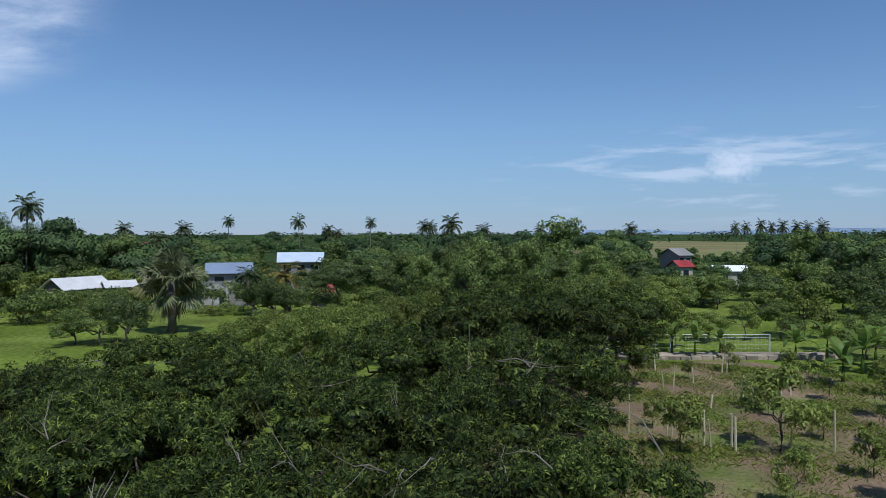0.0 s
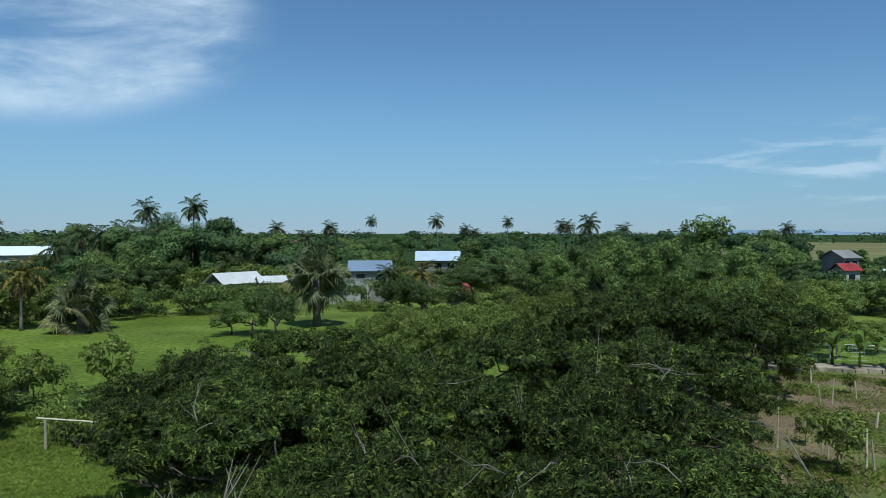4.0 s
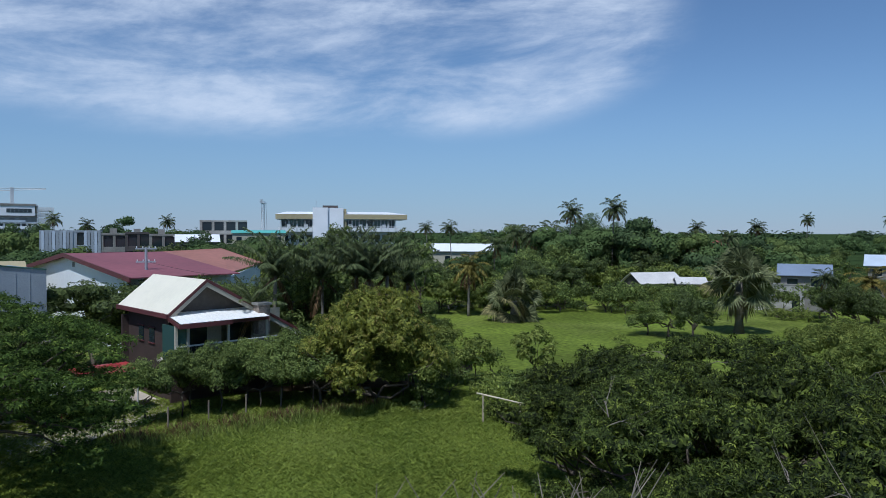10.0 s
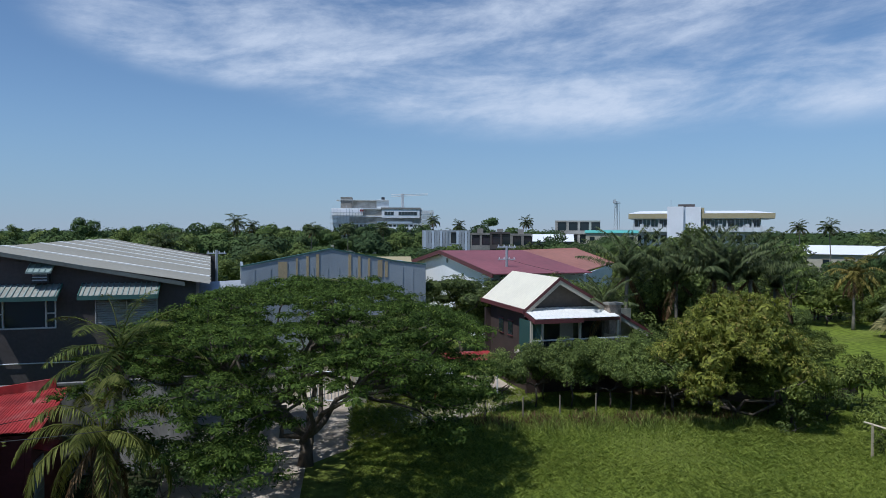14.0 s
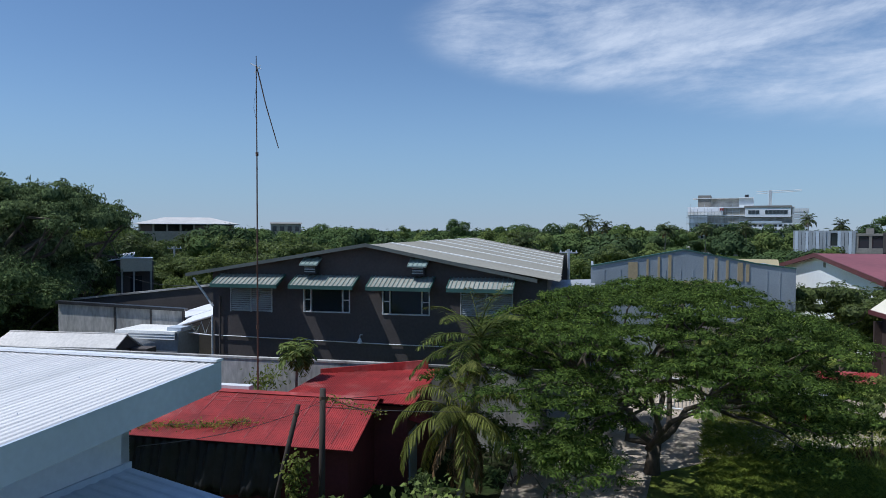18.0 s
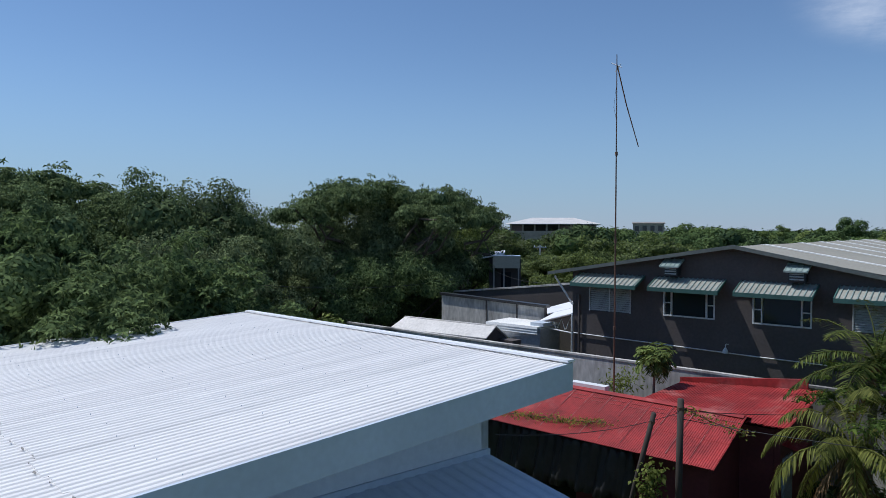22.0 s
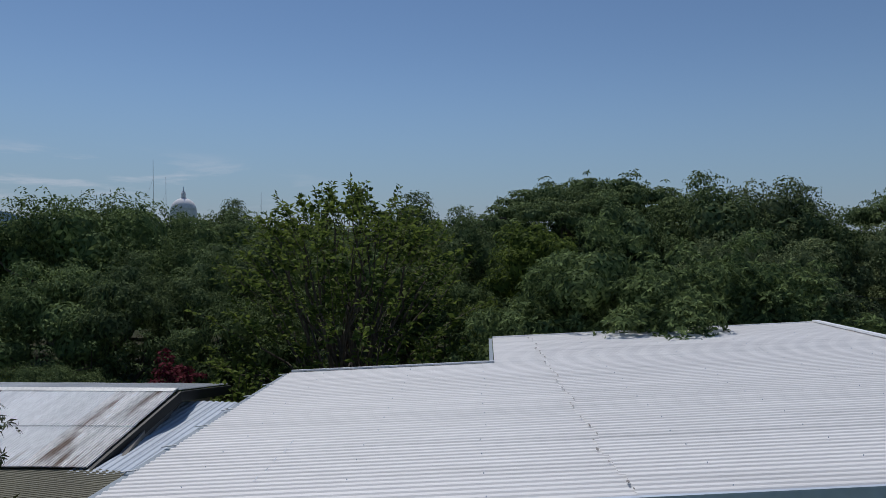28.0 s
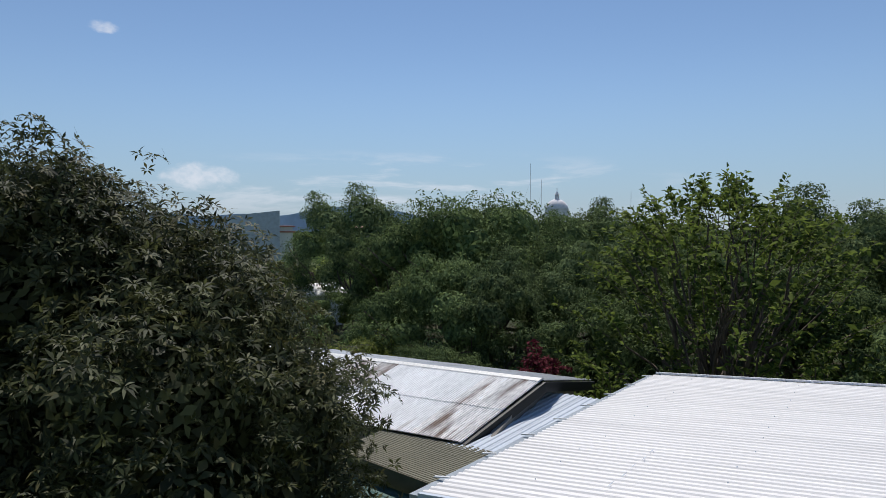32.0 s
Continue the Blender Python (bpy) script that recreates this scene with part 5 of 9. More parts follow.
# ---- rusted roofs behind the white building ----
def rusty_building():
    t = thing("rusty_shed", "low building with a streaked rusting galvanised iron roof", "shed")
    # grid of the white building
    th = radians(171.83)
    e, r = Vector((-math.sin(th), math.cos(th), 0)), Vector((math.cos(th), math.sin(th), 0))
    R0, Z = Vector((5.3, -20.4, 0)), Vector((0, 0, 1))
    far = Vector((7.4, -0.75, 0))
    near_edge = Vector((1.3, 3.1, -1.2))
    run = far * 1.6 / 14
    for k in range(14):
        for row, (a, b, lift) in enumerate(((0.0, 0.52, 0.02), (0.48, 1.0, 0.0))):
            old = k < 2 or (k in (6, 7) and row == 0) or k in (10, 12)
            p0 = R0 + Z * (5.2 + lift + 0.006 * (k % 2)) + run * k + near_edge * a
            part("roof_sheet", corrugated(p0, near_edge * (b - a), run * 1.02, 0.09, 0.024), M_RUSTED if old else M_RUST, t)
    corrugated_roof("roof_sheet", t, R0 + Z * 5.2, Vector((-0.5, -4.4, -0.8)), far * 1.6, 0.09, 0.022, M_GALV, 8)
    part("ridge_cap", Geo().prism([R0 + Z * 5.25 + Vector((0.06, 0.14, -0.05)), R0 + Z * 5.27, R0 + Z * 5.25 + Vector((-0.02, -0.16, -0.03)), R0 + Z * 5.22], far * 1.6), M_WHITESTRIP, t)
    part("barge_board", Geo().prism([R0 + Z * 5.15, R0 + near_edge + Z * 5.15, R0 + near_edge + Z * 4.85, R0 + Z * 4.85], (-0.12, 0, 0)), M_BLACK, t, "dark barge board")
    part("barge_board", Geo().prism([R0 + Z * 5.15, R0 + Vector((-0.5, -4.4, -0.8)) + Z * 5.15, R0 + Vector((-0.5, -4.4, -0.8)) + Z * 4.85, R0 + Z * 4.85], (-0.12, 0, 0)), M_BLACK, t)
    w0, w1 = R0 + Vector((1.35, 2.6, 0)), R0 + far * 1.6 + Vector((1.35, 2.6, 0))
    part("front_wall", Geo().prism([w0, w1, w1 + Z * 3.95, w0 + Z * 3.95], (0, -0.2, 0)), M_GREYBLOCK, t)
    p2 = R0 + Vector((0.1, -4.2, 0))
    part("end_wall", Geo().prism([w0 + Vector((-.7, 0, 0)), R0 + Vector((.25, 0, 0)), p2, p2 + Z * 4.2, R0 + Vector((.25, 0, 0)) + Z * 5.0, w0 + Vector((-.7, 0, 0)) + Z * 3.95], (0.2, 0, 0)), M_GREYBLOCK, t)
    p3 = R0 + far * 1.6
    part("end_wall", Geo().prism([w1, p3, p3 + Vector((-.4, -4.2, 0)), p3 + Vector((-.4, -4.2, 4.2)), p3 + Z * 5.0, w1 + Z * 3.95], (-0.2, 0, 0)), M_GREYBLOCK, t)
    return t


rusty_building()


def lean_to():
    t = thing("lean_to", "lean-to with a pale galvanised sheet roof between the buildings", "lean-to")
    corrugated_roof("roof_sheet", t, (3.75, -21.4, 4.55), (1.75, 4.9, -0.72), (1.75, -0.3, 0), 0.24, 0.03, M_FASCIA, 3)
    for x, y, h in ((4.0, -20.9, 4.5), (5.4, -21.2, 4.5), (5.4, -17.0, 3.85), (6.6, -17.3, 3.85)):
        part("post", Geo().tube([(x, y, -0.1), (x, y, h)], 0.06, 6), M_WOOD, t)
    return t


lean_to()


def olive_roof():
    t = thing("olive_shed", "small shed with an olive painted corrugated iron roof", "shed")
    corrugated_roof("roof_sheet", t, (5.55, -17.1, 3.92), (3.6, -1.25, 0.02), (0.35, 2.6, -0.1), 0.10, 0.024, M_OLIVE, 3)
    part("wall", Geo().prism([(6.0, -16.6, 0), (9.2, -17.7, 0), (9.2, -17.7, 3.8), (6.0, -16.6, 3.8)], (0.05, 0.2, 0)), M_GREYBLOCK, t)
    part("wall", Geo().prism([(6.2, -14.9, 0), (9.3, -15.9, 0), (9.3, -15.9, 3.7), (6.2, -14.9, 3.7)], (-0.05, -0.2, 0)), M_GREYBLOCK, t)
    return t


olive_roof()


def teal_roof():
    t = thing("carport", "carport with a dark green-grey ribbed steel roof", "carport")
    corrugated_roof("roof_sheet", t, (4.8, -14.3, 3.3), (5.5, -1.8, 0.0), (0.95, 3.0, -0.25), 0.25, 0.03, M_TEAL, 3)
    for x, y in ((5.4, -14.2), (10, -15.8), (6.2, -11.8), (11, -13.2)):
        part("post", Geo().tube([(x, y, -0.1), (x, y, 3.1)], 0.05, 6), M_STEELWHITE, t)
    return t


teal_roof()


# ---- the brown timber house with cream roofs ----
def timber_house():
    t = thing("timber_house", "dark brown two-storey house with cream steel roofs and red-brown trim", "house")
    xf, xb = -39.5, -46.0
    pk = 19.75
    zp, zl, yl, zr, yr = 7.1, 5.1, 17.3, 3.45, 26.3
    kl = (zp - zl) / (pk - yl)
    kr = (zp - zr) / (yr - pk)
    # main roof: left slope and long right slope
    for k in range(6):
        xa = xf + 0.7 + (xb - xf - 1.2) * k / 6
        dx = (xb - xf - 1.2) / 6
        part("roof_sheet", corrugated((xa, pk, zp), (0, yl + 0.1 - pk, -(pk - yl - 0.1) * kl), (dx, 0, 0), 0.35, 0.014), M_CREAMROOF, t)
        part("roof_sheet", corrugated((xa, pk, zp), (0, yr - pk, zr - zp), (dx, 0, 0), 0.35, 0.014), M_CREAMROOF, t)
    for ye, ze in ((yl + 0.1, zp - (pk - yl - 0.1) * kl), (yr, zr)):
        x = xf + 0.72
        part("barge_board", Geo().prism([(x, pk, zp + 0.06), (x, ye, ze + 0.06), (x, ye, ze - 0.14), (x, pk, zp - 0.14)], (0.07, 0, 0)), M_BROWNTRIM, t, "red-brown barge board")
        part("barge_board", Geo().prism([(x - 0.02, pk, zp - 0.14), (x - 0.02, ye, ze - 0.14), (x - 0.02, ye, ze - 0.42), (x - 0.02, pk, zp - 0.42)], (0.05, 0, 0)), M_BEIGE, t, "pale inner barge board")
    part("eave_board", Geo().box((xb - 0.4, yl - 0.02, zl - 0.14), (xf + 0.75, yl + 0.1, zl + 0.12)), M_BROWNTRIM, t)
    # walls
    part("gable_wall", Geo().prism([(xf, yl + 0.2, 4.9), (xf, 24.6, 4.4), (xf, pk, zp - 0.1)], (-0.2, 0, 0)), M_GABLE, t, "grey-brown gable wall")
    part("side_wall", Geo().box((xb + 0.3, yl + 0.5, 0), (xf - 0.1, yl + 0.7, 5.3)), M_BROWNWALL, t, "dark brown side wall")
    part("front_wall", Geo().box((xf - 0.9, yl + 0.7, 0), (xf - 0.7, 25.6, 4.9)), M_BEIGE, t, "beige veranda wall")
    part("back_wall", Geo().box((xb + 0.1, yl + 0.1, 0), (xb + 0.3, 25.8, 4.6)), M_BROWNWALL, t)
    part("side_wall", Geo().box((xb + 0.3, 25.6, 0), (xf - 0.7, 25.8, 3.5)), M_BROWNWALL, t)
    for x in (-42.0, -43.6):
        w = part("window", Geo().box((x - 0.35, yl + 0.45, 3.2), (x + 0.35, yl + 0.5, 4.1)), M_DARKGLASS, t)
        for z in (3.14, 4.1):
            part("window_frame", Geo().box((x - 0.42, yl + 0.42, z), (x + 0.42, yl + 0.5, z + 0.07)), M_BROWNTRIM, w)
    # porch roof and glazed balcony
    for k in range(5):
        ya = 17.5 + 5.6 * k / 5
        part("porch_sheet", corrugated((xf + 0.05, ya, 5.2), (2.1, 0, -0.42), (0, 1.12, 0), 0.35, 0.012), M_WHITESTRIP, t)
    part("porch_fascia", Geo().box((xf + 2.15, 17.4, 4.5), (xf + 2.22, 20.6, 4.74)), M_BROWNTRIM, t)
    part("porch_fascia", Geo().box((xf + 1.75, 20.6, 4.52), (xf + 1.82, 23.3, 4.78)), M_BROWNTRIM, t)
    part("porch_fascia", Geo().prism([(xf, 17.38, 5.22), (xf + 2.2, 17.38, 4.72), (xf + 2.2, 17.38, 4.5), (xf, 17.38, 5.0)], (0, 0.06, 0)), M_BROWNTRIM, t)
    part("balcony_floor", Geo().box((xf - 0.7, 17.3, 2.35), (xf + 2.1, 23.9, 2.55)), M_BEIGE, t)
    part("ground_wall", Geo().box((xf + 0.6, 17.5, 0), (xf + 0.8, 25.5, 2.35)), M_BROWNWALL, t)
    gl = part("balcony_glazing", Geo().box((xf + 1.5, 17.42, 2.56), (xf + 1.54, 18.1, 4.55)), M_GREENGLASS, t, "green tinted glass screen")
    part("balcony_glazing", Geo().box((xf - 0.1, 17.4, 2.56), (xf + 1.5, 17.44, 4.6)), M_GREENGLASS, t)
    for y in (17.4, 18.1, 20.6, 23.2):
        part("porch_post", Geo().box((xf + 1.5, y, 2.55), (xf + 1.64, y + 0.14, 4.7)), M_BEIGE, t)
    part("handrail", Geo().box((xf + 1.85, 17.3, 3.42), (xf + 1.92, 23.8, 3.5)), M_STEELWHITE, t, "white handrail")
    for k in range(24):
        y = 17.4 + 6.3 * k / 23
        part("baluster", Geo().box((xf + 1.87, y, 2.55), (xf + 1.89, y + 0.02, 3.42)), M_DARKWALL, t)
    ch = part("chimney", Geo().box((xf + 0.85, 22.75, 3.6), (xf + 1.5, 23.55, 5.4)), M_STONE, t, "brown stone chimney")
    part("chimney_cap", Geo().box((xf + 0.75, 22.65, 5.4), (xf + 1.6, 23.65, 5.54)), M_GREYBLOCK, ch)
    part("rear_door", Geo().box((xf - 0.7, 19.3, 2.56), (xf - 0.62, 20.4, 4.4)), M_DARKGLASS, t)
    part("rear_door", Geo().box((xf - 0.7, 21.4, 2.56), (xf - 0.62, 23.4, 4.4)), M_DARKGLASS, t)
    return t


timber_house()


# ---- the blue-grey hall with tan strips ----
def panel_hall():
    t = thing("panel_hall", "hall clad in blue-grey sheets with tan strips and a low gable", "hall")
    x0, x1 = -50.0, -59.0
    yl, yp, yg, yr = 0.9, 7.15, 11.85, 14.2
    zl, zp, zg, zr = 7.4, 8.62, 7.7, 7.42
    part("front_wall", Geo().prism([(x0, yl, 0), (x0, yr, 0), (x0, yr, zr), (x0, yg, zg), (x0, yp, zp), (x0, yl, zl)], (-0.2, 0, 0)), M_BLUEPANEL, t, "blue-grey sheet front")
    part("side_wall", Geo().box((x1, yr - 0.2, 0), (x0 - 0.21, yr - 0.02, zr)), M_BLUEPANEL, t)
    part("side_wall", Geo().box((x1, yl + 0.02, 0), (x0 - 0.21, yl + 0.2, zl)), M_BLUEPANEL, t)
    part("roof_panel", Geo().slab([(x0 - 0.25, yp, zp - 0.9), (x1, yp, zp - 0.9), (x1, yl, zl - 0.8), (x0 - 0.25, yl, zl - 0.8)], 0.06), M_GREYROOF, t)
    part("roof_panel", Geo().slab([(x0 - 0.25, yp, zp - 0.9), (x0 - 0.25, yr, zr - 0.8), (x1, yr, zr - 0.8), (x1, yp, zp - 0.9)], 0.06), M_GREYROOF, t)
    for y, w in ((3.45, 0.62), (4.66, 0.14), (5.4, 0.16), (6.1, 0.2), (8.4, 0.2), (9.1, 0.18), (9.83, 0.16), (10.56, 0.34), (11.1, 0.2)):
        top = zl + (zp - zl) * (y - yl) / (yp - yl) if y < yp else zg + (zp - zg) * (yg - y) / (yg - yp)
        part("tan_strip", Geo().box((x0, y, 6.55), (x0 + 0.05, y + w, min(top, 8.5) - 0.14)), M_TANSTRIP, t, "tan panel strip")
    for y in (1.8, 2.9, 5.9, 6.9, 7.7, 8.9, 12.4, 13.2):
        part("cover_strip", Geo().box((x0, y, 0.2), (x0 + 0.03, y + 0.05, 7.3)), M_BLUEPANEL, t)
    part("rear_parapet", Geo().prism([(-54.0, yl + 0.22, 6.2), (-54.0, 3.4, 6.2), (-54.0, 3.4, 7.55), (-54.0, yl + 0.22, 7.3)], (-0.15, 0, 0)), M_TARP, t, "dark rear parapet")
    part("opening_lintel", Geo().box((x0, 4.2, 6.3), (x0 + 0.08, 9.6, 6.5)), M_TANSTRIP, t)
    # Black sheet on the wall face replaces the unlit interior.
    part("doorway", Geo().box((x0, 4.3, 5.3), (x0 + 0.05, 9.5, 6.28)), M_TARP, t, "black panel standing in for an open doorway")
    for a, b in (((yl, zl), (yp, zp)), ((yp, zp), (yg, zg)), ((yg, zg), (yr, zr))):
        part("coping", Geo().prism([(x0 + 0.06, a[0], a[1]), (x0 + 0.06, b[0], b[1]), (x0 + 0.06, b[0], b[1] + 0.09), (x0 + 0.06, a[0], a[1] + 0.09)], (-0.4, 0, 0)), M_TEAL, t)
    return t


panel_hall()


def link_roof():
    t = thing("link_roof", "pale low roof between the warehouse and the hall", "roof")
    corrugated_roof("roof_sheet", t, (-46, -2.4, 6.0), (0, 3.6, 0.15), (-7, 0, 0.15), 0.25, 0.03, M_GALV, 6)
    part("wall", Geo().box((-46.2, -1.0, 0), (-46.0, 0.9, 5.9)), M_DARKWALL, t)
    part("wall", Geo().box((-53, -1.0, 0), (-52.8, 0.9, 5.9)), M_DARKWALL, t)
    return t


link_roof()


def red_long_building():
    t = thing("red_roofed_hall", "wide white building with a low maroon and brown-red steel roof", "building")
    y0 = 21.6
    ridge = Vector((-71.5, 21.6, 7.85))
    n = 8
    for k in range(n):
        a, b = y0 + 9.5 * k / n, y0 + 9.5 * (k + 1) / n
        part("roof_panel", Geo().slab([(-71.5, a, 7.85), (-71.5, b, 7.85), (-55.5, b, 6.3), (-55.5, a, 6.3)], 0.08), M_BRICKRED, t)
        part("roof_panel", Geo().slab([(-71.5, a, 7.85), (-86, a, 6.0), (-86, b, 6.0), (-71.5, b, 7.85)], 0.08), M_BRICKRED, t)
    part("roof_panel", Geo().slab([(-71.5, 31.1, 7.86), (-74.5, 39.2, 8.0), (-68.5, 41.0, 6.5), (-57.5, 31.1, 6.25)], 0.08), M_BROWNRED, t, "brown-red newer roof")
    part("roof_panel", Geo().slab([(-71.5, 31.1, 7.86), (-86, 31.1, 6.0), (-86, 43, 6.0), (-74.5, 39.2, 8.0)], 0.08), M_BROWNRED, t)
    part("roof_panel", Geo().slab([(-74.5, 39.2, 8.0), (-86, 43, 6.0), (-68.5, 41.0, 6.5)], 0.08), M_BROWNRED, t)
    part("barge_board", Geo().prism([(-71.5, y0, 7.9), (-55.3, y0, 6.34), (-55.3, y0, 5.95), (-71.5, y0, 7.5)], (0, -0.12, 0)), M_BROWNTRIM, t)
    part("barge_board", Geo().prism([(-71.5, y0, 7.9), (-86, y0, 6.04), (-86, y0, 5.6), (-71.5, y0, 7.5)], (0, -0.12, 0)), M_BROWNTRIM, t)
    part("gable_wall", Geo().prism([(-57, y0 + 0.5, 0), (-85, y0 + 0.5, 0), (-85, y0 + 0.5, 5.9), (-71.5, y0 + 0.5, 7.6), (-57, y0 + 0.5, 6.2)], (0, 0.2, 0)), M_WHITEROOF, t, "white gable wall")
    part("side_wall", Geo().box((-57.2, y0 + 0.7, 0), (-57.0, 31, 6.1)), M_WHITEWALL, t)
    part("side_wall", Geo().prism([(-57.0, 31.05, 0), (-68.3, 40.6, 0), (-68.3, 40.6, 6.35), (-57.0, 31.05, 6.0)], (-0.2, 0, 0)), M_WHITEWALL, t)
    part("side_wall", Geo().box((-85.2, y0 + 0.7, 0), (-85, 42, 5.8)), M_WHITEWALL, t)
    part("gable_vent", Geo().box((-70.6, y0 + 0.44, 6.6), (-70.1, y0 + 0.5, 7.05)), M_GREYBLOCK, t)
    return t


red_long_building()


def storey_block(name, label, cat, origin, turn, w, d, floors, fh, z0, wall_mat, bays, glass=None, roof_mat=None, parapet=0.5, balcony=False):
    """A block of floors, each with window bays set into a slab-and-pier front (front faces -y before turning)."""
    t = thing(name, label, cat, (*origin, 0), turn=turn)
    part("core", Geo().box((-w / 2 + 0.3, 0.35, 0), (w / 2 - 0.3, d, z0 + floors * fh)), wall_mat, t)
    for f in range(floors + 1):
        part("floor_slab", Geo().box((-w / 2, -0.05 if not balcony else -0.9, z0 + f * fh - 0.18), (w / 2, d + 0.05, z0 + f * fh + 0.18)), wall_mat, t)
    for f in range(floors):
        for k in range(bays):
            a, b = -w / 2 + w * k / bays, -w / 2 + w * (k + 1) / bays
            part("pier", Geo().box((a, 0, z0 + f * fh + 0.18), (a + w / bays * 0.22, 0.36, z0 + (f + 1) * fh - 0.18)), wall_mat, t)
            wn_ = part("window", Geo().box((a + w / bays * 0.22, 0.2, z0 + f * fh + 0.75), (b, 0.3, z0 + (f + 1) * fh - 0.25)), glass or M_DARKGLASS, t)
            part("sill", Geo().box((a + w / bays * 0.22, 0.05, z0 + f * fh + 0.18), (b, 0.36, z0 + f * fh + 0.75)), wall_mat, wn_)
    if roof_mat:
        part("roof", Geo().box((-w / 2 - 0.5, -0.6, z0 + floors * fh + 0.18), (w / 2 + 0.5, d + 0.5, z0 + floors * fh + 0.18 + parapet)), roof_mat, t)
    return t


# ---- white apartment block with ochre fascias ----
def apartment():
    x, y = -math.sin(radians(54.1)) * 190, math.cos(radians(54.1)) * 190
    t = thing("apartment_block", "white apartment block with ochre roof fascias and a stair core", "building")
    t.matrix_world = pose(x, y, 0, 0, 0, 54.1)
    for a, b, fa, fb in ((-12.6, -4.2, -13.9, -4.0), (4.3, 18.0, 3.9, 21.1)):
        part("wall", Geo().box((a, 1.2, 0), (b, 13, 13.2)), M_WHITEWALL, t, "white rendered wall")
        part("fascia", Geo().box((fa, -1.6, 13.25), (fb, 13.5, 14.55)), M_GOLD, t, "ochre roof fascia")
        part("soffit", Geo().box((fa + 0.1, -1.5, 13.15), (fb - 0.1, 13.4, 13.25)), M_WHITEWALL, t)
        lo, hi = (fa + 2.5, fb) if fa < 0 else (fa, fb - 5)
        part("roof", Geo().add([(fa, -1.5, 14.56), (fb, -1.5, 14.56), (fb, 13.4, 14.56), (fa, 13.4, 14.56), (lo, 5, 15.35), (hi, 5, 15.35), (hi, 8, 15.35), (lo, 8, 15.35)],
                               [(0, 1, 5, 4), (1, 2, 6, 5), (2, 3, 7, 6), (3, 0, 4, 7), (4, 5, 6, 7)]), M_WHITEROOF, t, "white low hipped roof")
        part("balcony_slab", Geo().box((a - 0.6, -1.1, 9.85), (b + 1.2, 1.3, 10.15)), M_WHITEWALL, t)
        part("parapet", Geo().box((a - 0.6, -1.1, 10.15), (b + 1.2, -0.95, 11.0)), M_WHITEWALL, t)
        part("handrail", Geo().box((a - 0.6, -1.08, 11.25), (b + 1.2, -1.0, 11.33)), M_STEELWHITE, t)
        n = round((b - a) / 2.1)
        for k in range(n + 1):
            u = a + (b - a) * k / n
            part("pier", Geo().box((u - 0.14, 0.9, 10.15), (u + 0.14, 1.25, 13.2)), M_WHITEWALL, t)
            part("parapet_post", Geo().box((u - 0.2, -1.2, 10.15), (u + 0.2, -0.85, 11.5 if k % 3 else 12.0)), M_STEELWHITE, t)
            if k == n:
                continue
            v = a + (b - a) * (k + 1) / n
            w = part("window", Geo().box((u + 0.2, 1.1, 10.3), (v - 0.2, 1.19, 13.0)), M_GREENGLASS if k % 3 else M_DARKGLASS, t)
            part("mullion", Geo().box(((u + v) / 2 - 0.05, 1.04, 10.3), ((u + v) / 2 + 0.05, 1.1, 13.0)), M_STEELWHITE, w)
            for z in (7.0, 3.6):
                w = part("window", Geo().box((u + 0.45, 1.1, z), (v - 0.3, 1.19, z + 1.8)), M_DARKGLASS, t)
                part("window_hood", Geo().box((u + 0.35, 0.85, z + 1.85), (v - 0.2, 1.2, z + 1.97)), M_BROWNTRIM, w)
    part("stair_core", Geo().box((-4.2, -2.2, 0), (-0.25, 9, 16.3)), M_WHITEROOF, t, "white stair core")
    part("stair_core", Geo().box((0.35, -2.0, 0), (3.9, 9, 16.2)), M_WHITEROOF, t)
    part("core_slot", Geo().box((-0.25, -1.7, 0), (0.35, 8.8, 16.1)), M_FASCIA, t, "grey louvred slot")
    part("core_side", Geo().box((3.9, -1.2, 0), (4.7, 8.8, 16.0)), M_GOLD, t)
    part("roof_box", Geo().box((-1.6, 0.5, 16.2), (2.5, 4, 16.95)), M_DARKWALL, t, "dark water tank cover")
    part("roof_rail", Geo().box((-3.4, 0.2, 16.3), (-3.3, 0.3, 18.2)), M_GALV, t)
    for u in (5.2, 8.1, 14.4, -6.4, -11.0):
        part("wall_unit", Geo().box((u, -0.9, 10.2), (u + 0.9, -0.4, 11.9)), M_STEELWHITE, t)
    return t


apartment()


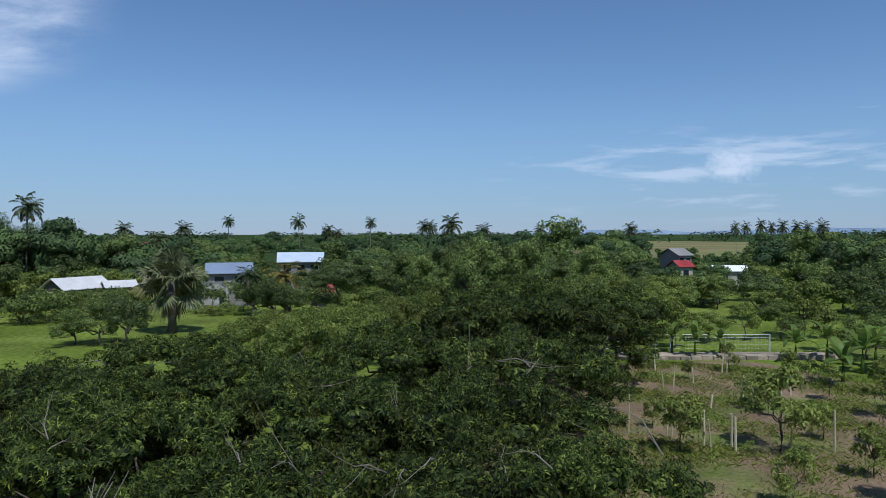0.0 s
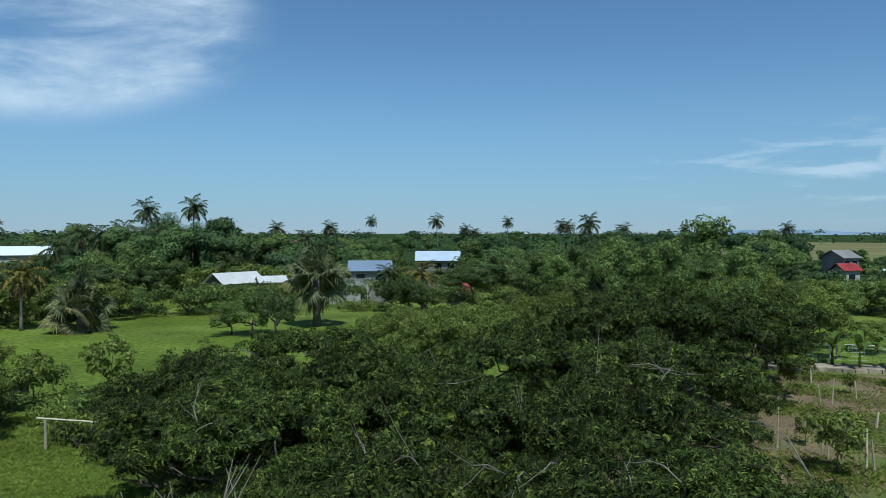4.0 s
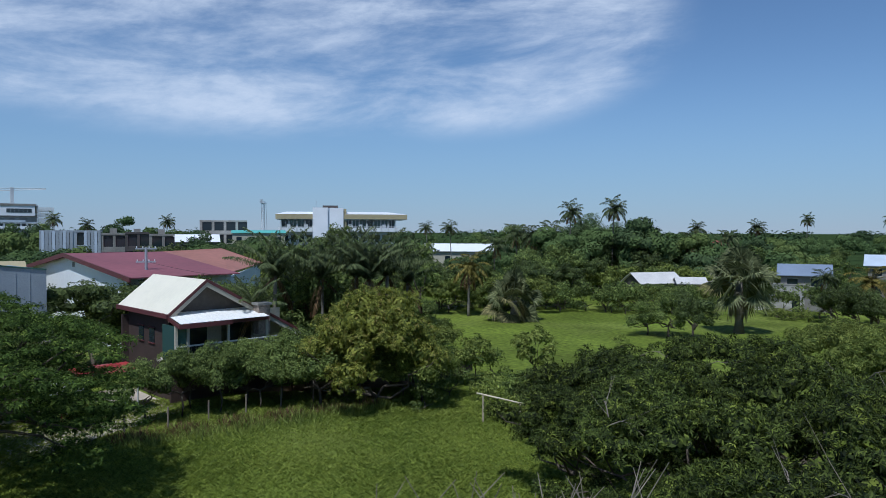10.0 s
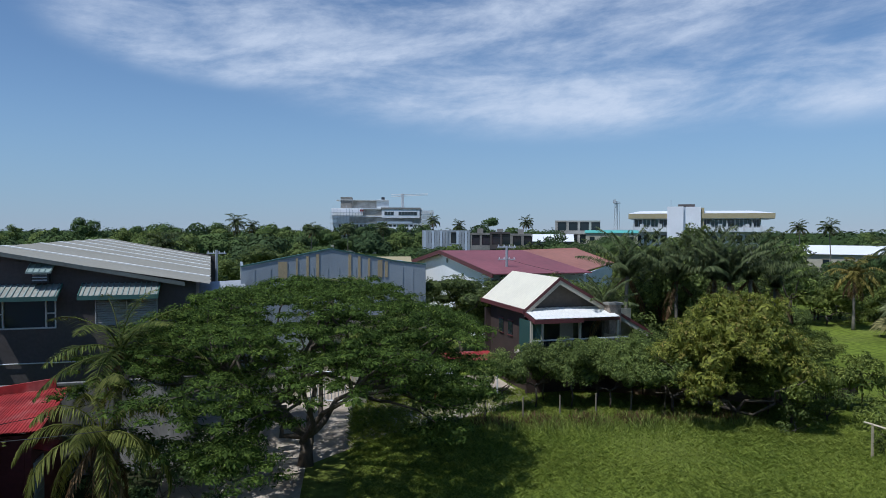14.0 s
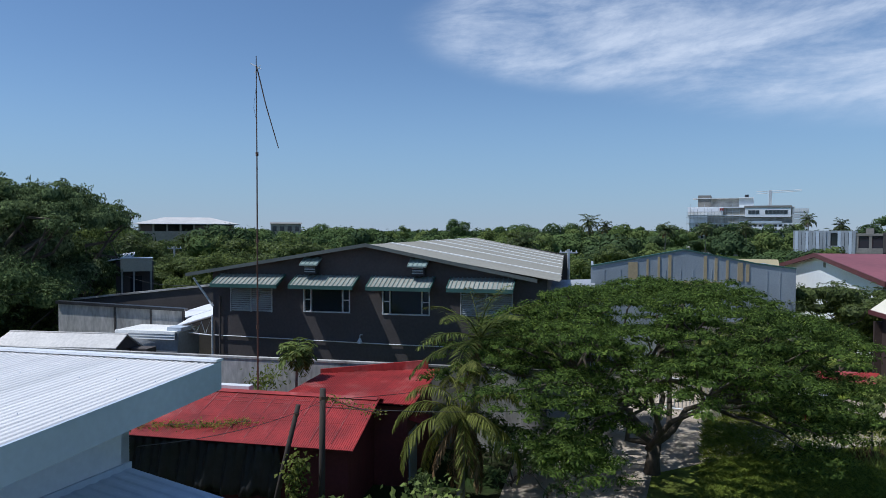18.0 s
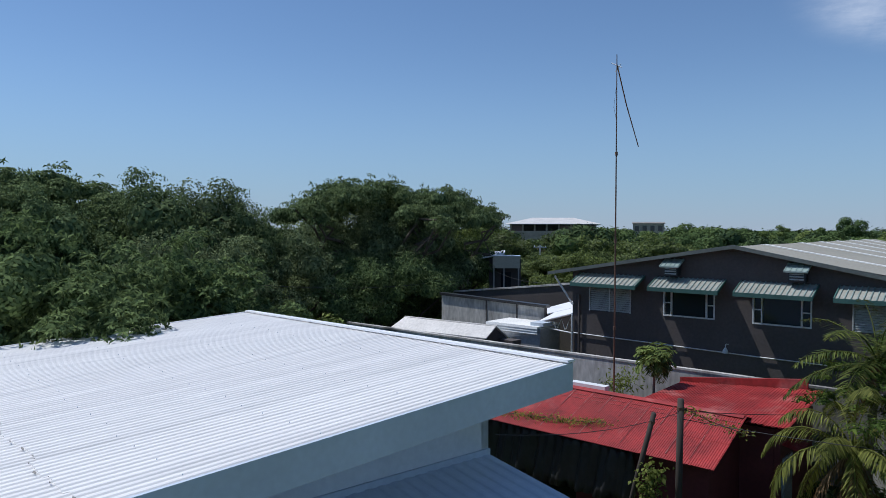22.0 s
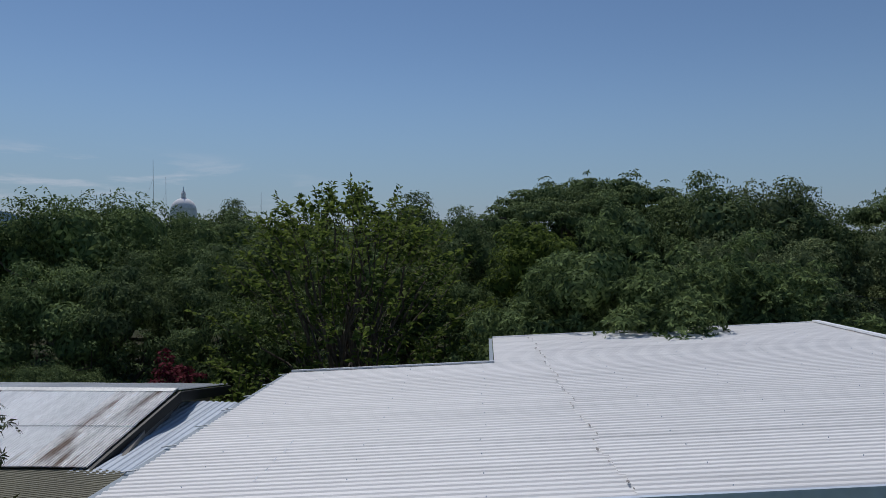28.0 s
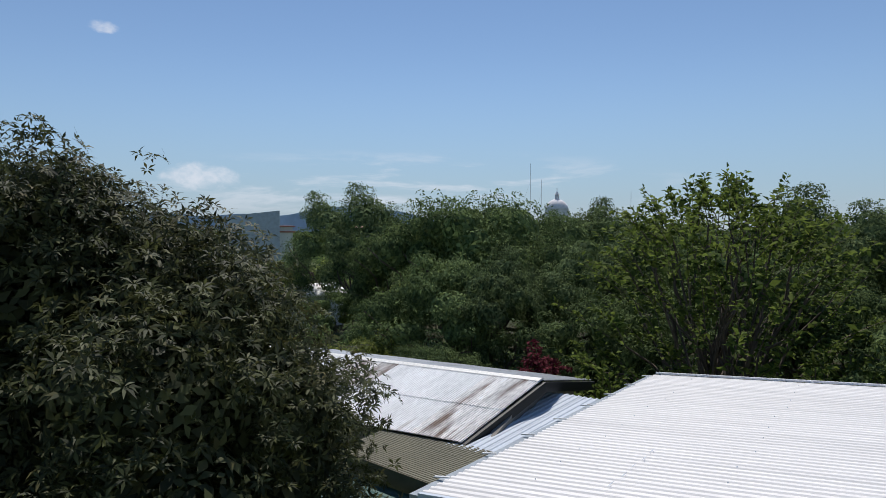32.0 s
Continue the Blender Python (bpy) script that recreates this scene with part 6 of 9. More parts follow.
# ---- hotel under construction, with its crane ----
def hotel():
    t = thing("unfinished_hotel", "large unfinished white concrete hotel with scaffolds and open floors", "building")
    t.matrix_world = pose(-293, 61, 0, 0, 0, 78.4)
    part("body", Geo().box((-21.0, 0.6, 0), (16.6, 18, 19.2)), M_CONCRETE, t)
    for z in (3.2, 6.4, 9.6, 12.8, 16.0, 19.2):
        part("floor_slab", Geo().box((-22.0, -0.6 if z < 15 else -0.2, z - 0.2), (17.0, 18.2, z + 0.25)), M_WHITEWALL if z > 10 else M_CONCRETE, t)
    for k in range(22):
        u = -21 + 37.6 * k / 21
        for z in (0.2, 3.45, 6.65, 9.85):
            part("pier", Geo().box((u - 0.3, -0.1, z), (u + 0.3, 0.6, z + 2.75)), M_WHITEWALL if z > 9 else M_CONCRETE, t)
            if k < 21 and z > 6:
                part("opening", Geo().box((u + 0.35, 0.5, z + 0.35), (u + 1.4, 0.58, z + 2.4)), M_DARKGLASS, t)
    part("white_front", Geo().box((-21.8, -1.0, 16.3), (-8.6, 0.5, 19.0)), M_WHITEROOF, t, "white finished wall")
    part("white_front", Geo().box((-21.4, -0.8, 13.1), (-14.5, 0.5, 15.8)), M_WHITEWALL, t)
    part("white_front", Geo().box((-0.6, -1.4, 15.4), (15.6, 0.5, 19.0)), M_WHITEROOF, t)
    part("white_front", Geo().box((-2.5, -1.8, 10.4), (15.8, 0.4, 11.6)), M_WHITEROOF, t)
    part("white_front", Geo().box((-2.5, -1.6, 12.9), (12.5, 0.4, 13.8)), M_FASCIA, t)
    part("canted_column", Geo().prism([(-21.6, -1.2, 15.2), (-19.8, -1.2, 15.2), (-18.2, -1.2, 9.0), (-19.6, -1.2, 9.0)], (0, 1.0, 0)), M_WHITEROOF, t)
    part("roof_edge", Geo().box((-0.9, -1.6, 19.0), (16.0, 0.6, 19.8)), M_GREYBLOCK, t, "grey roof edge")
    for a_, b_ in ((0.6, 4.6), (6.6, 14.6)):
        w = part("window", Geo().box((a_, -1.48, 16.5), (b_, -1.38, 18.0)), M_DARKGLASS, t)
        for k in range(int((b_ - a_) / 1.3)):
            part("mullion", Geo().box((a_ + 1.3 * (k + 1) - 0.04, -1.52, 16.5), (a_ + 1.3 * (k + 1) + 0.04, -1.48, 18.0)), M_GALV, w)
    part("upper_block", Geo().box((-18.2, 3, 19.4), (-13.4, 14, 24.3)), M_GREYBLOCK, t, "bare grey upper block")
    part("upper_block", Geo().box((-13.4, 4, 19.4), (-2.8, 14, 22.9)), M_CONCRETE, t)
    part("upper_block", Geo().box((-2.8, 3.4, 19.4), (2.6, 13, 23.3)), M_WHITEWALL, t)
    part("upper_roof", Geo().box((-20.3, 2.6, 22.9), (2.0, 14.4, 23.15)), M_WHITEWALL, t)
    part("red_panel", Geo().box((-9.8, -1.2, 18.0), (-8.4, -1.0, 18.9)), M_REDROOF, t)
    part("water_tank", Geo().tube([(0, 5, 23.3), (0, 5, 24.4)], [0.8, 0.7], 10), M_TARP, t)
    for k in range(8):
        u = 16.2 + 0.75 * k
        part("scaffold_pole", Geo().tube([(u, -1.5, 0), (u, -1.5, 18.6 - 0.35 * (k % 3))], 0.08, 5), M_STEELWHITE, t)
    for k in range(9):
        part("scaffold_net", Geo().box((16.4, -1.2, 1.0 + 2.0 * k), (21.8 - 0.3 * (k % 2), 5, 2.6 + 2.0 * k)), M_WHITEWALL, t)
    for k in range(16):
        u = -22.0 + 1.3 * k
        part("scaffold_pole", Geo().tube([(u, -2.0, 0), (u, -2.0, 17.5 + (k * 7) % 4)], 0.07, 5), M_GALV, t)
    for z in (8, 10.5, 13, 15.2, 17.4):
        part("scaffold_deck", Geo().box((-22.4, -2.2, z), (-2.4, -1.4, z + 0.12)), M_GALV, t)
    c = thing("tower_crane", "pale tower crane over the unfinished hotel", "crane", (-288.5, 70.5, 0))
    c.matrix_world = pose(-289.5, 69, 0, 0, 0, 78.4)
    part("mast", Geo().box((-0.6, 6, 0), (0.6, 7.2, 26.0)), M_STEELWHITE, c)
    for k in range(10):
        part("brace", Geo().tube([(-0.6, 5.9, 18 + 0.8 * k), (0.6, 5.9, 18.8 + 0.8 * k)], 0.06, 4), M_GALV, c)
    for dz in (0, 0.9):
        part("jib", Geo().tube([(-5, 6.5, 24.6 + dz), (11, 6.5, 25.6 + dz * 0.5)], 0.13, 5), M_STEELWHITE, c)
    for k in range(14):
        x = -4 + k * 1.05
        part("lattice", Geo().tube([(x, 6.5, 24.7 + 0.06 * k), (x + 0.5, 6.5, 25.5 + 0.04 * k), (x + 1.0, 6.5, 24.75 + 0.06 * k)], 0.05, 4), M_STEELWHITE, c)
    return t


hotel()


def town_row():
    """A row of unfinished houses; the first and widest is wrapped in ribbed metal sheets."""
    p, q = Vector((-135.6, 36.6, 0)), Vector((-127.6, 57.2, 0))
    at = 0.0
    for k, (w, fh, mat, bays) in enumerate(((9.6, 3.22, M_GALV, 2), (4.0, 3.05, M_GREYBLOCK, 2), (4.0, 3.12, M_DARKWALL, 2), (4.4, 3.0, M_GREYBLOCK, 2))):
        c = p + (q - p).normalized() * (at + w / 2)
        at += w + 0.05
        t = storey_block("townhouse", "unfinished grey block townhouse with a flat roof" if k else "long townhouse front wrapped in grey ribbed metal sheets", "house", (c.x, c.y), 0, w, 9, 3, fh, 0.2, mat, bays)
        t.matrix_world = pose(c.x, c.y, 0, 0, 0, 68.8)
        if k == 0:
            for j in range(17):
                u = -w / 2 + 0.3 + j * 0.555
                if 8 < j < 12:
                    continue
                part("metal_sheet", Geo().box((u, -0.16, 3.2), (u + 0.48, -0.08, 9.9)), M_GALV if j % 3 else M_FASCIA, t)
        else:
            part("roof_tank", Geo().box((-0.6, 3, 3 * fh + 0.4), (0.6, 4.4, 3 * fh + 1.0 + 0.3 * (k % 2))), M_GREYBLOCK, t)


town_row()


def flat_house(name, label, x, y, turn, w, d, h, roof_mat, wall_mat, rise=1.0, over=0.5, windows=3, storeys=1, cat="house", hip=False):
    """A plain house: walls, windows with frames, a gabled or hipped roof in sheets (front faces -y before turning)."""
    t = thing(name, label, cat, (x, y, 0), turn=turn)
    part("body", Geo().box((-w / 2, -d / 2, -0.1), (w / 2, d / 2, h)), wall_mat, t)
    o = over
    i = d * 0.5 if hip else 0
    r0, r1 = (-w / 2 - o + i, 0, h + rise), (w / 2 + o - i, 0, h + rise)
    e = [(-w / 2 - o, -d / 2 - o, h - 0.05), (w / 2 + o, -d / 2 - o, h - 0.05), (w / 2 + o, d / 2 + o, h - 0.05), (-w / 2 - o, d / 2 + o, h - 0.05)]
    n = 6
    lp = lambda p, q, s: tuple(p[k] + (q[k] - p[k]) * s for k in range(3))
    for k in range(n):
        a, b = k / n, (k + 1) / n
        part("roof_sheet", Geo().slab([lp(r0, r1, a), lp(e[0], e[1], a), lp(e[0], e[1], b), lp(r0, r1, b)], 0.07), roof_mat, t)
        part("roof_sheet", Geo().slab([lp(r0, r1, b), lp(e[3], e[2], b), lp(e[3], e[2], a), lp(r0, r1, a)], 0.07), roof_mat, t)
    if hip:
        part("roof_sheet", Geo().slab([r0, e[3], e[0]], 0.07), roof_mat, t)
        part("roof_sheet", Geo().slab([r1, e[1], e[2]], 0.07), roof_mat, t)
    else:
        for sx in (-w / 2, w / 2 - 0.15):
            part("gable", Geo().prism([(sx, -d / 2, h), (sx, d / 2, h), (sx, 0, h + rise - 0.1)], (0.15, 0, 0)), wall_mat, t)
    fh = h / storeys
    for s in range(storeys):
        for k in range(windows):
            cx = -w / 2 + w * (k + 0.5) / windows
            ww = min(0.6, w / windows * 0.3)
            wd = part("window", Geo().box((cx - ww, -d / 2 - 0.03, s * fh + fh * 0.4), (cx + ww, -d / 2 + 0.02, s * fh + fh * 0.8)), M_DARKGLASS, t)
            part("window_frame", Geo().box((cx - ww - 0.08, -d / 2 - 0.06, s * fh + fh * 0.4 - 0.08), (cx + ww + 0.08, -d / 2 - 0.005, s * fh + fh * 0.4)), M_BEIGE, wd)
            part("window_frame", Geo().box((cx - ww - 0.08, -d / 2 - 0.06, s * fh + fh * 0.8), (cx + ww + 0.08, -d / 2 - 0.005, s * fh + fh * 0.8 + 0.08)), M_BEIGE, wd)
    return t


# ---- village houses beyond the meadow ----
flat_house("village_house", "two-storey unpainted block house with a blue-grey steel roof", -30.0, 97.5, 17, 5.4, 5.4, 4.6, M_BLUEROOF, M_GREYBLOCK, 1.3, 0.5, 2, 2)
yard = thing("block_annex", "pale unpainted concrete block annex beside the blue-roofed house", "annex", (-31.4, 93.4, 0), turn=18)
part("wall", Geo().box((-3.1, 0, -0.1), (2.6, 2.2, 3.3)), M_CONCRETE, yard)
part("coping", Geo().box((-3.2, -0.06, 3.3), (2.7, 2.26, 3.42)), M_GREYBLOCK, yard)
part("doorway", Geo().box((1.2, -0.03, 0), (2.1, 0.02, 2.0)), M_DARKGLASS, yard)
flat_house("village_house", "grey house with a long pale steel roof among trees", -24.8, 121, 12, 6.8, 6.5, 5.2, M_FASCIA, M_GREYBLOCK, 1.5, 0.6, 3, 2)
flat_house("village_house", "low grey house with a white steel roof behind bushes", -50.4, 95.5, 64, 7.0, 4.4, 2.6, M_PALESHED, M_GABLE, 1.45, 0.4, 2)
flat_house("village_house", "low shed with a pale sheet roof", -45.3, 97, 36, 3.6, 3.4, 2.7, M_PALESHED, M_GABLE, 0.8, 0.4, 1, cat="shed")
flat_house("village_house", "unfinished grey block house with a grey roof", 45.9, 137, 30, 3.6, 4.6, 5.6, M_GREYBLOCK, M_GREYBLOCK, 1.3, 0.4, 2, 2)
flat_house("village_house", "small house with a bright red roof", 45.2, 132, 20, 3.0, 3, 3.6, M_REDROOF, M_BEIGE, 1.1, 0.4, 1)
flat_house("village_house", "low pale house with a white sheet roof", 53.1, 128.8, -8, 5.6, 5, 3.0, M_WHITEROOF, M_BEIGE, 0.9, 0.4, 2)
flat_house("village_house", "far house with a red hipped roof", -60, 140, 22, 6, 6, 6.0, M_REDROOF, M_BEIGE, 2.3, 0.4, 1, hip=True)
flat_house("village_house", "far house with a white roof", -88, 160, 28, 8, 6, 7.2, M_WHITEROOF, M_BEIGE, 1.4, 0.4, 2)
flat_house("village_house", "small hut with a red sheet roof behind a fence", -15.8, 90.5, 30, 2.2, 2.4, 2.4, M_REDROOF, M_GREYBLOCK, 0.9, 0.3, 1, cat="hut")
flat_house("village_house", "small hut with a red sheet roof behind a fence", -11.8, 91, 8, 1.8, 2.4, 2.5, M_REDROOF, M_GREYBLOCK, 0.9, 0.3, 1, cat="hut")
flat_house("warehouse", "long low building with pale blue-white roofing", -112, 118, 40, 16, 10, 5.6, M_WHITEROOF, M_BEIGE, 1.6, 0.5, 4, cat="building")
flat_house("village_house", "far building with a white flat roof and open floors", -153, 72.5, 65, 11, 8, 7.6, M_WHITEROOF, M_GREYBLOCK, 1.6, 0.6, 4, 2, cat="building")
flat_house("village_house", "far building with a turquoise roof", -150, 88, 60, 12, 8, 9.6, M_TURQ, M_BEIGE, 0.6, 0.3, 4, 2, cat="building")
storey_block("concrete_frame", "unfinished grey concrete frame building", "building", (-156, 82), 0, 11, 8, 4, 3.05, 0.2, M_CONCRETE, 4).matrix_world = pose(-156, 82, 0, 0, 0, 62)
flat_house("village_house", "small house with an ochre roof among trees", -78, 17, 80, 5, 6, 5.8, M_GOLD, M_BEIGE, 1.2, 0.4, 2)
flat_house("village_house", "small house with a yellow-green roof among trees", -76, 11, 80, 6, 6, 5.6, M_OLIVE, M_BEIGE, 1.0, 0.4, 2)
# beyond the warehouse
def school_building():
    t = thing("school_building", "long beige building with an open gallery and white hipped roof", "building", (-127, -79, 0), turn=122)
    part("body", Geo().box((-8.6, -6, -0.1), (8.8, 6, 8.6)), M_SCHOOL, t)
    part("parapet", Geo().box((-8.65, -6.1, 8.6), (8.85, -5.85, 9.5)), M_SCHOOL, t, "beige gallery parapet")
    part("gallery_wall", Geo().box((-8.5, -3.2, 8.6), (8.7, 5.9, 10.95)), M_GABLE, t, "brown rear wall of the gallery")
    for k in range(8):
        x = -8.6 + 2.44 * k
        part("column", Geo().box((x, -6.05, 9.5), (x + 0.34, -5.7, 10.95)), M_SCHOOL, t)
    for k in (0, 4, 5, 6):
        x = -8.26 + 2.44 * k
        part("infill_panel", Geo().box((x, -5.95, 9.5), (x + 2.1, -5.85, 10.6)), M_BROWNPANEL, t, "brown gallery panel")
    e = [(-9.6, -7, 10.95), (9.8, -7, 10.95), (9.8, 7, 10.95), (-9.6, 7, 10.95)]
    r0, r1 = (-4.2, 0, 12.3), (4.4, 0, 12.3)
    for q in ([r0, e[0], e[1], r1], [r1, e[2], e[3], r0], [r0, e[3], e[0]], [r1, e[1], e[2]]):
        part("roof_slope", Geo().slab(q, 0.09), M_PALESHED, t, "white sheet roof slope")
    part("wing", Geo().box((-10.4, -5.6, -0.1), (-8.62, 2, 9.7)), M_SCHOOL, t)
    part("wing_roof", Geo().slab([(-10.9, -6.2, 9.75), (-8.7, -6.2, 10.35), (-8.7, 2.4, 10.35), (-10.9, 2.4, 9.75)], 0.08), M_PALESHED, t)
    for k in range(7):
        x = -8.0 + 2.44 * k
        w = part("window", Geo().box((x, -6.04, 6.2), (x + 1.2, -5.98, 7.6)), M_DARKGLASS, t)
        part("window_frame", Geo().box((x - 0.08, -6.08, 6.1), (x + 1.28, -5.99, 6.2)), M_BEIGE, w)
        part("window_frame", Geo().box((x - 0.08, -6.08, 7.6), (x + 1.28, -5.99, 7.7)), M_BEIGE, w)
    return t


school_building()
flat_house("far_building", "far beige flat-roofed building", -202, -92, 115, 9, 10, 11.7, M_GREYBLOCK, M_SCHOOL, 0.4, 0.3, 4, 3, cat="building")
porch = thing("village_house", "small house with a beige balcony band on thin posts, body darkened as an opening", "house", (-51.6, -36.2, 0), turn=125)
# Body coloured dark for the unlit opening under the band.
part("body", Geo().box((-1.6, 0.5, -0.1), (1.3, 4.2, 7.2)), M_DARKWALL, porch)
part("balcony_band", Geo().box((-1.2, -0.9, 6.45), (1.2, 0.5, 7.5)), M_BEIGE, porch, "plain beige balcony band")
part("coping", Geo().box((-1.25, -0.95, 7.5), (1.25, 0.55, 7.57)), M_FASCIA, porch)
for px in (-1.1, -0.2, 1.1):
    part("post", Geo().box((px - 0.06, -0.85, -0.1), (px + 0.06, -0.73, 6.45)), M_CONCRETE, porch)
part("roof_sheet", Geo().slab([(-2.3, 0.6, 7.3), (-0.2, 0.6, 7.6), (-0.2, 4.4, 7.9), (-2.3, 4.4, 7.6)], 0.07), M_WHITEROOF, porch)
part("door", Geo().box((-0.5, 0.46, 3.9), (0.4, 0.5, 6.0)), M_DARKGLASS, porch)
flat_house("village_house", "low house with orange-red roof", -100, -68, 120, 7, 6, 5.4, M_BROWNRED, M_BEIGE, 1.3, 0.4, 2)


# ---- sheds left of the warehouse ----
def side_sheds():
    w = tagged(thing("yard_wall", "stained grey concrete yard wall with dark cap", "wall"), kind="structure")
    ys = [-32.0, -27.9, -25.4, -23.2]
    for k in range(3):
        z0, z1 = 5.2 - 0.08 * k, 5.2 - 0.08 * (k + 1)
        part("wall_panel", Geo().prism([(-38, ys[k], 0), (-38, ys[k + 1] - 0.12, 0), (-38, ys[k + 1] - 0.12, z1), (-38, ys[k], z0)], (-0.2, 0, 0)), M_WALLDIRTY, w)
        part("pilaster", Geo().box((-38.1, ys[k + 1] - 0.12, 0), (-37.97, ys[k + 1], z1)), M_DARKWALL, w)
    part("cap", Geo().prism([(-37.85, -32.1, 5.22), (-37.85, -23.1, 4.97), (-37.85, -23.1, 5.14), (-37.85, -32.1, 5.4)], (-0.45, 0, 0)), M_TARP, w, "dark wall cap")
    part("wall_panel", Geo().prism([(-43, -36.0, 0), (-43, -24.0, 0), (-43, -24.0, 6.1), (-43, -36.0, 4.75)], (-0.2, 0, 0)), M_DARKWALL, w, "dark rear wall with a sloping top")
    part("cap", Geo().prism([(-42.9, -36.0, 4.77), (-42.9, -24.0, 6.12), (-42.9, -24.0, 6.24), (-42.9, -36.0, 4.9)], (-0.4, 0, 0)), M_WALLDIRTY, w)
    part("wall_panel", Geo().prism([(-38.1, -32.1, 0), (-43, -35.9, 0), (-43, -35.9, 4.8), (-38.1, -32.1, 5.2)], (0, 0.2, 0)), M_WALLDIRTY, w)
    s = thing("low_shed", "low shed with a pale gabled sheet roof and dark end", "shed")
    part("roof_sheet", Geo().slab([(-32.3, -31.5, 3.5), (-32.3, -23.6, 3.66), (-33.4, -23.7, 4.24), (-33.4, -31.2, 4.16)], 0.06), M_PALESHED, s, "pale cream roof slope")
    part("roof_sheet", Geo().slab([(-33.4, -31.2, 4.16), (-33.4, -23.7, 4.24), (-34.7, -23.7, 3.42), (-34.7, -31.2, 3.36)], 0.06), M_PALESHED, s)
    part("ridge_cap", Geo().tube([(-33.4, -31.2, 4.16), (-33.4, -23.65, 4.24)], 0.05, 6), M_PALESHED, s)
    part("gable_end", Geo().prism([(-32.42, -23.8, 3.5), (-33.4, -23.8, 4.16), (-34.6, -23.8, 3.4)], (0, -0.1, 0)), M_DARKWALL, s, "dark gable end")
    part("wall", Geo().box((-34.5, -31.0, 0), (-32.5, -23.85, 3.45)), M_DARKWALL, s)
    part("wall_ledge", Geo().box((-34.5, -23.75, 0), (-33.7, -22.7, 3.42)), M_DARKWALL, s)
    k = thing("ribbed_shed", "small shed clad in ribbed galvanised sheets", "shed")
    part("roof", Geo().box((-37.4, -25.6, 4.12), (-34.9, -21.8, 4.2)), M_WHITESTRIP, k)
    for j in range(3):
        part("fascia_board", Geo().prism([(-34.9, -25.6, 3.76 + 0.15 * j), (-34.84, -25.6, 3.76 + 0.15 * j), (-34.9, -25.6, 3.91 + 0.15 * j)], (0, 3.8, 0)), M_STEELWHITE, k, "white lapped board")
    for j in range(3):
        part("wall_sheet", corrugated((-35.0, -24.6, 2.94 + 0.26 * j), (0, 2.9, 0), (0, 0, 0.26), 0.09, 0.03), M_GALV, k)
    part("wall", Geo().box((-37.2, -24.6, 0), (-35.05, -21.7, 4.11)), M_GALV, k)
    part("roof_cap", Geo().box((-36.2, -22.5, 4.2), (-35.2, -21.6, 4.4)), M_FASCIA, k)
    tr = thing("roof_truss", "white steel truss carrying a pale sheet roof beside the warehouse", "canopy")
    part("roof_sheet", Geo().slab([(-36.2, -22.7, 4.3), (-36.2, -20.2, 5.05), (-38.2, -20.2, 5.45), (-38.2, -22.7, 4.7)], 0.05), M_WHITEROOF, tr)
    part("roof_sheet", Geo().slab([(-38.3, -25.0, 4.03), (-38.3, -20.2, 5.47), (-41.2, -20.2, 6.05), (-41.2, -25.0, 4.61)], 0.05), M_WHITEROOF, tr)
    part("top_chord", Geo().tube([(-36.1, -22.75, 4.18), (-36.1, -20.15, 4.96)], 0.06, 5), M_DARKWALL, tr)
    part("bottom_chord", Geo().tube([(-36.1, -22.7, 4.08), (-36.1, -20.15, 3.88)], 0.045, 5), M_STEELWHITE, tr)
    for j in range(4):
        y = -22.4 + j * 0.6
        part("web", Geo().tube([(-36.1, y, 4.05), (-36.1, y + 0.3, 4.3 + 0.17 * j), (-36.1, y + 0.55, 3.98)], 0.025, 4), M_STEELWHITE, tr)
    part("post", Geo().tube([(-36.1, -22.6, -0.1), (-36.1, -22.6, 4.1)], 0.06, 6), M_STEELWHITE, tr)


side_sheds()


# ---- mast, posts, poles ----
def antenna_mast():
    t = thing("antenna_mast", "tall thin rusty antenna mast with wire arms and stays", "antenna mast", (-26.9, -12.74, 0))
    h = 17.1
    part("pole", Geo().tube([(0, 0, -0.1), (0.02, 0.02, 8), (0.05, 0.03, 13), (0.1, 0.04, h)], [0.042, 0.034, 0.026, 0.018], 6), M_RUSTSTEEL, t)
    part("antenna_arm", Geo().tube([(0.08, 0.04, 16.7), (0.02, 0.45, 15.0), (-0.05, 0.95, 13.3)], [0.03, 0.025, 0.02], 5), M_RUSTSTEEL, t)
    part("cross_arm", Geo().tube([(0.08, -0.22, 16.8), (0.08, 0.25, 16.55)], 0.018, 5), M_STEELWHITE, t)
    part("cross_arm", Geo().tube([(0.08, -0.05, 16.4), (0.08, 0.22, 16.7)], 0.014, 5), M_STEELWHITE, t)
    part("stay_wire", Geo().tube([(0.05, 0.0, 15.8), (0.02, -0.12, 15.0), (0.05, 0.03, 14.4)], 0.008, 4), M_RUSTSTEEL, t)
    for k in range(3):
        part("joint_band", Geo().tube([(0.02, 0.02, 5.8 + 3.6 * k), (0.02, 0.02, 5.95 + 3.6 * k)], 0.06, 6), M_RUSTSTEEL, t)
    return t


antenna_mast()


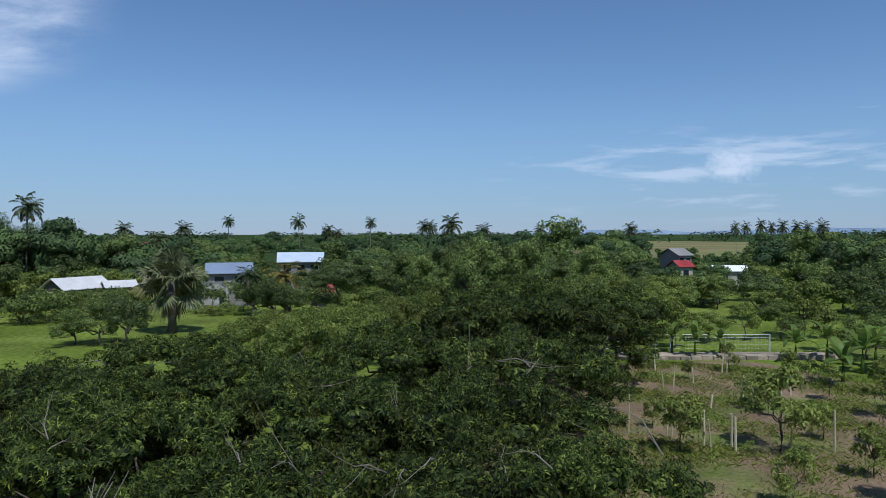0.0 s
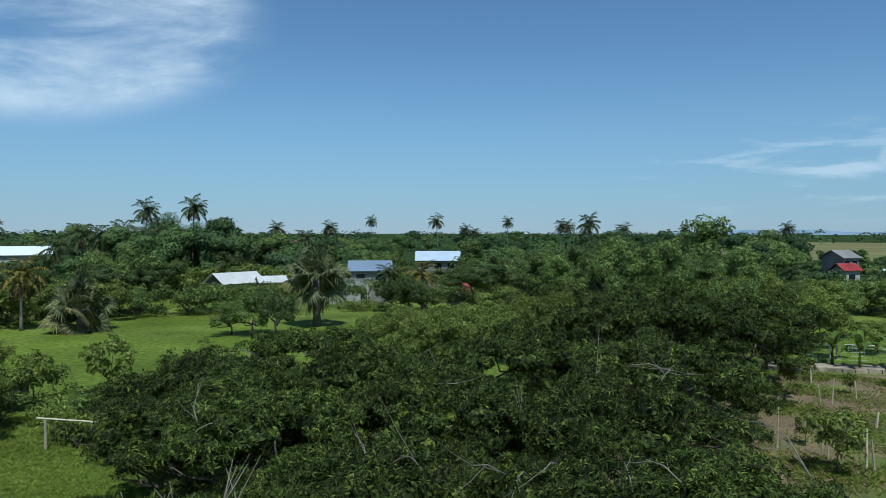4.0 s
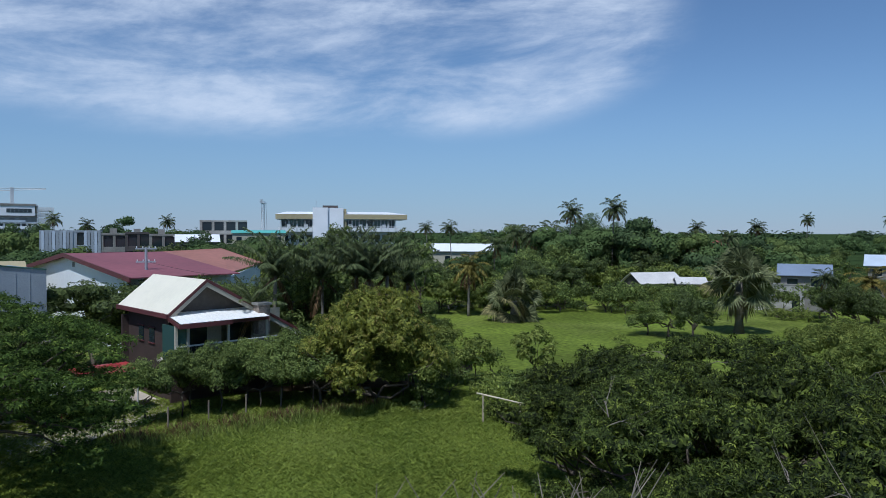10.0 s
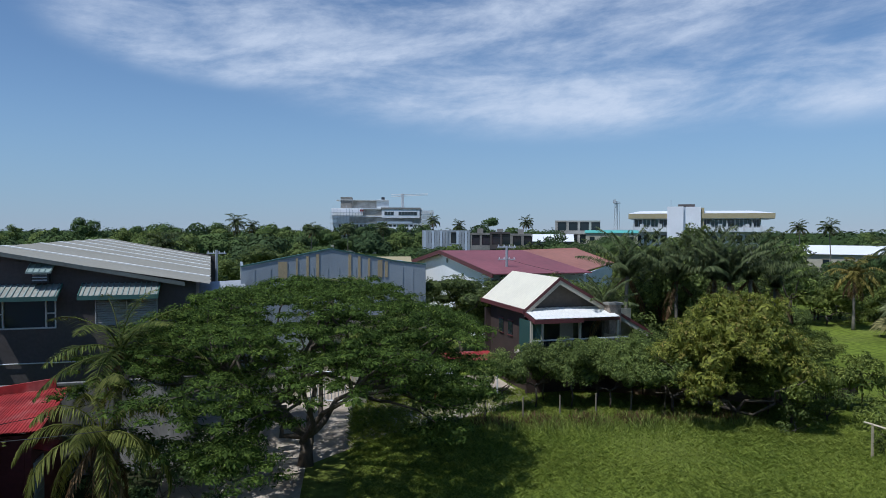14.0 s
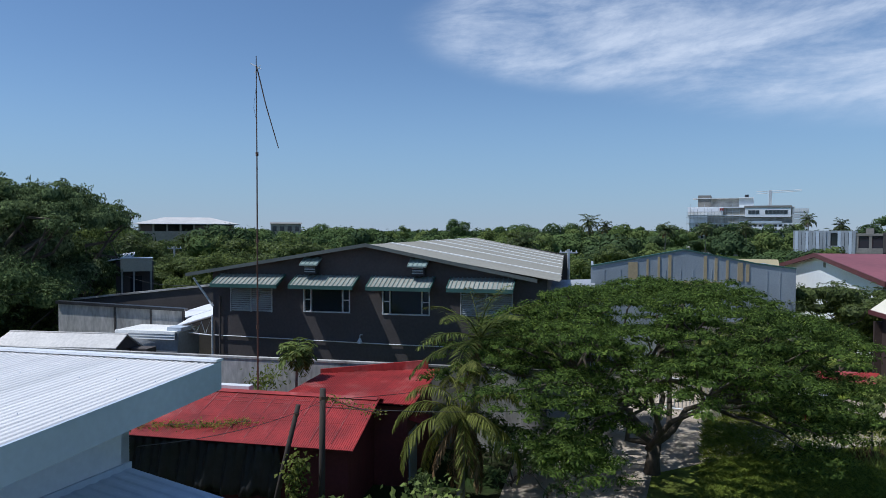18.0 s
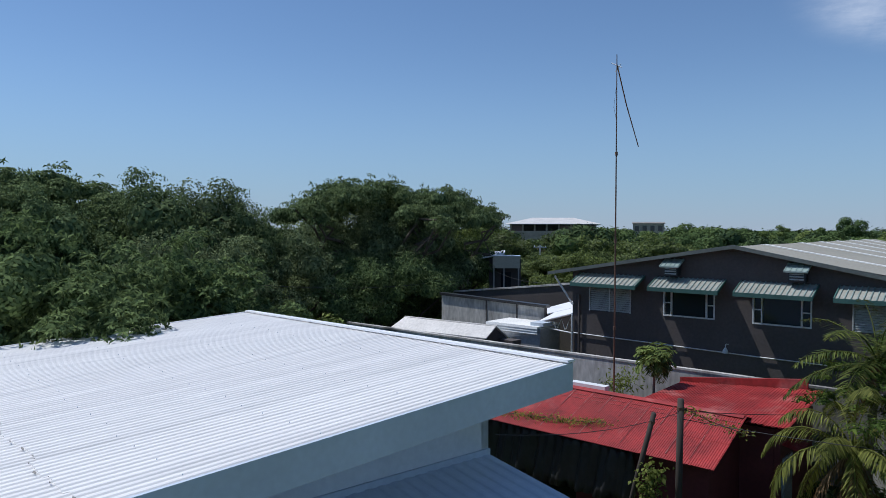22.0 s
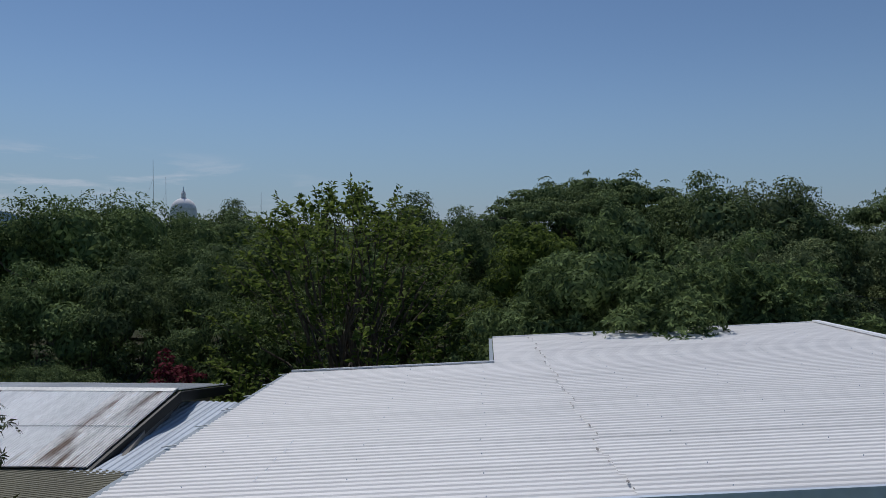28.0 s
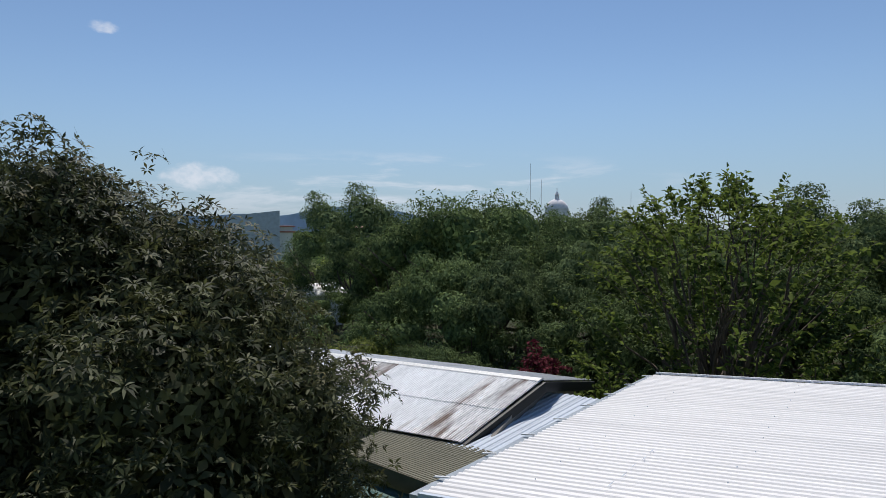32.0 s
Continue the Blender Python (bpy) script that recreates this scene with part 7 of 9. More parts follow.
def wood_post(x, y, h, lean, r=0.13, label="dark weathered wooden post beside the red roof"):
    t = thing("wooden_post", label, "post", (x, y, 0))
    part("post", Geo().tube([(0, 0, -0.2), (lean[0] * 0.5, lean[1] * 0.5, h * 0.5), (lean[0], lean[1], h)], [r * 1.1, r, r * 0.95], 9), M_WOOD, t, smooth=True)
    part("band", Geo().tube([(lean[0] * 0.93, lean[1] * 0.93, h - 0.35), (lean[0] * 0.95, lean[1] * 0.95, h - 0.25)], r * 1.1, 9), M_RUSTSTEEL, t)
    return t


wood_post(-21.6, -7.78, 4.72, (0, 0.05), 0.105)
wood_post(-21.5, -9.6, 4.15, (0, 1.05), 0.085, "short leaning wooden post beside the red roof")


def power_pole(x, y, h, turn, arms=((0.3, 1.6), (1.5, 1.4)), label="grey power pole with cross arms and insulators"):
    t = thing("power_pole", label, "power pole", (x, y, 0), turn=turn)
    part("pole", Geo().tube([(0, 0, -0.2), (0, 0, h)], [0.16, 0.11], 8), M_GALV, t)
    for dz, w in arms:
        a = part("cross_arm", Geo().box((-w / 2, -0.06, h - dz - 0.06), (w / 2, 0.06, h - dz + 0.06)), M_GALV, t)
        for k in range(4):
            xx = -w / 2 + 0.12 + k * (w - 0.24) / 3
            part("insulator", Geo().tube([(xx, 0, h - dz + 0.06), (xx, 0, h - dz + 0.22)], [0.05, 0.03], 6), M_WHITEWALL, a)
    return t


power_pole(-59.5, 24.5, 8.6, 70, ((0.12, 1.7), (1.25, 1.6)))
power_pole(-62, -1.0, 8.3, 80, ((0.3, 1.6),), "grey power pole behind the warehouse roof")
power_pole(-72, -46, 8.0, 110, ((0.3, 1.6),), "grey power pole among trees")
power_pole(77, -83, 8.6, 40, ((0.3, 1.8), (1.0, 1.8)), "grey power pole among trees")


def lattice_tower(x, y, h):
    t = thing("lattice_tower", "far grey steel lattice telecom tower", "tower", (x, y, 0))
    for sx, sy in ((-1, -1), (1, -1), (1, 1), (-1, 1)):
        part("leg", Geo().tube([(sx * 1.4, sy * 1.4, 0), (sx * 0.7, sy * 0.7, h)], 0.12, 5), M_GALV, t)
    for k in range(12):
        z0, z1 = h * k / 12, h * (k + 1) / 12
        w0, w1 = 1.4 - 0.7 * k / 12, 1.4 - 0.7 * (k + 1) / 12
        part("brace", Geo().tube([(-w0, -w0, z0), (w1, -w1, z1)], 0.07, 4), M_GALV, t)
        part("brace", Geo().tube([(w0, -w0, z0), (-w1, -w1, z1)], 0.07, 4), M_GALV, t)
        part("brace", Geo().tube([(-w0, -w0, z0), (-w1, w1, z1)], 0.07, 4), M_GALV, t)
    part("platform", Geo().box((-1.3, -1.3, h - 1.2), (1.3, 1.3, h - 0.9)), M_GALV, t)
    for k in range(3):
        part("panel_antenna", Geo().box((-1.4 + k, -1.5, h - 1), (-1.1 + k, -1.2, h + 0.8)), M_STEELWHITE, t)
    return t


lattice_tower(-320, 190, 25.5)


# ---- dome, thin masts, grey block and hut beyond the dark trees ----
def far_dome():
    t = thing("domed_church", "far grey church dome with a lantern above the trees", "church dome", (80.8, -288.4, 0))
    part("drum", Geo().tube([(0, 0, 0), (0, 0, 18)], [5.2, 5.1], 20), M_DOME, t)
    prof = [(5.0 * math.cos(a), 18 + 5.0 * math.sin(a)) for a in [math.pi / 2 * k / 7 for k in range(7)]]
    part("dome", Geo().tube([(0, 0, z) for _, z in prof], [q for q, _ in prof], 24), M_DOME, t, smooth=True)
    part("lantern", Geo().tube([(0, 0, 22.8), (0, 0, 24.6), (0, 0, 24.7), (0, 0, 26.3)], [1.0, 0.9, 1.1, 0.1], 10), M_DOME, t)
    part("cross", Geo().box((-0.12, -0.12, 26), (0.12, 0.12, 27.6)), M_DOME, t)
    return t


far_dome()
for mx, my, mh in ((94.6, -294.6, 39), (90, -296, 32), (52, -300, 26)):
    t = thing("radio_mast", "far thin radio mast above the trees", "radio mast", (mx, my, 0))
    part("pole", Geo().tube([(0, 0, -0.2), (0, 0, mh)], [0.15, 0.07], 5), M_STEELWHITE, t)
    part("guy_wire", Geo().tube([(0, 0, mh * 0.8), (mh * 0.3, 0, 0)], 0.03, 3), M_GALV, t)


def grey_block():
    t = thing("grey_block_building", "blank grey-blue rendered building with a slanted parapet", "building")
    a, b = Vector((86.5, -96.5, 0)), Vector((79.8, -102.2, 0))
    n = Vector((5.5, -7.0, 0))
    part("wall", Geo().prism([a, b, b + Vector((0, 0, 13.2)), a + Vector((0, 0, 12.2))], n), M_HAZEWALL, t, "blank grey-blue wall")
    part("annex", Geo().prism([b + n * 0.3, b + n * 0.3 + Vector((-1.8, -1.5, 0)), b + n * 0.3 + Vector((-1.8, -1.5, 10.6)), b + n * 0.3 + Vector((0, 0, 10.6))], n * 0.6), M_WHITEWALL, t)
    for z in (9.2, 10.2):
        part("balcony_slab", Geo().prism([b + n * 0.25 + Vector((0, 0, z)), b + n * 0.25 + Vector((-2.2, -1.8, z)), b + n * 0.25 + Vector((-2.2, -1.8, z + 0.25)), b + n * 0.25 + Vector((0, 0, z + 0.25))], n * 0.3), M_BROWNRED, t)
    part("low_roof", Geo().slab([(77, -86, 7.2), (84, -90, 7.6), (88, -84, 7.6), (81, -80, 7.2)], 0.2), M_GALV, t)
    part("low_wall", Geo().prism([(78, -86, 0), (83, -89, 0), (83, -89, 7.3), (78, -86, 7.0)], (4, 4, 0)), M_WHITEWALL, t)
    return t


grey_block()
flat_house("roadside_house", "small white house with a ribbed grey-white roof among trees", 41.0, -58.5, 250, 5.0, 3.4, 3.3, M_WHITESTRIP, M_WHITEWALL, 1.0, 0.35, 1)
flat_house("roadside_house", "low house with a white sheet roof behind the mango tree", 62, -40, 235, 8, 6, 4.0, M_WHITEROOF, M_WHITEWALL, 1.0, 0.4, 2)
flat_house("far_building", "far low building with a red-brown roof", 105, -175, 210, 8, 6, 10.4, M_BROWNRED, M_BEIGE, 0.6, 0.3, 2, 2, cat="building")

# ---- tree templates, then each at its place ----
def bearing(az, d):
    """A place by its bearing (degrees to the left of +y) and distance."""
    return -math.sin(radians(az)) * d, math.cos(radians(az)) * d


# woodland trees: kinds of crown that the copies share
W1 = make_tree("woodland_tree", "leafy green woodland tree with a rounded uneven crown", 11, 8.0, 4.2, 66, 60, (0.25, 0.5), M_LEAF_MID, 0.75, 0.22, core_patch=0.36, lobes=9, low_lobes=0.35)
W2 = make_tree("woodland_tree", "dark green woodland tree with a dense crown", 12, 9.0, 3.8, 66, 60, (0.25, 0.5), M_LEAF_DARK, 0.8, 0.2, core_patch=0.36, lobes=8, low_lobes=0.35)
W3 = make_tree("woodland_tree", "light green broad tree with layered branches", 13, 7.0, 4.6, 66, 60, (0.25, 0.5), M_LEAF_LIGHT, 0.55, 0.2, core_patch=0.36, lobes=11, low_lobes=0.2)
W4 = make_tree("woodland_tree", "tall narrow green tree with loose branches", 14, 11.0, 3.2, 66, 60, (0.25, 0.5), M_LEAF_MID, 0.85, 0.28, core_patch=0.36, lobes=9, low_lobes=0.35)
W5 = make_tree("woodland_tree", "spreading dark green tree with flat layers of leaves", 15, 10.0, 6.0, 84, 56, (0.25, 0.5), M_LEAF_DARK, 0.4, 0.32, umbrella=True, core_patch=0.36, lobes=15, low_lobes=0.2)
V1 = make_tree("distant_tree", "green tree of the far woodland edge", 111, 8.0, 4.2, 46, 38, (0.40, 0.55), M_LEAF_MID, 0.75, 0.18, core_patch=0.46, limbs=3, lobes=7, low_lobes=0.35)
V2 = make_tree("distant_tree", "dark green tree of the far woodland edge", 112, 9.0, 3.8, 46, 38, (0.40, 0.55), M_LEAF_DARK, 0.8, 0.16, core_patch=0.46, limbs=3, lobes=7, low_lobes=0.35)
V3 = make_tree("distant_tree", "light green tree of the far woodland edge", 113, 7.0, 4.6, 46, 38, (0.40, 0.55), M_LEAF_LIGHT, 0.55, 0.16, core_patch=0.46, limbs=3, lobes=8, low_lobes=0.2)
V4 = make_tree("distant_tree", "tall green tree of the far woodland edge", 114, 11.0, 3.6, 46, 38, (0.40, 0.55), M_LEAF_MID, 0.8, 0.28, core_patch=0.46, limbs=3, lobes=7, low_lobes=0.35)
V5 = make_tree("distant_tree", "flat-topped tree of the far woodland edge", 115, 9.5, 5.5, 54, 36, (0.40, 0.55), M_LEAF_DARK, 0.4, 0.3, umbrella=True, core_patch=0.46, limbs=4, lobes=11, low_lobes=0.2)
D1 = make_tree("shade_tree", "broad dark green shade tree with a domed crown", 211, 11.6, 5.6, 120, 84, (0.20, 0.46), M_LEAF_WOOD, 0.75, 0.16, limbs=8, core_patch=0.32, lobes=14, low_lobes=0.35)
D2 = make_tree("shade_tree", "tall deep green shade tree with a lumpy crown", 212, 12.4, 4.4, 110, 84, (0.20, 0.46), M_LEAF_DEEP, 0.85, 0.16, limbs=8, core_patch=0.32, lobes=12, low_lobes=0.35)
D4 = make_tree("shade_tree", "grey-green leafy tree with a loose lumpy crown", 214, 11.6, 5.0, 120, 84, (0.22, 0.46), M_LEAF_GREYGREEN, 0.75, 0.16, limbs=8, core_patch=0.3, lobes=15, low_lobes=0.35)
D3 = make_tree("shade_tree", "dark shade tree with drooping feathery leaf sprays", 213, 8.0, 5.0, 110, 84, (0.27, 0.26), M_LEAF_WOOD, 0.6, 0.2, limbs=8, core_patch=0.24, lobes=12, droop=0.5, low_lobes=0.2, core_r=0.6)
BUSH = make_tree("shrub", "low dense green shrub", 16, 2.4, 1.6, 12, 60, (0.22, 0.4), M_LEAF_MID, 0.8, 0.1, category="shrub", limbs=4)
BUSH2 = make_tree("shrub", "low light green weedy shrub", 17, 1.8, 1.4, 10, 55, (0.2, 0.36), M_LEAF_LIGHT, 0.8, 0.08, category="shrub", limbs=4)
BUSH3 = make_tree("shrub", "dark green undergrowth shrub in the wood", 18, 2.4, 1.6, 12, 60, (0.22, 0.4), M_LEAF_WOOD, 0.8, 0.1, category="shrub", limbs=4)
C1 = make_palm("coconut_palm", "tall coconut palm with a thin pale trunk", 21, 9.8, 30, 2.3, 26, 0.7, trunk_r=0.1, joined=True, droop=1.35, wide=0.11, hang=0.55, mat=M_LEAF_DUSKPALM)
C2 = make_palm("coconut_palm", "coconut palm with drooping green fronds", 22, 7.0, 30, 2.8, 26, 0.72, lean=0.8, joined=True, droop=1.35, wide=0.11, hang=0.55, mat=M_LEAF_DUSKPALM)
C3 = make_palm("bushy_palm", "bushy palm with upright dark fronds", 23, 7.2, 20, 4.2, 54, 0.8, bushy=True, droop=0.9, dry=2, joined=True, mat=M_LEAF_DUSKPALM, wide=0.085, hang=0.8, lean=0.2)

# ---- spreading canopy below and ahead of the camera ----
K1 = make_tree("canopy_tree", "broad feathery-leaved tree with a low spreading crown", 31, 5.4, 4.9, 168, 168, (0.2, 0.24), M_LEAF_CANOPY, 0.4, 0.34, umbrella=True, clump_r=1.15, droop=0.25, limbs=10, split=True, lobes=24, core_r=0.6, core_patch=0.17, low_lobes=0.3, whorls=True, shell=0.5)
K2 = make_tree("canopy_tree", "broad feathery-leaved tree with dry grey branches", 32, 5.8, 4.6, 150, 168, (0.2, 0.24), M_LEAF_CANOPY, 0.45, 0.3, umbrella=True, clump_r=1.1, droop=0.25, limbs=9, split=True, lobes=22, core_r=0.6, core_patch=0.17, low_lobes=0.3, whorls=True, shell=0.5)
K3 = make_tree("canopy_tree", "light feathery tree with thin upright sprays", 33, 6.4, 4.4, 110, 190, (0.15, 0.36), M_LEAF_LIGHT, 0.75, 0.2, clump_r=1.2, droop=0.15, limbs=8, split=True, lobes=18, core_r=0.6, core_patch=0.2)
spots = [(15, 16, K2, 0.84), (-1, 15.5, K1, 0.86), (32.2, 26, K2, 0.76), (22.5, 19, K1, 0.66), (24.5, 22.5, K1, 0.92), (11, 23, K2, 0.95), (-3, 22.5, K1, 0.98), (-12, 18, K2, 0.8),
         (26, 28, K2, 0.86), (29.5, 30, K1, 0.92), (21.5, 34, K2, 0.95), (16.5, 29, K1, 0.95), (5, 31, K2, 1.02), (-6, 30, K1, 1.05), (8.5, 40, K3, 1.0), (3, 43, K3, 1.05), (-3, 41, K1, 1.18), (-8.5, 38, K2, 1.15), (-12, 46, K1, 1.15), (-6, 51, K2, 1.2)]
for i, (az, d, which, s) in enumerate(spots):
    x, y = bearing(az, d)
    place(which, x, y, 47 * i, s)
settle(K1, *bearing(1, 52), 120, 1.15)
settle(K2, *bearing(-14, 56), 50, 1.0)
settle(K3, *bearing(13.5, 43), 200, 0.9)

# ---- trees that stand alone ----
def make_rain_tree(seed=41):
    """A spreading tree of flat leaf pads in storeys: a low forked trunk, long crooked limbs, feathery tufts on each pad."""
    r = np.random.default_rng(seed)
    t = thing("rain_tree", "broad dark rain tree with layered leaf pads and a forked trunk", "tree")
    pads = []
    for n, q0, q1, za, zb, size in ((78, 0.0, 1.0, 8.15, 5.3, 1.45), (50, 0.42, 1.06, 6.2, 4.0, 1.3), (46, 0.5, 1.02, 4.9, 2.9, 1.25)):
        for k in range(n):
            a = k * 2.39996 + r.uniform(-0.3, 0.3)
            q = math.sqrt(q0 * q0 + (q1 * q1 - q0 * q0) * (k + 0.5) / n) * r.uniform(0.94, 1.05)
            x, y = math.cos(a) * q * 8.0 + 0.2, math.sin(a) * q * 8.1 - 0.7
            z = za + (zb - za) * q * q + r.normal() * 0.22
            # lower towards the red house
            z -= 0.13 * max(0.0, 1.2 - y)
            # no low boughs over the palm by the red house
            if z < 4.2 and y < -4.2:
                continue
            # the open side towards the lane, where the fork shows
            if x > -2.5 and -0.8 < y < 3.4 and z < 4.8:
                continue
            pads.append((x, y, z, size * r.uniform(0.75, 1.2)))
    leaves = []
    for x, y, z, pr in pads:
        m = max(5, int(8 * pr))
        for k in range(m):
            a, q = k * 2.39996 + x, math.sqrt((k + 0.3) / m)
            c = (x + math.cos(a) * q * pr, y + math.sin(a) * q * pr, z - 0.32 * q * q * pr + r.normal() * 0.09)
            leaves.append(clump_leaves(c, r.uniform(0.36, 0.6), 92, r, (0.138, 0.3), 0.34, 0.12, 0.3))
            leaves.append(leaf_core((c[0], c[1], c[2] - 0.06), 0.34, 0.3, r, 0.16)[:20])
    part("crown", quads_mesh("crown", np.concatenate(leaves), M_LEAF_FINE), M_LEAF_FINE, t)
    fork = (0.1, 0.1, 1.25)
    part("trunk", Geo().tube([(0, 0, -0.15), (0.08, 0.02, 0.6), fork], [0.38, 0.28, 0.26], 10), M_BARK, t, smooth=True)
    arms = []
    for k in range(9):
        a = k * math.tau / 9 + r.uniform(-0.2, 0.2)
        q = r.uniform(2.3, 3.4)
        tip = (math.cos(a) * q, math.sin(a) * q, r.uniform(3.4, 4.6))
        pts = crooked(fork, tip, r, 0.22, 4)
        arms.append(tip)
        part("limb", Geo().tube(pts, [0.155, 0.13, 0.11, 0.09, 0.07], 6, False), M_BARK, t, smooth=True)
    for k, (x, y, z, pr) in enumerate(pads):
        if k % 2:
            continue
        ax, ay, az = min(arms, key=lambda p: (p[0] - x) ** 2 + (p[1] - y) ** 2)
        part("bough", Geo().tube(crooked((ax, ay, az), (x, y, z - 0.2), r, 0.16, 4), [0.085, 0.07, 0.055, 0.04, 0.022], 4, False), M_BARK, t, smooth=True)
    return t


rain = make_rain_tree()
settle(rain, -29.6, 3.4, 0, 1.0)
mango_y = make_tree("flowering_tree", "dense round tree with yellow-green and bronze new leaves", 42, 7.9, 4.7, 250, 150, (0.23, 0.30), M_LEAF_LIME, 0.8, 0.06, limbs=6, split=True, core_patch=0.3, core_r=0.66, dome=0.95, lobes=26, clump_r=1.3, whorls=True, droop=0.45, shell=0.4)
settle(mango_y, -30.6, 26.1, 0, 0.88, 0.9)
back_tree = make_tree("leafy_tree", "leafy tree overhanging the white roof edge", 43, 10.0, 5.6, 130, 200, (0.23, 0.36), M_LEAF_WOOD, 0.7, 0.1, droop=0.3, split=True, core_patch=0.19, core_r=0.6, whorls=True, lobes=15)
settle(back_tree, -9.4, -24.6)
place(back_tree, -15.2, -26.4, 130, 0.95, label="leafy tree behind the white roof edge")
light_tree = make_shoot_tree("leafy_tree", "light green tree with upright leafy shoots", 44, 11.5, 4.9, 240, (0.38, 0.5), M_LEAF_SHOOT, 2.1, 30, 0.16)
settle(light_tree, *bearing(181.5, 29))
LOW_SHOOT = make_shoot_tree("leafy_tree", "low bright green sapling with leafy shoots", 144, 4.4, 1.7, 34, (0.34, 0.48), M_LEAF_SHOOT, 1.5, 26, 0.2)
settle(LOW_SHOOT, *bearing(189.5, 25.5))
for az, d, s in ((177.0, 25, 0.95), (174.3, 26, 1.15), (191.5, 27, 0.85), (172, 28, 1.2), (168.8, 29, 1.1)):
    place(LOW_SHOOT, *bearing(az, d), az * 9, s)
lime = make_tree("leafy_tree", "yellow-green leafy tree behind the roof", 45, 10.6, 3.3, 80, 80, (0.25, 0.42), M_LEAF_SHOOT, 0.75, 0.2, split=True, core_patch=0.34, lobes=9)
settle(lime, *bearing(166.2, 38))
mango = make_tree("mango_tree", "large dark glossy mango tree with whorls of narrow leaves", 46, 10.3, 6.4, 560, 260, (0.15, 0.27), M_LEAF_MANGO, 0.85, 0.04, droop=0.35, trunk_r=0.38, limbs=18, shell=0.2, split=True, core_patch=0.2, core_r=0.76, whorls=True, lobes=30, ball=True, clump_r=1.75,
                  extra=((0, 0, 7.5, 3.0), (0.5, 0.5, 5.0, 3.4), (-1.5, 1, 6.0, 3.0), (1.6, -1.2, 5.5, 3.0), (-0.9, -0.2, 9.4, 1.4), (-1.1, 0.9, 9.7, 1.2), (-1.0, 0.2, 9.5, 0.9), (-1.8, -0.1, 8.9, 1.1), (-2.6, -0.4, 8.6, 1.35), (-3.4, -0.8, 7.7, 1.5), (-4.1, -1.1, 6.6, 1.6), (-4.3, -1.1, 5.4, 1.6)))
settle(mango, *bearing(233.4, 13.8), 0, 1.04, 1.0)
umb = make_tree("rain_tree", "wide flat-topped rain tree against the sky", 47, 14.6, 12.5, 330, 88, (0.3, 0.4), M_LEAF_DEEP, 0.34, 0.42, umbrella=True, trunk_r=0.5, limbs=22, split=True, core_patch=0.34, lobes=46, clump_r=1.9)
settle(umb, *bearing(162.0, 62), 0, 0.93, 1.0)
place(umb, *bearing(136.8, 60), 70, 0.76, 0.98, label="wide flat-topped rain tree behind the sheds")
place(umb, *bearing(131.0, 63), 200, 0.6, 0.95)

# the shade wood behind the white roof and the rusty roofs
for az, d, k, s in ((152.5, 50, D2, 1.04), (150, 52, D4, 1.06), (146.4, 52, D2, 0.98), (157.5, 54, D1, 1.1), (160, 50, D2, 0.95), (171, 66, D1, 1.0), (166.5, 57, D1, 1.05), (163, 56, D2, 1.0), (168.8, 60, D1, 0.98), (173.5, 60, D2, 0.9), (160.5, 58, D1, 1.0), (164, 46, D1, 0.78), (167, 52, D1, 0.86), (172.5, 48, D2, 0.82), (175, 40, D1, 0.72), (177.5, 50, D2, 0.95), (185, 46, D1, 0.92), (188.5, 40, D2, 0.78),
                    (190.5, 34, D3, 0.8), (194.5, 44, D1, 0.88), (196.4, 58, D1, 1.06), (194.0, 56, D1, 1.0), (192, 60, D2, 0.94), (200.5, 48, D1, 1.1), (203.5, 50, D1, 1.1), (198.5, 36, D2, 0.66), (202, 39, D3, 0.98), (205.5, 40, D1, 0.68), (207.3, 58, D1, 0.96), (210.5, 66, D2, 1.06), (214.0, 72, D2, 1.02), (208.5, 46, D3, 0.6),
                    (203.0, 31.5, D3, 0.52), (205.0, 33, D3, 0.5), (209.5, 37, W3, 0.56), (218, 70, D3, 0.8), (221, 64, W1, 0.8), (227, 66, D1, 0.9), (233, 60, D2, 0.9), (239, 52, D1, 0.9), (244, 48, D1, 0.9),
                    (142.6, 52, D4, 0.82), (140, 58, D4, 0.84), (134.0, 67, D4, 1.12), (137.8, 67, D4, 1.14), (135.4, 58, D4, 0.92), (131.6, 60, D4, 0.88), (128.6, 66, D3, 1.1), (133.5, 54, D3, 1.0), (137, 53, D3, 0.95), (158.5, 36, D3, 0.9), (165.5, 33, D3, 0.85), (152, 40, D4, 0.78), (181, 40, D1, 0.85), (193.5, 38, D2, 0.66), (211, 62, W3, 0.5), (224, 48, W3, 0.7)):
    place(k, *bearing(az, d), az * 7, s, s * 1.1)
settle(D1, *bearing(181, 58), 20, 1.0)
settle(D2, *bearing(190, 56), 20, 0.96)
settle(D3, *bearing(161, 42), 20, 1.0)
settle(D4, *bearing(147.5, 46), 20, 0.82)

# low shrubs and small trees round the drive
ORCH = make_tree("small_tree", "small thin-trunked orchard tree", 51, 3.8, 1.7, 16, 110, (0.24, 0.42), M_LEAF_LIGHT, 0.75, 0.35, trunk_r=0.06)
ORCH2 = make_tree("small_tree", "young open-crowned orchard tree", 52, 3.0, 1.3, 12, 120, (0.26, 0.36), M_LEAF_LIGHT, 0.75, 0.35, trunk_r=0.045)
HEDGE = make_tree("small_tree", "small feathery green tree in the hedge row", 53, 3.4, 1.7, 64, 96, (0.14, 0.34), M_LEAF_MID, 0.75, 0.34, trunk_r=0.06, lobes=9, core_patch=0.22, clump_r=0.75, limbs=5)
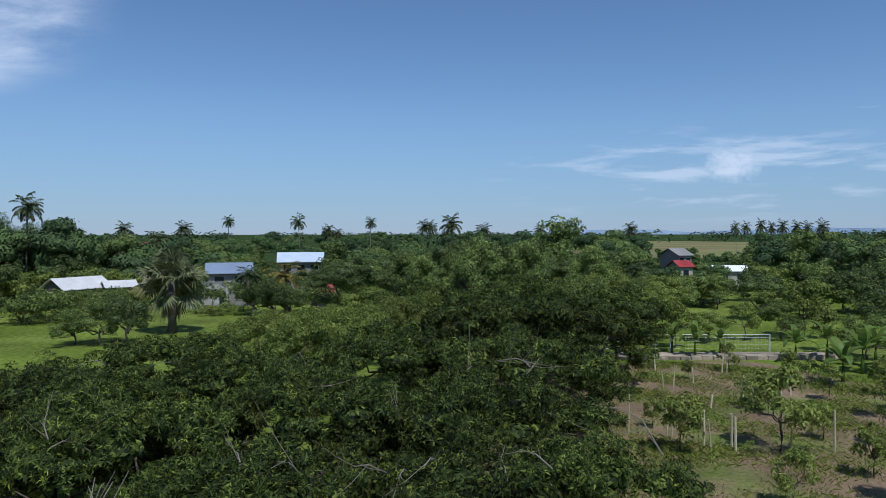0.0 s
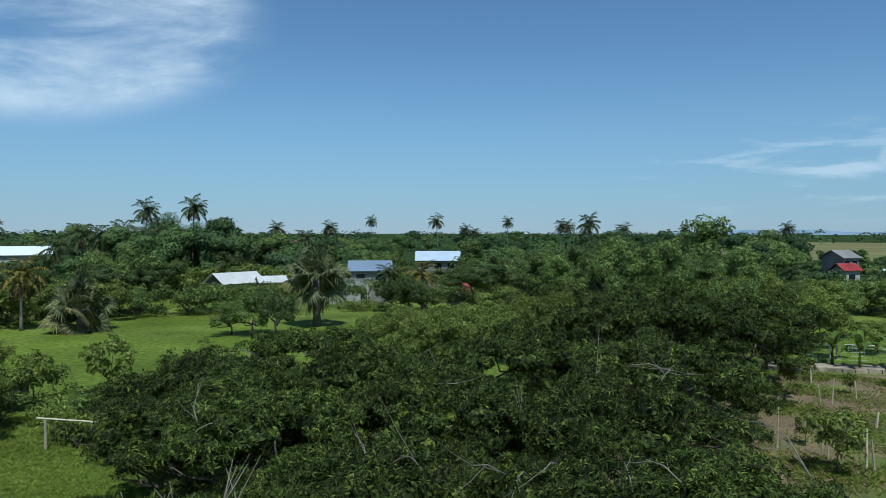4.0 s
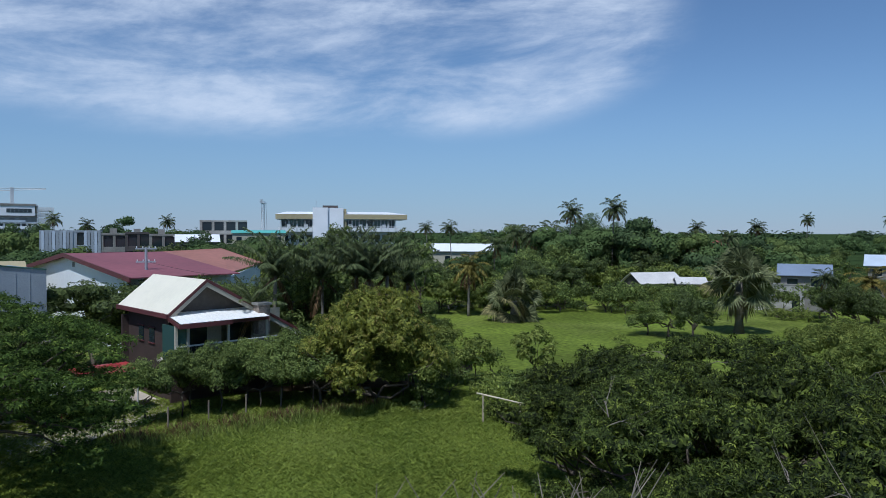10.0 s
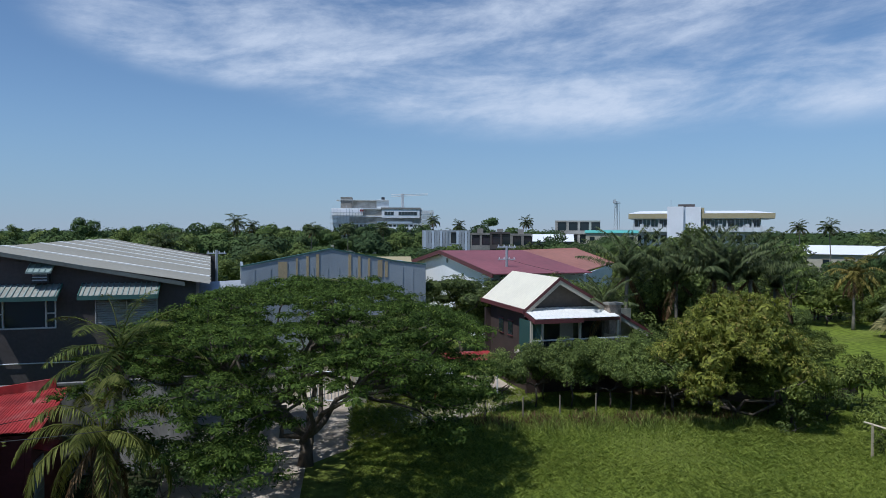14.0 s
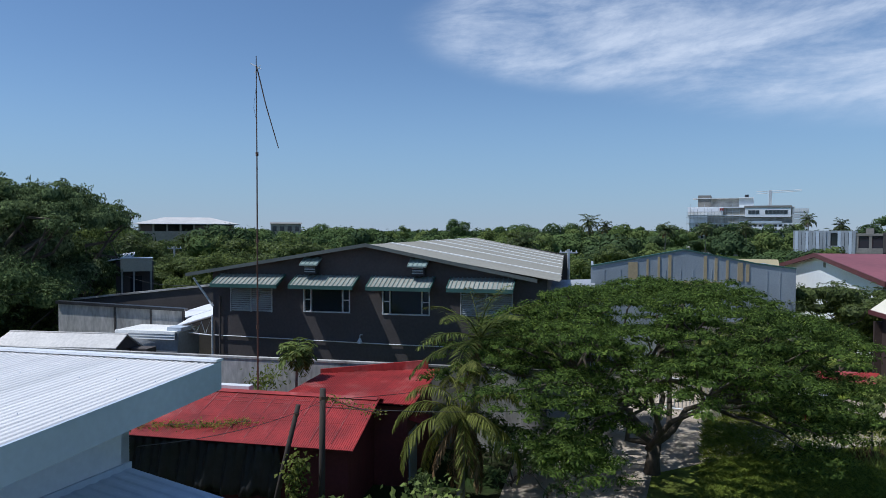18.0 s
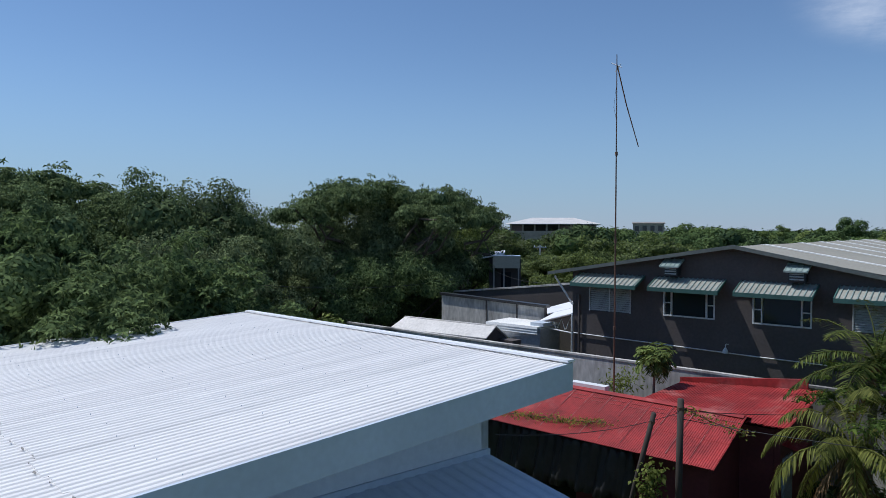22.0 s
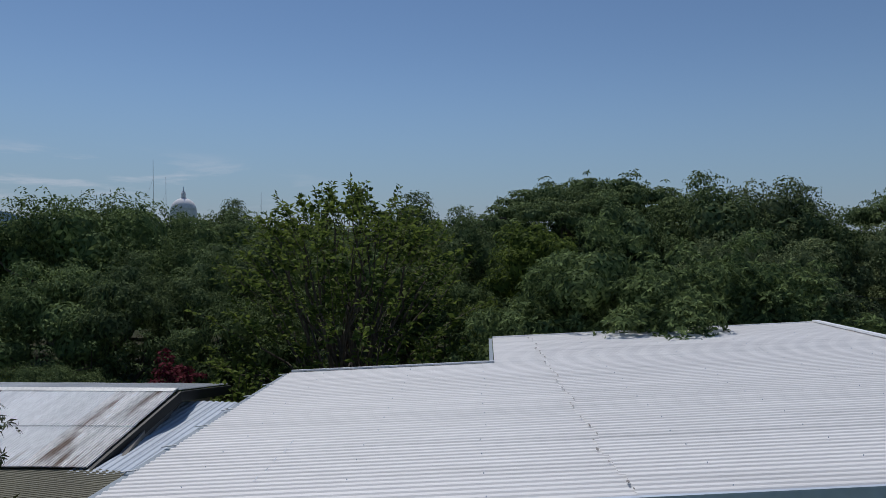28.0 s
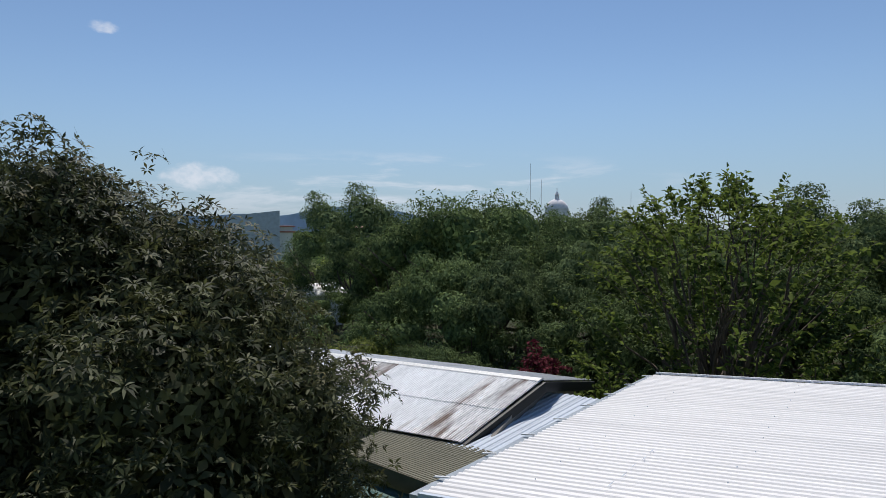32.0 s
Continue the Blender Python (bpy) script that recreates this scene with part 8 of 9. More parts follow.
settle(HEDGE, -34.2, 20.6, 15, 0.9)
for x, y, s in ((-35.4, 14.6, 0.95), (-35.6, 16.7, 1.05), (-35.0, 18.6, 1.1), (-35.4, 20.4, 1.05), (-34.6, 22.2, 1.1), (-34.0, 24.0, 1.0), (-36.8, 17.8, 0.9), (-37.0, 21.5, 1.0), (-36.9, 24.5, 1.1), (-33.8, 26.5, 0.9)):
    place(HEDGE, x, y, x * 90, s * 1.0, s * 1.15)
for x, y, k, s in ((-29, 30.5, BUSH, 0.9), (-27.0, 31.5, BUSH2, 1.0), (-25, 33, BUSH, 0.8), (-22.8, 29.5, BUSH, 1.0), (-21.5, 28.5, BUSH2, 1.1), (-20.5, 30.5, ORCH2, 1.0), (-19, 29, BUSH, 1.0), (-18.5, 33, ORCH2, 1.1), (-26, 36, BUSH2, 0.9), (-17, 37, BUSH, 1.0),
                   (-31, 35, ORCH2, 1.0), (-27.5, 27.0, BUSH, 0.7), (-32.5, 9.5, BUSH, 0.9), (-33.6, 11.5, BUSH2, 0.8)):
    place(k, x, y, x * 70, s)

# ---- orchard ----
for az, d, k, s in ((-27.0, 28, ORCH, 0.8), (-32.0, 33, ORCH2, 1.0), (-25.2, 42, ORCH, 0.75), (-23.5, 43, BUSH, 1.0), (-28.8, 38, ORCH2, 0.8), (-29.2, 47, ORCH, 0.8), (-33, 44, ORCH, 1.1), (-34, 38, ORCH, 1.2), (-32.6, 50, ORCH2, 1.1), (-34.5, 46, ORCH, 1.1),
                    (-16.8, 37, ORCH2, 0.7), (-20.6, 38, ORCH2, 0.55), (-17.5, 44, BUSH2, 0.6), (-15.4, 45, ORCH, 0.8), (-17, 53, BUSH, 0.7), (-19.5, 50, ORCH2, 0.6), (-35.0, 30, ORCH, 1.3), (-28, 52, BUSH, 0.9), (-22.4, 53.5, ORCH, 0.75), (-26.5, 53, ORCH2, 0.9), (-16.6, 29, BUSH2, 0.8), (-18.8, 27.5, BUSH2, 1.0), (-24, 34, BUSH2, 0.5)):
    place(k, *bearing(az, d), az * 31, s * 0.58, s * 0.72)
for az, d, k, s in ((-18.5, 63, ORCH, 1.1), (-21, 68, W3, 0.42), (-23.5, 70, ORCH, 0.9), (-26, 72, W1, 0.5), (-29, 66, ORCH, 0.9), (-31.5, 64, W1, 0.5), (-16.5, 70, W3, 0.7), (-33, 72, W2, 0.7), (-27.5, 74, ORCH, 1.4)):
    place(k, *bearing(az, d), az * 13, s)
BAN = make_banana("banana_plant", "banana plant with long torn green leaves", 61, 3.2)
for az, d, s in ((-20, 59.5, 0.9), (-21.8, 61, 0.8), (-30, 52, 1.0), (-31.2, 57, 1.1), (-32, 60, 1.1), (-29, 62, 1.0), (-18.3, 60, 0.9), (-27, 60, 0.9), (42.3, 45, 0.75), (43.0, 46, 0.6)):
    place(BAN, *bearing(az, d), az * 50, s)
settle(BAN, *bearing(-33.5, 58), 10, 1.1)

for x, y, k, s in ((-28.2, 61.6, W2, 0.64), (-31.0, 62.4, W1, 0.6), (-33.0, 62.0, W1, 0.48), (-27.0, 36.4, ORCH2, 1.25), (-24.3, 29.5, BUSH2, 1.2), (-22.3, 29.6, BUSH2, 1.3)):
    place(k, x, y, x * 37, s)

for x, y, k, s in ((-26.8, -2.0, BUSH3, 1.0), (-27.8, 0.6, BUSH3, 1.0), (-28.6, -0.8, BUSH3, 1.0), (-25.9, -0.6, BUSH3, 0.9), (-24.2, -4.9, BUSH3, 0.5), (-27.9, -3.4, BUSH3, 1.1), (-50.5, 30.0, W1, 0.8), (-53.0, 33.5, W1, 0.78), (-48.5, 27.8, W2, 0.66), (-55.5, 36.5, W1, 0.8), (-50.8, 34.0, W3, 0.85), (-47.0, 31.5, W1, 0.66)):
    place(k, x, y, x * 53, s)
for az, d, k, s in ((217.2, 64, D3, 0.55), (213.2, 82, W1, 0.9), (219.5, 80, W1, 0.8), (222.5, 70, D3, 0.6), (216.2, 84, W2, 0.85), (212.6, 60, D3, 0.62), (218.5, 52, BUSH3, 1.6), (214.5, 50, BUSH3, 1.5), (221, 56, BUSH3, 1.8), (225, 52, W1, 0.6)):
    place(k, *bearing(az, d), az * 3, s)

# ---- palms ----
F1 = make_fan_palm("fan_palm", "big grey-green fan palm with a skirt of dead leaves", 71, 4.4, 46, 1.8, 1.55, skirt=18)
place(F1, -27.3, 69.8, 0, 1.18)
F2 = make_fan_palm("fan_palm", "squat fan palm with hanging yellowed leaves", 72, 2.0, 42, 1.9, 1.6, skirt=6)
settle(F2, -48.8, 61.0, 40, 1.12)
settle(F1, *bearing(-5.5, 95), 80, 0.9)
for az, d, k, s, up in ((34.4, 121, C1, 1.05, 1.3), (37.0, 125, C2, 1.1, 1.2), (35.4, 132, C2, 1.15, 1.25), (28.4, 132, C2, 1.0, 1.25), (25.4, 135, C2, 0.95, 1.25), (24.6, 150, C1, 0.95, 1.15), (22.4, 150, C2, 0.95, 1.3), (20.6, 160, C1, 1.0, 1.12), (11.6, 175, C1, 1.0, 1.3),
                        (9.3, 190, C1, 0.95, 1.15), (8.6, 195, C1, 0.9, 1.12), (1.65, 175, C1, 0.95, 1.24), (1.1, 178, C1, 0.95, 1.22), (-0.7, 122, C1, 1.05, 1.12), (-3.5, 160, C1, 1.0, 1.08), (-5.3, 105, C2, 0.9, 0.9), (-15.0, 190, C1, 1.0, 1.12), (-16, 98, C2, 0.85, 0.85), (-22.9, 190, C1, 0.66, 1.7), (-23.6, 200, C1, 0.66, 1.72), (-25.3, 190, C1, 0.62, 1.8), (-26.9, 180, C1, 0.66, 1.7), (-27.6, 175, C1, 0.64, 1.72),
                        (-24.6, 185, C1, 0.68, 1.72), (-26, 170, C1, 0.7, 1.62), (-28.5, 160, C1, 0.7, 1.6), (-30.4, 125, C2, 0.85, 1.15), (-32, 120, C2, 0.85, 1.1), (-34.5, 115, C2, 0.9, 1.15), (17.2, 250, C1, 1.1, 1.3), (6.0, 240, C1, 1.1, 1.25), (-8.0, 200, C1, 1.0, 1.1),
                        (40.5, 110, C2, 1.0, 1.1), (38.6, 128, C2, 1.0, 1.35), (44, 150, C1, 1.0, 1.1), (46, 170, C1, 1.0, 1.1), (72, 190, C1, 1.0, 1.15), (74, 210, C1, 1.1, 1.2), (66.5, 200, C1, 1.1, 1.15), (90, 190, C2, 1.2, 1.4), (78, 160, C1, 1.0, 1.05), (81, 170, C1, 1.0, 1.05), (84, 150, C1, 1.0, 1.02), (88.6, 170, C1, 1.0, 1.1), (95, 90, C2, 1.0, 1.15)):
    place(k, *bearing(az, d), az * 23, s, s * up)
settle(C1, *bearing(31.0, 122), 60, 1.12, 1.42)
for az, d, k, s in ((29.6, 132, D1, 1.0), (30.8, 134, D2, 1.02), (31.8, 130, D1, 1.16), (33.0, 133, D2, 1.16), (32.4, 127, D1, 1.05), (33.9, 128, D2, 1.08), (33.8, 131, D1, 1.02), (35.4, 134, D1, 1.0), (28.6, 134, D2, 0.86), (27.4, 136, D2, 0.8)):
    place(k, *bearing(az, d), az * 11, s)
settle(C2, *bearing(-6.6, 100), 60, 0.85)
# dark bushy palms before the apartment block
for az, d, s in ((58.0, 50, 0.96), (54.1, 50, 0.94), (51.2, 48, 0.97), (49.0, 51, 0.95), (59.6, 46, 0.68), (56.6, 54, 0.8), (47.4, 55, 0.84)):
    place(C3, *bearing(az, d), az * 41, s)
settle(C3, *bearing(50.1, 47), 0, 0.96)
YP = make_palm("coconut_palm", "coconut palm with yellowed spreading fronds beside the block house", 24, 4.8, 22, 2.9, 30, 0.7, lean=0.4, joined=True, droop=1.5, wide=0.12, dry=5, mat=M_LEAF_YELLOWPALM)
settle(YP, *bearing(12.8, 84), 10, 1.0)
place(YP, *bearing(42.4, 82), 10, 1.0, 1.15, label="coconut palm with yellowish spreading fronds")
place(C2, *bearing(15.3, 86), 40, 0.8, 0.85)
for az, d, k, s in ((14.9, 82, W2, 0.55), (13.6, 81, W2, 0.6), (12.4, 82, W2, 0.52), (62.5, 53, W1, 0.9), (64.6, 54, W2, 0.78), (60.6, 52, W1, 0.85), (54.0, 53, W1, 1.04), (56.4, 54, W1, 0.95), (52.0, 52, W1, 0.85)):
    place(k, *bearing(az, d), az * 5, s)
# coconut beside the red house
N1 = make_palm("coconut_palm", "young coconut palm with arching yellow-green fronds beside the red house", 81, 3.6, 14, 4.0, 64, 0.85, trunk_r=0.19, lean=0.3, droop=1.9, dry=5, hang=0.75, mat=M_LEAF_NEARPALM)
settle(N1, -24.3, -3.6, 20, 0.74, 0.9)
N2 = make_palm("coconut_palm", "coconut palm with feathery fronds before the dark warehouse", 82, 6.2, 15, 3.4, 48, 0.7, trunk_r=0.15, lean=0.3, droop=1.2, dry=2, mat=M_LEAF_PALM)
settle(N2, -27.5, -3.7, 70, 1.0, 0.9)
PAP = make_palm("papaya_tree", "thin papaya-like tree in front of the grey wall", 83, 4.5, 26, 1.1, 12, 0.55, trunk_r=0.07, lean=0.1, droop=1.5, dry=0, mat=M_LEAF_MID, wide=0.2)
settle(PAP, -28.7, -11.85, 0, 0.85, 0.98)


# ---- woods: single trees nearer, one mass of crowns far off ----
KEEP = [(-30, 97.5, 6.5), (-25, 121, 7), (-51, 95, 5), (-44.5, 97, 3.5), (44, 136, 6), (55, 128, 5), (-15.5, 87.5, 4), (-151, 115, 22), (-112, 118, 11), (-153, 72, 8), (-150, 88, 9), (-130, 49, 16), (-72, 32, 19), (-58, 7, 12), (-54, -11, 22), (-127, -79, 16), (-98, -61, 5), (-82, -51, 3), (-61, -43, 5),
        (83, -98, 12), (41, -58, 6), (34, -48, 4.5), (27.5, -39, 3.5), (22, -31, 3), (62, -40, 7), (-76, 14, 7), (-100, -68, 6), (82, -84, 8), (-43, 21, 8), (-202, -92, 12), (-60, 140, 4), (-88, 160, 5)]


def clear(x, y, margin=0.0):
    return all(math.hypot(x - a, y - b) > c + margin for a, b, c in KEEP)


wood_rng = random.Random(11)
near_kinds, far_kinds = (W1, W3, W3, W1, W5, W4), (V1, V2, V3, V1, V5, V4, V3)
dark_kinds = (W2, W1, W5, W2, W4)


FAR_TREES = []


def fill(az0, az1, d0, d1, count, s0, s1, choose=far_kinds, tall=(0.85, 1.1)):
    for _ in range(count):
        for _try in range(8):
            az, d = wood_rng.uniform(az0, az1), wood_rng.uniform(d0, d1)
            x, y = bearing(az, d)
            if clear(x, y):
                break
        else:
            continue
        k, s = wood_rng.choice(choose), wood_rng.uniform(s0, s1)
        if d > 116 and k.name.startswith("distant"):
            FAR_TREES.append((x, y, az, d, k.name, s, s * wood_rng.uniform(*tall)))
            continue
        place(k, x, y, wood_rng.uniform(0, 360), s, s * wood_rng.uniform(*tall))


fill(24, 47, 92, 100, 20, 0.42, 0.6)
fill(8, 22, 104, 112, 8, 0.5, 0.75)
fill(-3, 9, 66, 92, 18, 0.6, 0.8, near_kinds)
fill(-13, -3, 58, 90, 14, 0.65, 0.85, near_kinds)
fill(8, 47, 102, 128, 46, 0.6, 0.95)
fill(24, 38, 126, 142, 12, 0.93, 1.12, (V4, V2, V4))
fill(8, 47, 120, 150, 12, 0.8, 0.98, (V4, V2, V1, V3))
fill(-14, 27, 112, 150, 22, 0.84, 1.0, (V4, V2, V1, V3))
fill(44, 60, 120, 150, 6, 0.95, 1.1, (V4, V2, V1))
fill(-14, 10, 92, 125, 36, 0.65, 1.0)
for az, d, k, s in ((30.2, 97, V1, 0.45), (28.6, 96, V3, 0.4), (27.0, 97, V1, 0.42), (25.6, 98, V2, 0.45), (24.6, 99, V3, 0.5), (16.0, 92, V2, 0.5), (14.6, 90, V1, 0.5), (12.8, 88, V3, 0.52), (10.6, 90, V1, 0.55), (-9.9, 100, V4, 1.14), (-13.5, 84, W3, 0.85), (-15.5, 82, W1, 0.8), (-17.5, 86, W3, 0.85), (-12, 92, W1, 0.9)):
    place(k, *bearing(az, d), az * 19, s)
fill(-14, 10, 110, 140, 9, 0.85, 1.0, (V4, V2, V1))
fill(-35, -14, 86, 105, 24, 0.55, 0.8)
fill(-24.5, -16.5, 138, 300, 30, 0.4, 0.6, (V1, V2, V3))
fill(-24.5, -16.5, 100, 138, 12, 0.4, 0.6, (V1, V2, V3))
fill(-35, -24, 105, 125, 12, 0.8, 1.0)
fill(36, 52, 80, 100, 18, 0.6, 0.85)
fill(45, 62, 40, 46, 12, 0.5, 0.62, (W1, W3))
fill(45, 62, 54, 62, 14, 0.45, 0.58, (W1, W3, W2))
fill(52, 66, 105, 135, 16, 0.85, 1.0)
fill(28, 36, 116, 127, 9, 1.12, 1.3, (V4, V2))
fill(50, 70, 60, 100, 20, 0.7, 0.82)
fill(66, 84, 54, 66, 8, 0.6, 0.72, near_kinds)
fill(60, 100, 100, 128, 26, 0.75, 0.95)
fill(98, 130, 84, 118, 30, 0.75, 1.0, (V2, V5, V2, V1))
fill(86, 130, 120, 150, 9, 1.0, 1.12, (V2, V5, V2))
fill(112, 127, 66, 84, 12, 0.7, 0.9, dark_kinds)
fill(126, 150, 70, 90, 10, 0.95, 1.15, dark_kinds)
fill(145, 206, 72, 95, 20, 0.85, 1.05, dark_kinds)
fill(206, 240, 76, 98, 14, 0.6, 0.85, (V1, V2, V3))
fill(130, 142, 54, 60, 6, 0.5, 0.7, dark_kinds)
fill(134, 146, 42, 50, 8, 1.2, 1.8, (BUSH,))
fill(74, 90, 40, 46, 5, 0.5, 0.62, near_kinds)
fill(152, 178, 31, 46, 14, 1.2, 1.8, (BUSH3,))
fill(184, 208, 32, 46, 18, 1.2, 1.7, (BUSH3,))
fill(208, 240, 34, 50, 10, 1.0, 1.5, (BUSH3, BUSH2))
fill(60, 74, 126, 160, 6, 0.9, 1.03, (V1, V2, V4))
fill(74, 86, 126, 160, 6, 0.85, 0.98, (V1, V2, V4))
fill(86, 112, 126, 160, 12, 1.02, 1.16, (V2, V1, V2))
fill(112, 128, 100, 138, 12, 1.05, 1.18, (V1, V2, V5))
fill(11, 20, 88, 93, 9, 1.2, 1.9, (BUSH, BUSH2))
fill(4, 12, 82, 86, 10, 1.2, 1.7, (BUSH, BUSH2))
fill(23, 47, 88, 92, 34, 1.2, 1.8, (BUSH, BUSH, BUSH2))
fill(-13, 8, 54, 66, 14, 1.0, 1.6, (BUSH, BUSH2))
fill(83, 112, 118, 150, 26, 0.9, 1.08, (V2, V3, V1, V5))
fill(62, 118, 160, 230, 44, 1.05, 1.25, (V2, V1, V3, V5, V4))
fill(-36, -23.5, 135, 165, 12, 0.95, 1.08, (V2, V2, V1))
for ob, az, d in ((W1, 105, 130), (W2, 110, 128), (W3, 115, 126), (W4, 96, 125), (W5, 120, 122), (V1, 107, 140), (V2, 112, 138), (V3, 117, 136), (V4, 98, 135), (V5, 122, 132)):
    settle(ob, *bearing(az, d), 30, 0.95)
settle(BUSH, *bearing(40, 48), 10, 0.8)
settle(BUSH2, *bearing(30, 62), 10, 0.7)
settle(BUSH3, *bearing(186, 38), 10, 1.5)
settle(ORCH, *bearing(-26, 35), 10, 1.0)
settle(ORCH2, *bearing(-19, 33), 10, 0.9)


for az, d, up in ((73.5, 205, 1.05), (75.0, 190, 1.2), (76.6, 210, 1.15), (78.2, 200, 1.3), (79.6, 195, 1.2), (81.0, 205, 1.25), (82.6, 200, 1.1), (84.4, 190, 1.05), (86.0, 200, 1.1), (69.4, 260, 1.7)):
    FAR_TREES.append((*bearing(az, d), az, d, V4.name, 1.2, up))


def far_woods():
    """All the trees past the village, joined: rounded crowns of a few leafy clumps in three greens."""
    r = np.random.default_rng(77)
    out = [[], [], []]
    crowns = []
    for x, y, az, d, name, s, up in FAR_TREES:
        h, w = TOPS[name]
        crowns.append((x, y, az, d, h * up, w * s))
    for _ in range(560):
        az, d = r.uniform(-38, 244), 130 + 260 * r.random() ** 1.2
        x, y = bearing(az, d)
        if clear(x, y) and not (-24.5 < az < -17 and d > 140):
            crowns.append((x, y, az, d, r.uniform(5.0, 10.4) + (d - 130) * 0.0045 + (2.2 if r.random() < 0.14 else 0), r.uniform(3.0, 5.6)))
    for x, y, az, d, h, w in crowns:
        for a0, a1, far, zl in SIGHT:
            if a0 - 1 < az < a1 + 1 and d < far:
                h = min(h, 10 - (10 - zl) * d / far)
        if h < 1.5:
            continue
        tone = r.choice(3, p=(0.4, 0.33, 0.27))
        n = 7 if d < 220 else 5
        for k in range(n):
            a, q = k * 2.39996 + x, math.sqrt((k + 0.2) / n) * 0.72
            c = (x + math.cos(a) * q * w, y + math.sin(a) * q * w, h * (0.84 - 0.42 * q * q) * r.uniform(0.8, 1.04))
            rad = w * r.uniform(0.34, 0.5)
            out[tone].append(leaf_core(c, rad * 0.9, 0.75, r, rad * 0.29))
            out[tone].append(clump_leaves(c, rad, 26, r, (0.5 if d < 220 else 0.8, 0.6), 0.75, 0.2, 0.85))
    for _ in range(520):
        az, d = r.uniform(-38, 244), r.uniform(380, 1100)
        x, y = bearing(az, d)
        if -24 < az < -17 and d < 700:
            continue
        out[1].append(clump_leaves((x, y, 4.5), r.uniform(9, 14), 46, r, (3.0, 0.6), 0.5, 0.2))
    mats = (M_FAR_MID, M_FAR_DEEP, M_FAR_LIGHT)
    q = [np.concatenate(o) for o in out]
    me = quads_mesh("far_woods", np.concatenate(q), mats[0])
    for m in mats[1:]:
        me.materials.append(m)
    me.polygons.foreach_set("material_index", np.repeat(np.arange(3, dtype=np.int32), [len(o) for o in q]))
    return tagged(part("far_woods", me, mats[0]), "distant green woodland reaching the horizon", "woods", kind="stuff")


far_woods()


def hills(name, az0, az1, d, peak, seed, label):
    r = np.random.default_rng(seed)
    n = 60
    ph = r.uniform(0, 6.28, 5)
    vs = []
    for k in range(n + 1):
        s = k / n
        x, y = bearing(az0 + (az1 - az0) * s, d)
        h = peak * math.sin(math.pi * s) ** 0.5 * (0.62 + 0.2 * math.sin(7 * s + ph[0]) + 0.12 * math.sin(17 * s + ph[1]) + 0.06 * math.sin(41 * s + ph[2]))
        vs += [(x, y, -5), (x, y, h), (x * 1.15, y * 1.15, -5)]
    g = Geo().add(vs, [f for k in range(n) for f in ((3 * k, 3 * k + 3, 3 * k + 4, 3 * k + 1), (3 * k + 1, 3 * k + 4, 3 * k + 5, 3 * k + 2))])
    tagged(part(name, g, M_HILL), label, "hills", kind="structure")


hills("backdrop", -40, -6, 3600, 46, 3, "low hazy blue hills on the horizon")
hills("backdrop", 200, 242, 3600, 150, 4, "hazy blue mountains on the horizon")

# ---- grass of the near meadow ----
def grass(name, label, seed, count, area, height, clumpy=0.6):
    """Blades in tufts over a sector: bearings, distances."""
    r = np.random.default_rng(seed)
    az = np.radians(r.uniform(area[0], area[1], count))
    d = np.sqrt(r.uniform(area[2] ** 2, area[3] ** 2, count))
    x, y = -np.sin(az) * d, np.cos(az) * d
    keep = np.sin(x * 0.9 + 2 * np.sin(y * 0.55)) + np.cos(y * 1.1 + x * 0.3) + r.normal(size=count) * 0.8 > -clumpy
    x, y = x[keep], y[keep]
    n = len(x)
    h = height * r.uniform(0.5, 1.4, n) * (1 + 0.35 * np.sin(x * 0.4) * np.cos(y * 0.5))
    lean = r.normal(scale=0.9, size=(n, 2))
    a = r.uniform(0, 6.28, n)
    w = 0.011 + 0.008 * r.random(n)
    p = np.stack([x, y, np.full(n, -0.02)], 1)
    sd = np.stack([np.cos(a), np.sin(a), np.zeros(n)], 1) * w[:, None]
    tip = p + np.stack([lean[:, 0] * h, lean[:, 1] * h, h], 1)
    mid = p + np.stack([lean[:, 0] * h * 0.3, lean[:, 1] * h * 0.3, h * 0.55], 1)
    q = np.stack([p - sd, p + sd, mid + sd * 0.8, tip], 1)
    ob = part(name, quads_mesh(name, q, M_BLADE), M_BLADE)
    return tagged(ob, label, "grass", kind="stuff")


grass("meadow_grass", "tall bright green meadow grass in tufts", 91, 230000, (30, 80, 19, 44), 0.13, 4.0)
grass("orchard_weeds", "rough green weeds and grass between orchard rows", 92, 80000, (-36, -12, 20, 56), 0.15, 0.1)


def weed_strip(name, label, seed, a, b, width, count, height, mat):
    """Rough stalks in a strip from a to b."""
    r = np.random.default_rng(seed)
    s = r.random(count)
    x = a[0] + (b[0] - a[0]) * s + r.normal(scale=width, size=count)
    y = a[1] + (b[1] - a[1]) * s + r.normal(scale=width * 0.5, size=count)
    h = height * r.uniform(0.4, 1.3, count) * (0.8 + 0.4 * np.sin(s * 37))
    p = np.stack([x, y, np.full(count, -0.02)], 1)
    ang = r.uniform(0, 6.28, count)
    sd = np.stack([np.cos(ang), np.sin(ang), np.zeros(count)], 1) * (0.012 + 0.016 * r.random((count, 1)))
    tip = p + np.stack([r.normal(size=count) * h * 0.45, r.normal(size=count) * h * 0.45, h], 1)
    mid = p * 0.5 + tip * 0.5
    ob = part(name, quads_mesh(name, np.stack([p - sd, p + sd, mid + sd * 1.3, tip], 1), mat), mat)
    return tagged(ob, label, "weeds", kind="stuff")


weed_strip("dry_weeds", "brown dry weeds along the foot of the hedge", 93, (-33.6, 12.6), (-30.4, 27.5), 0.5, 5200, 0.34, M_LEAF_DRY)
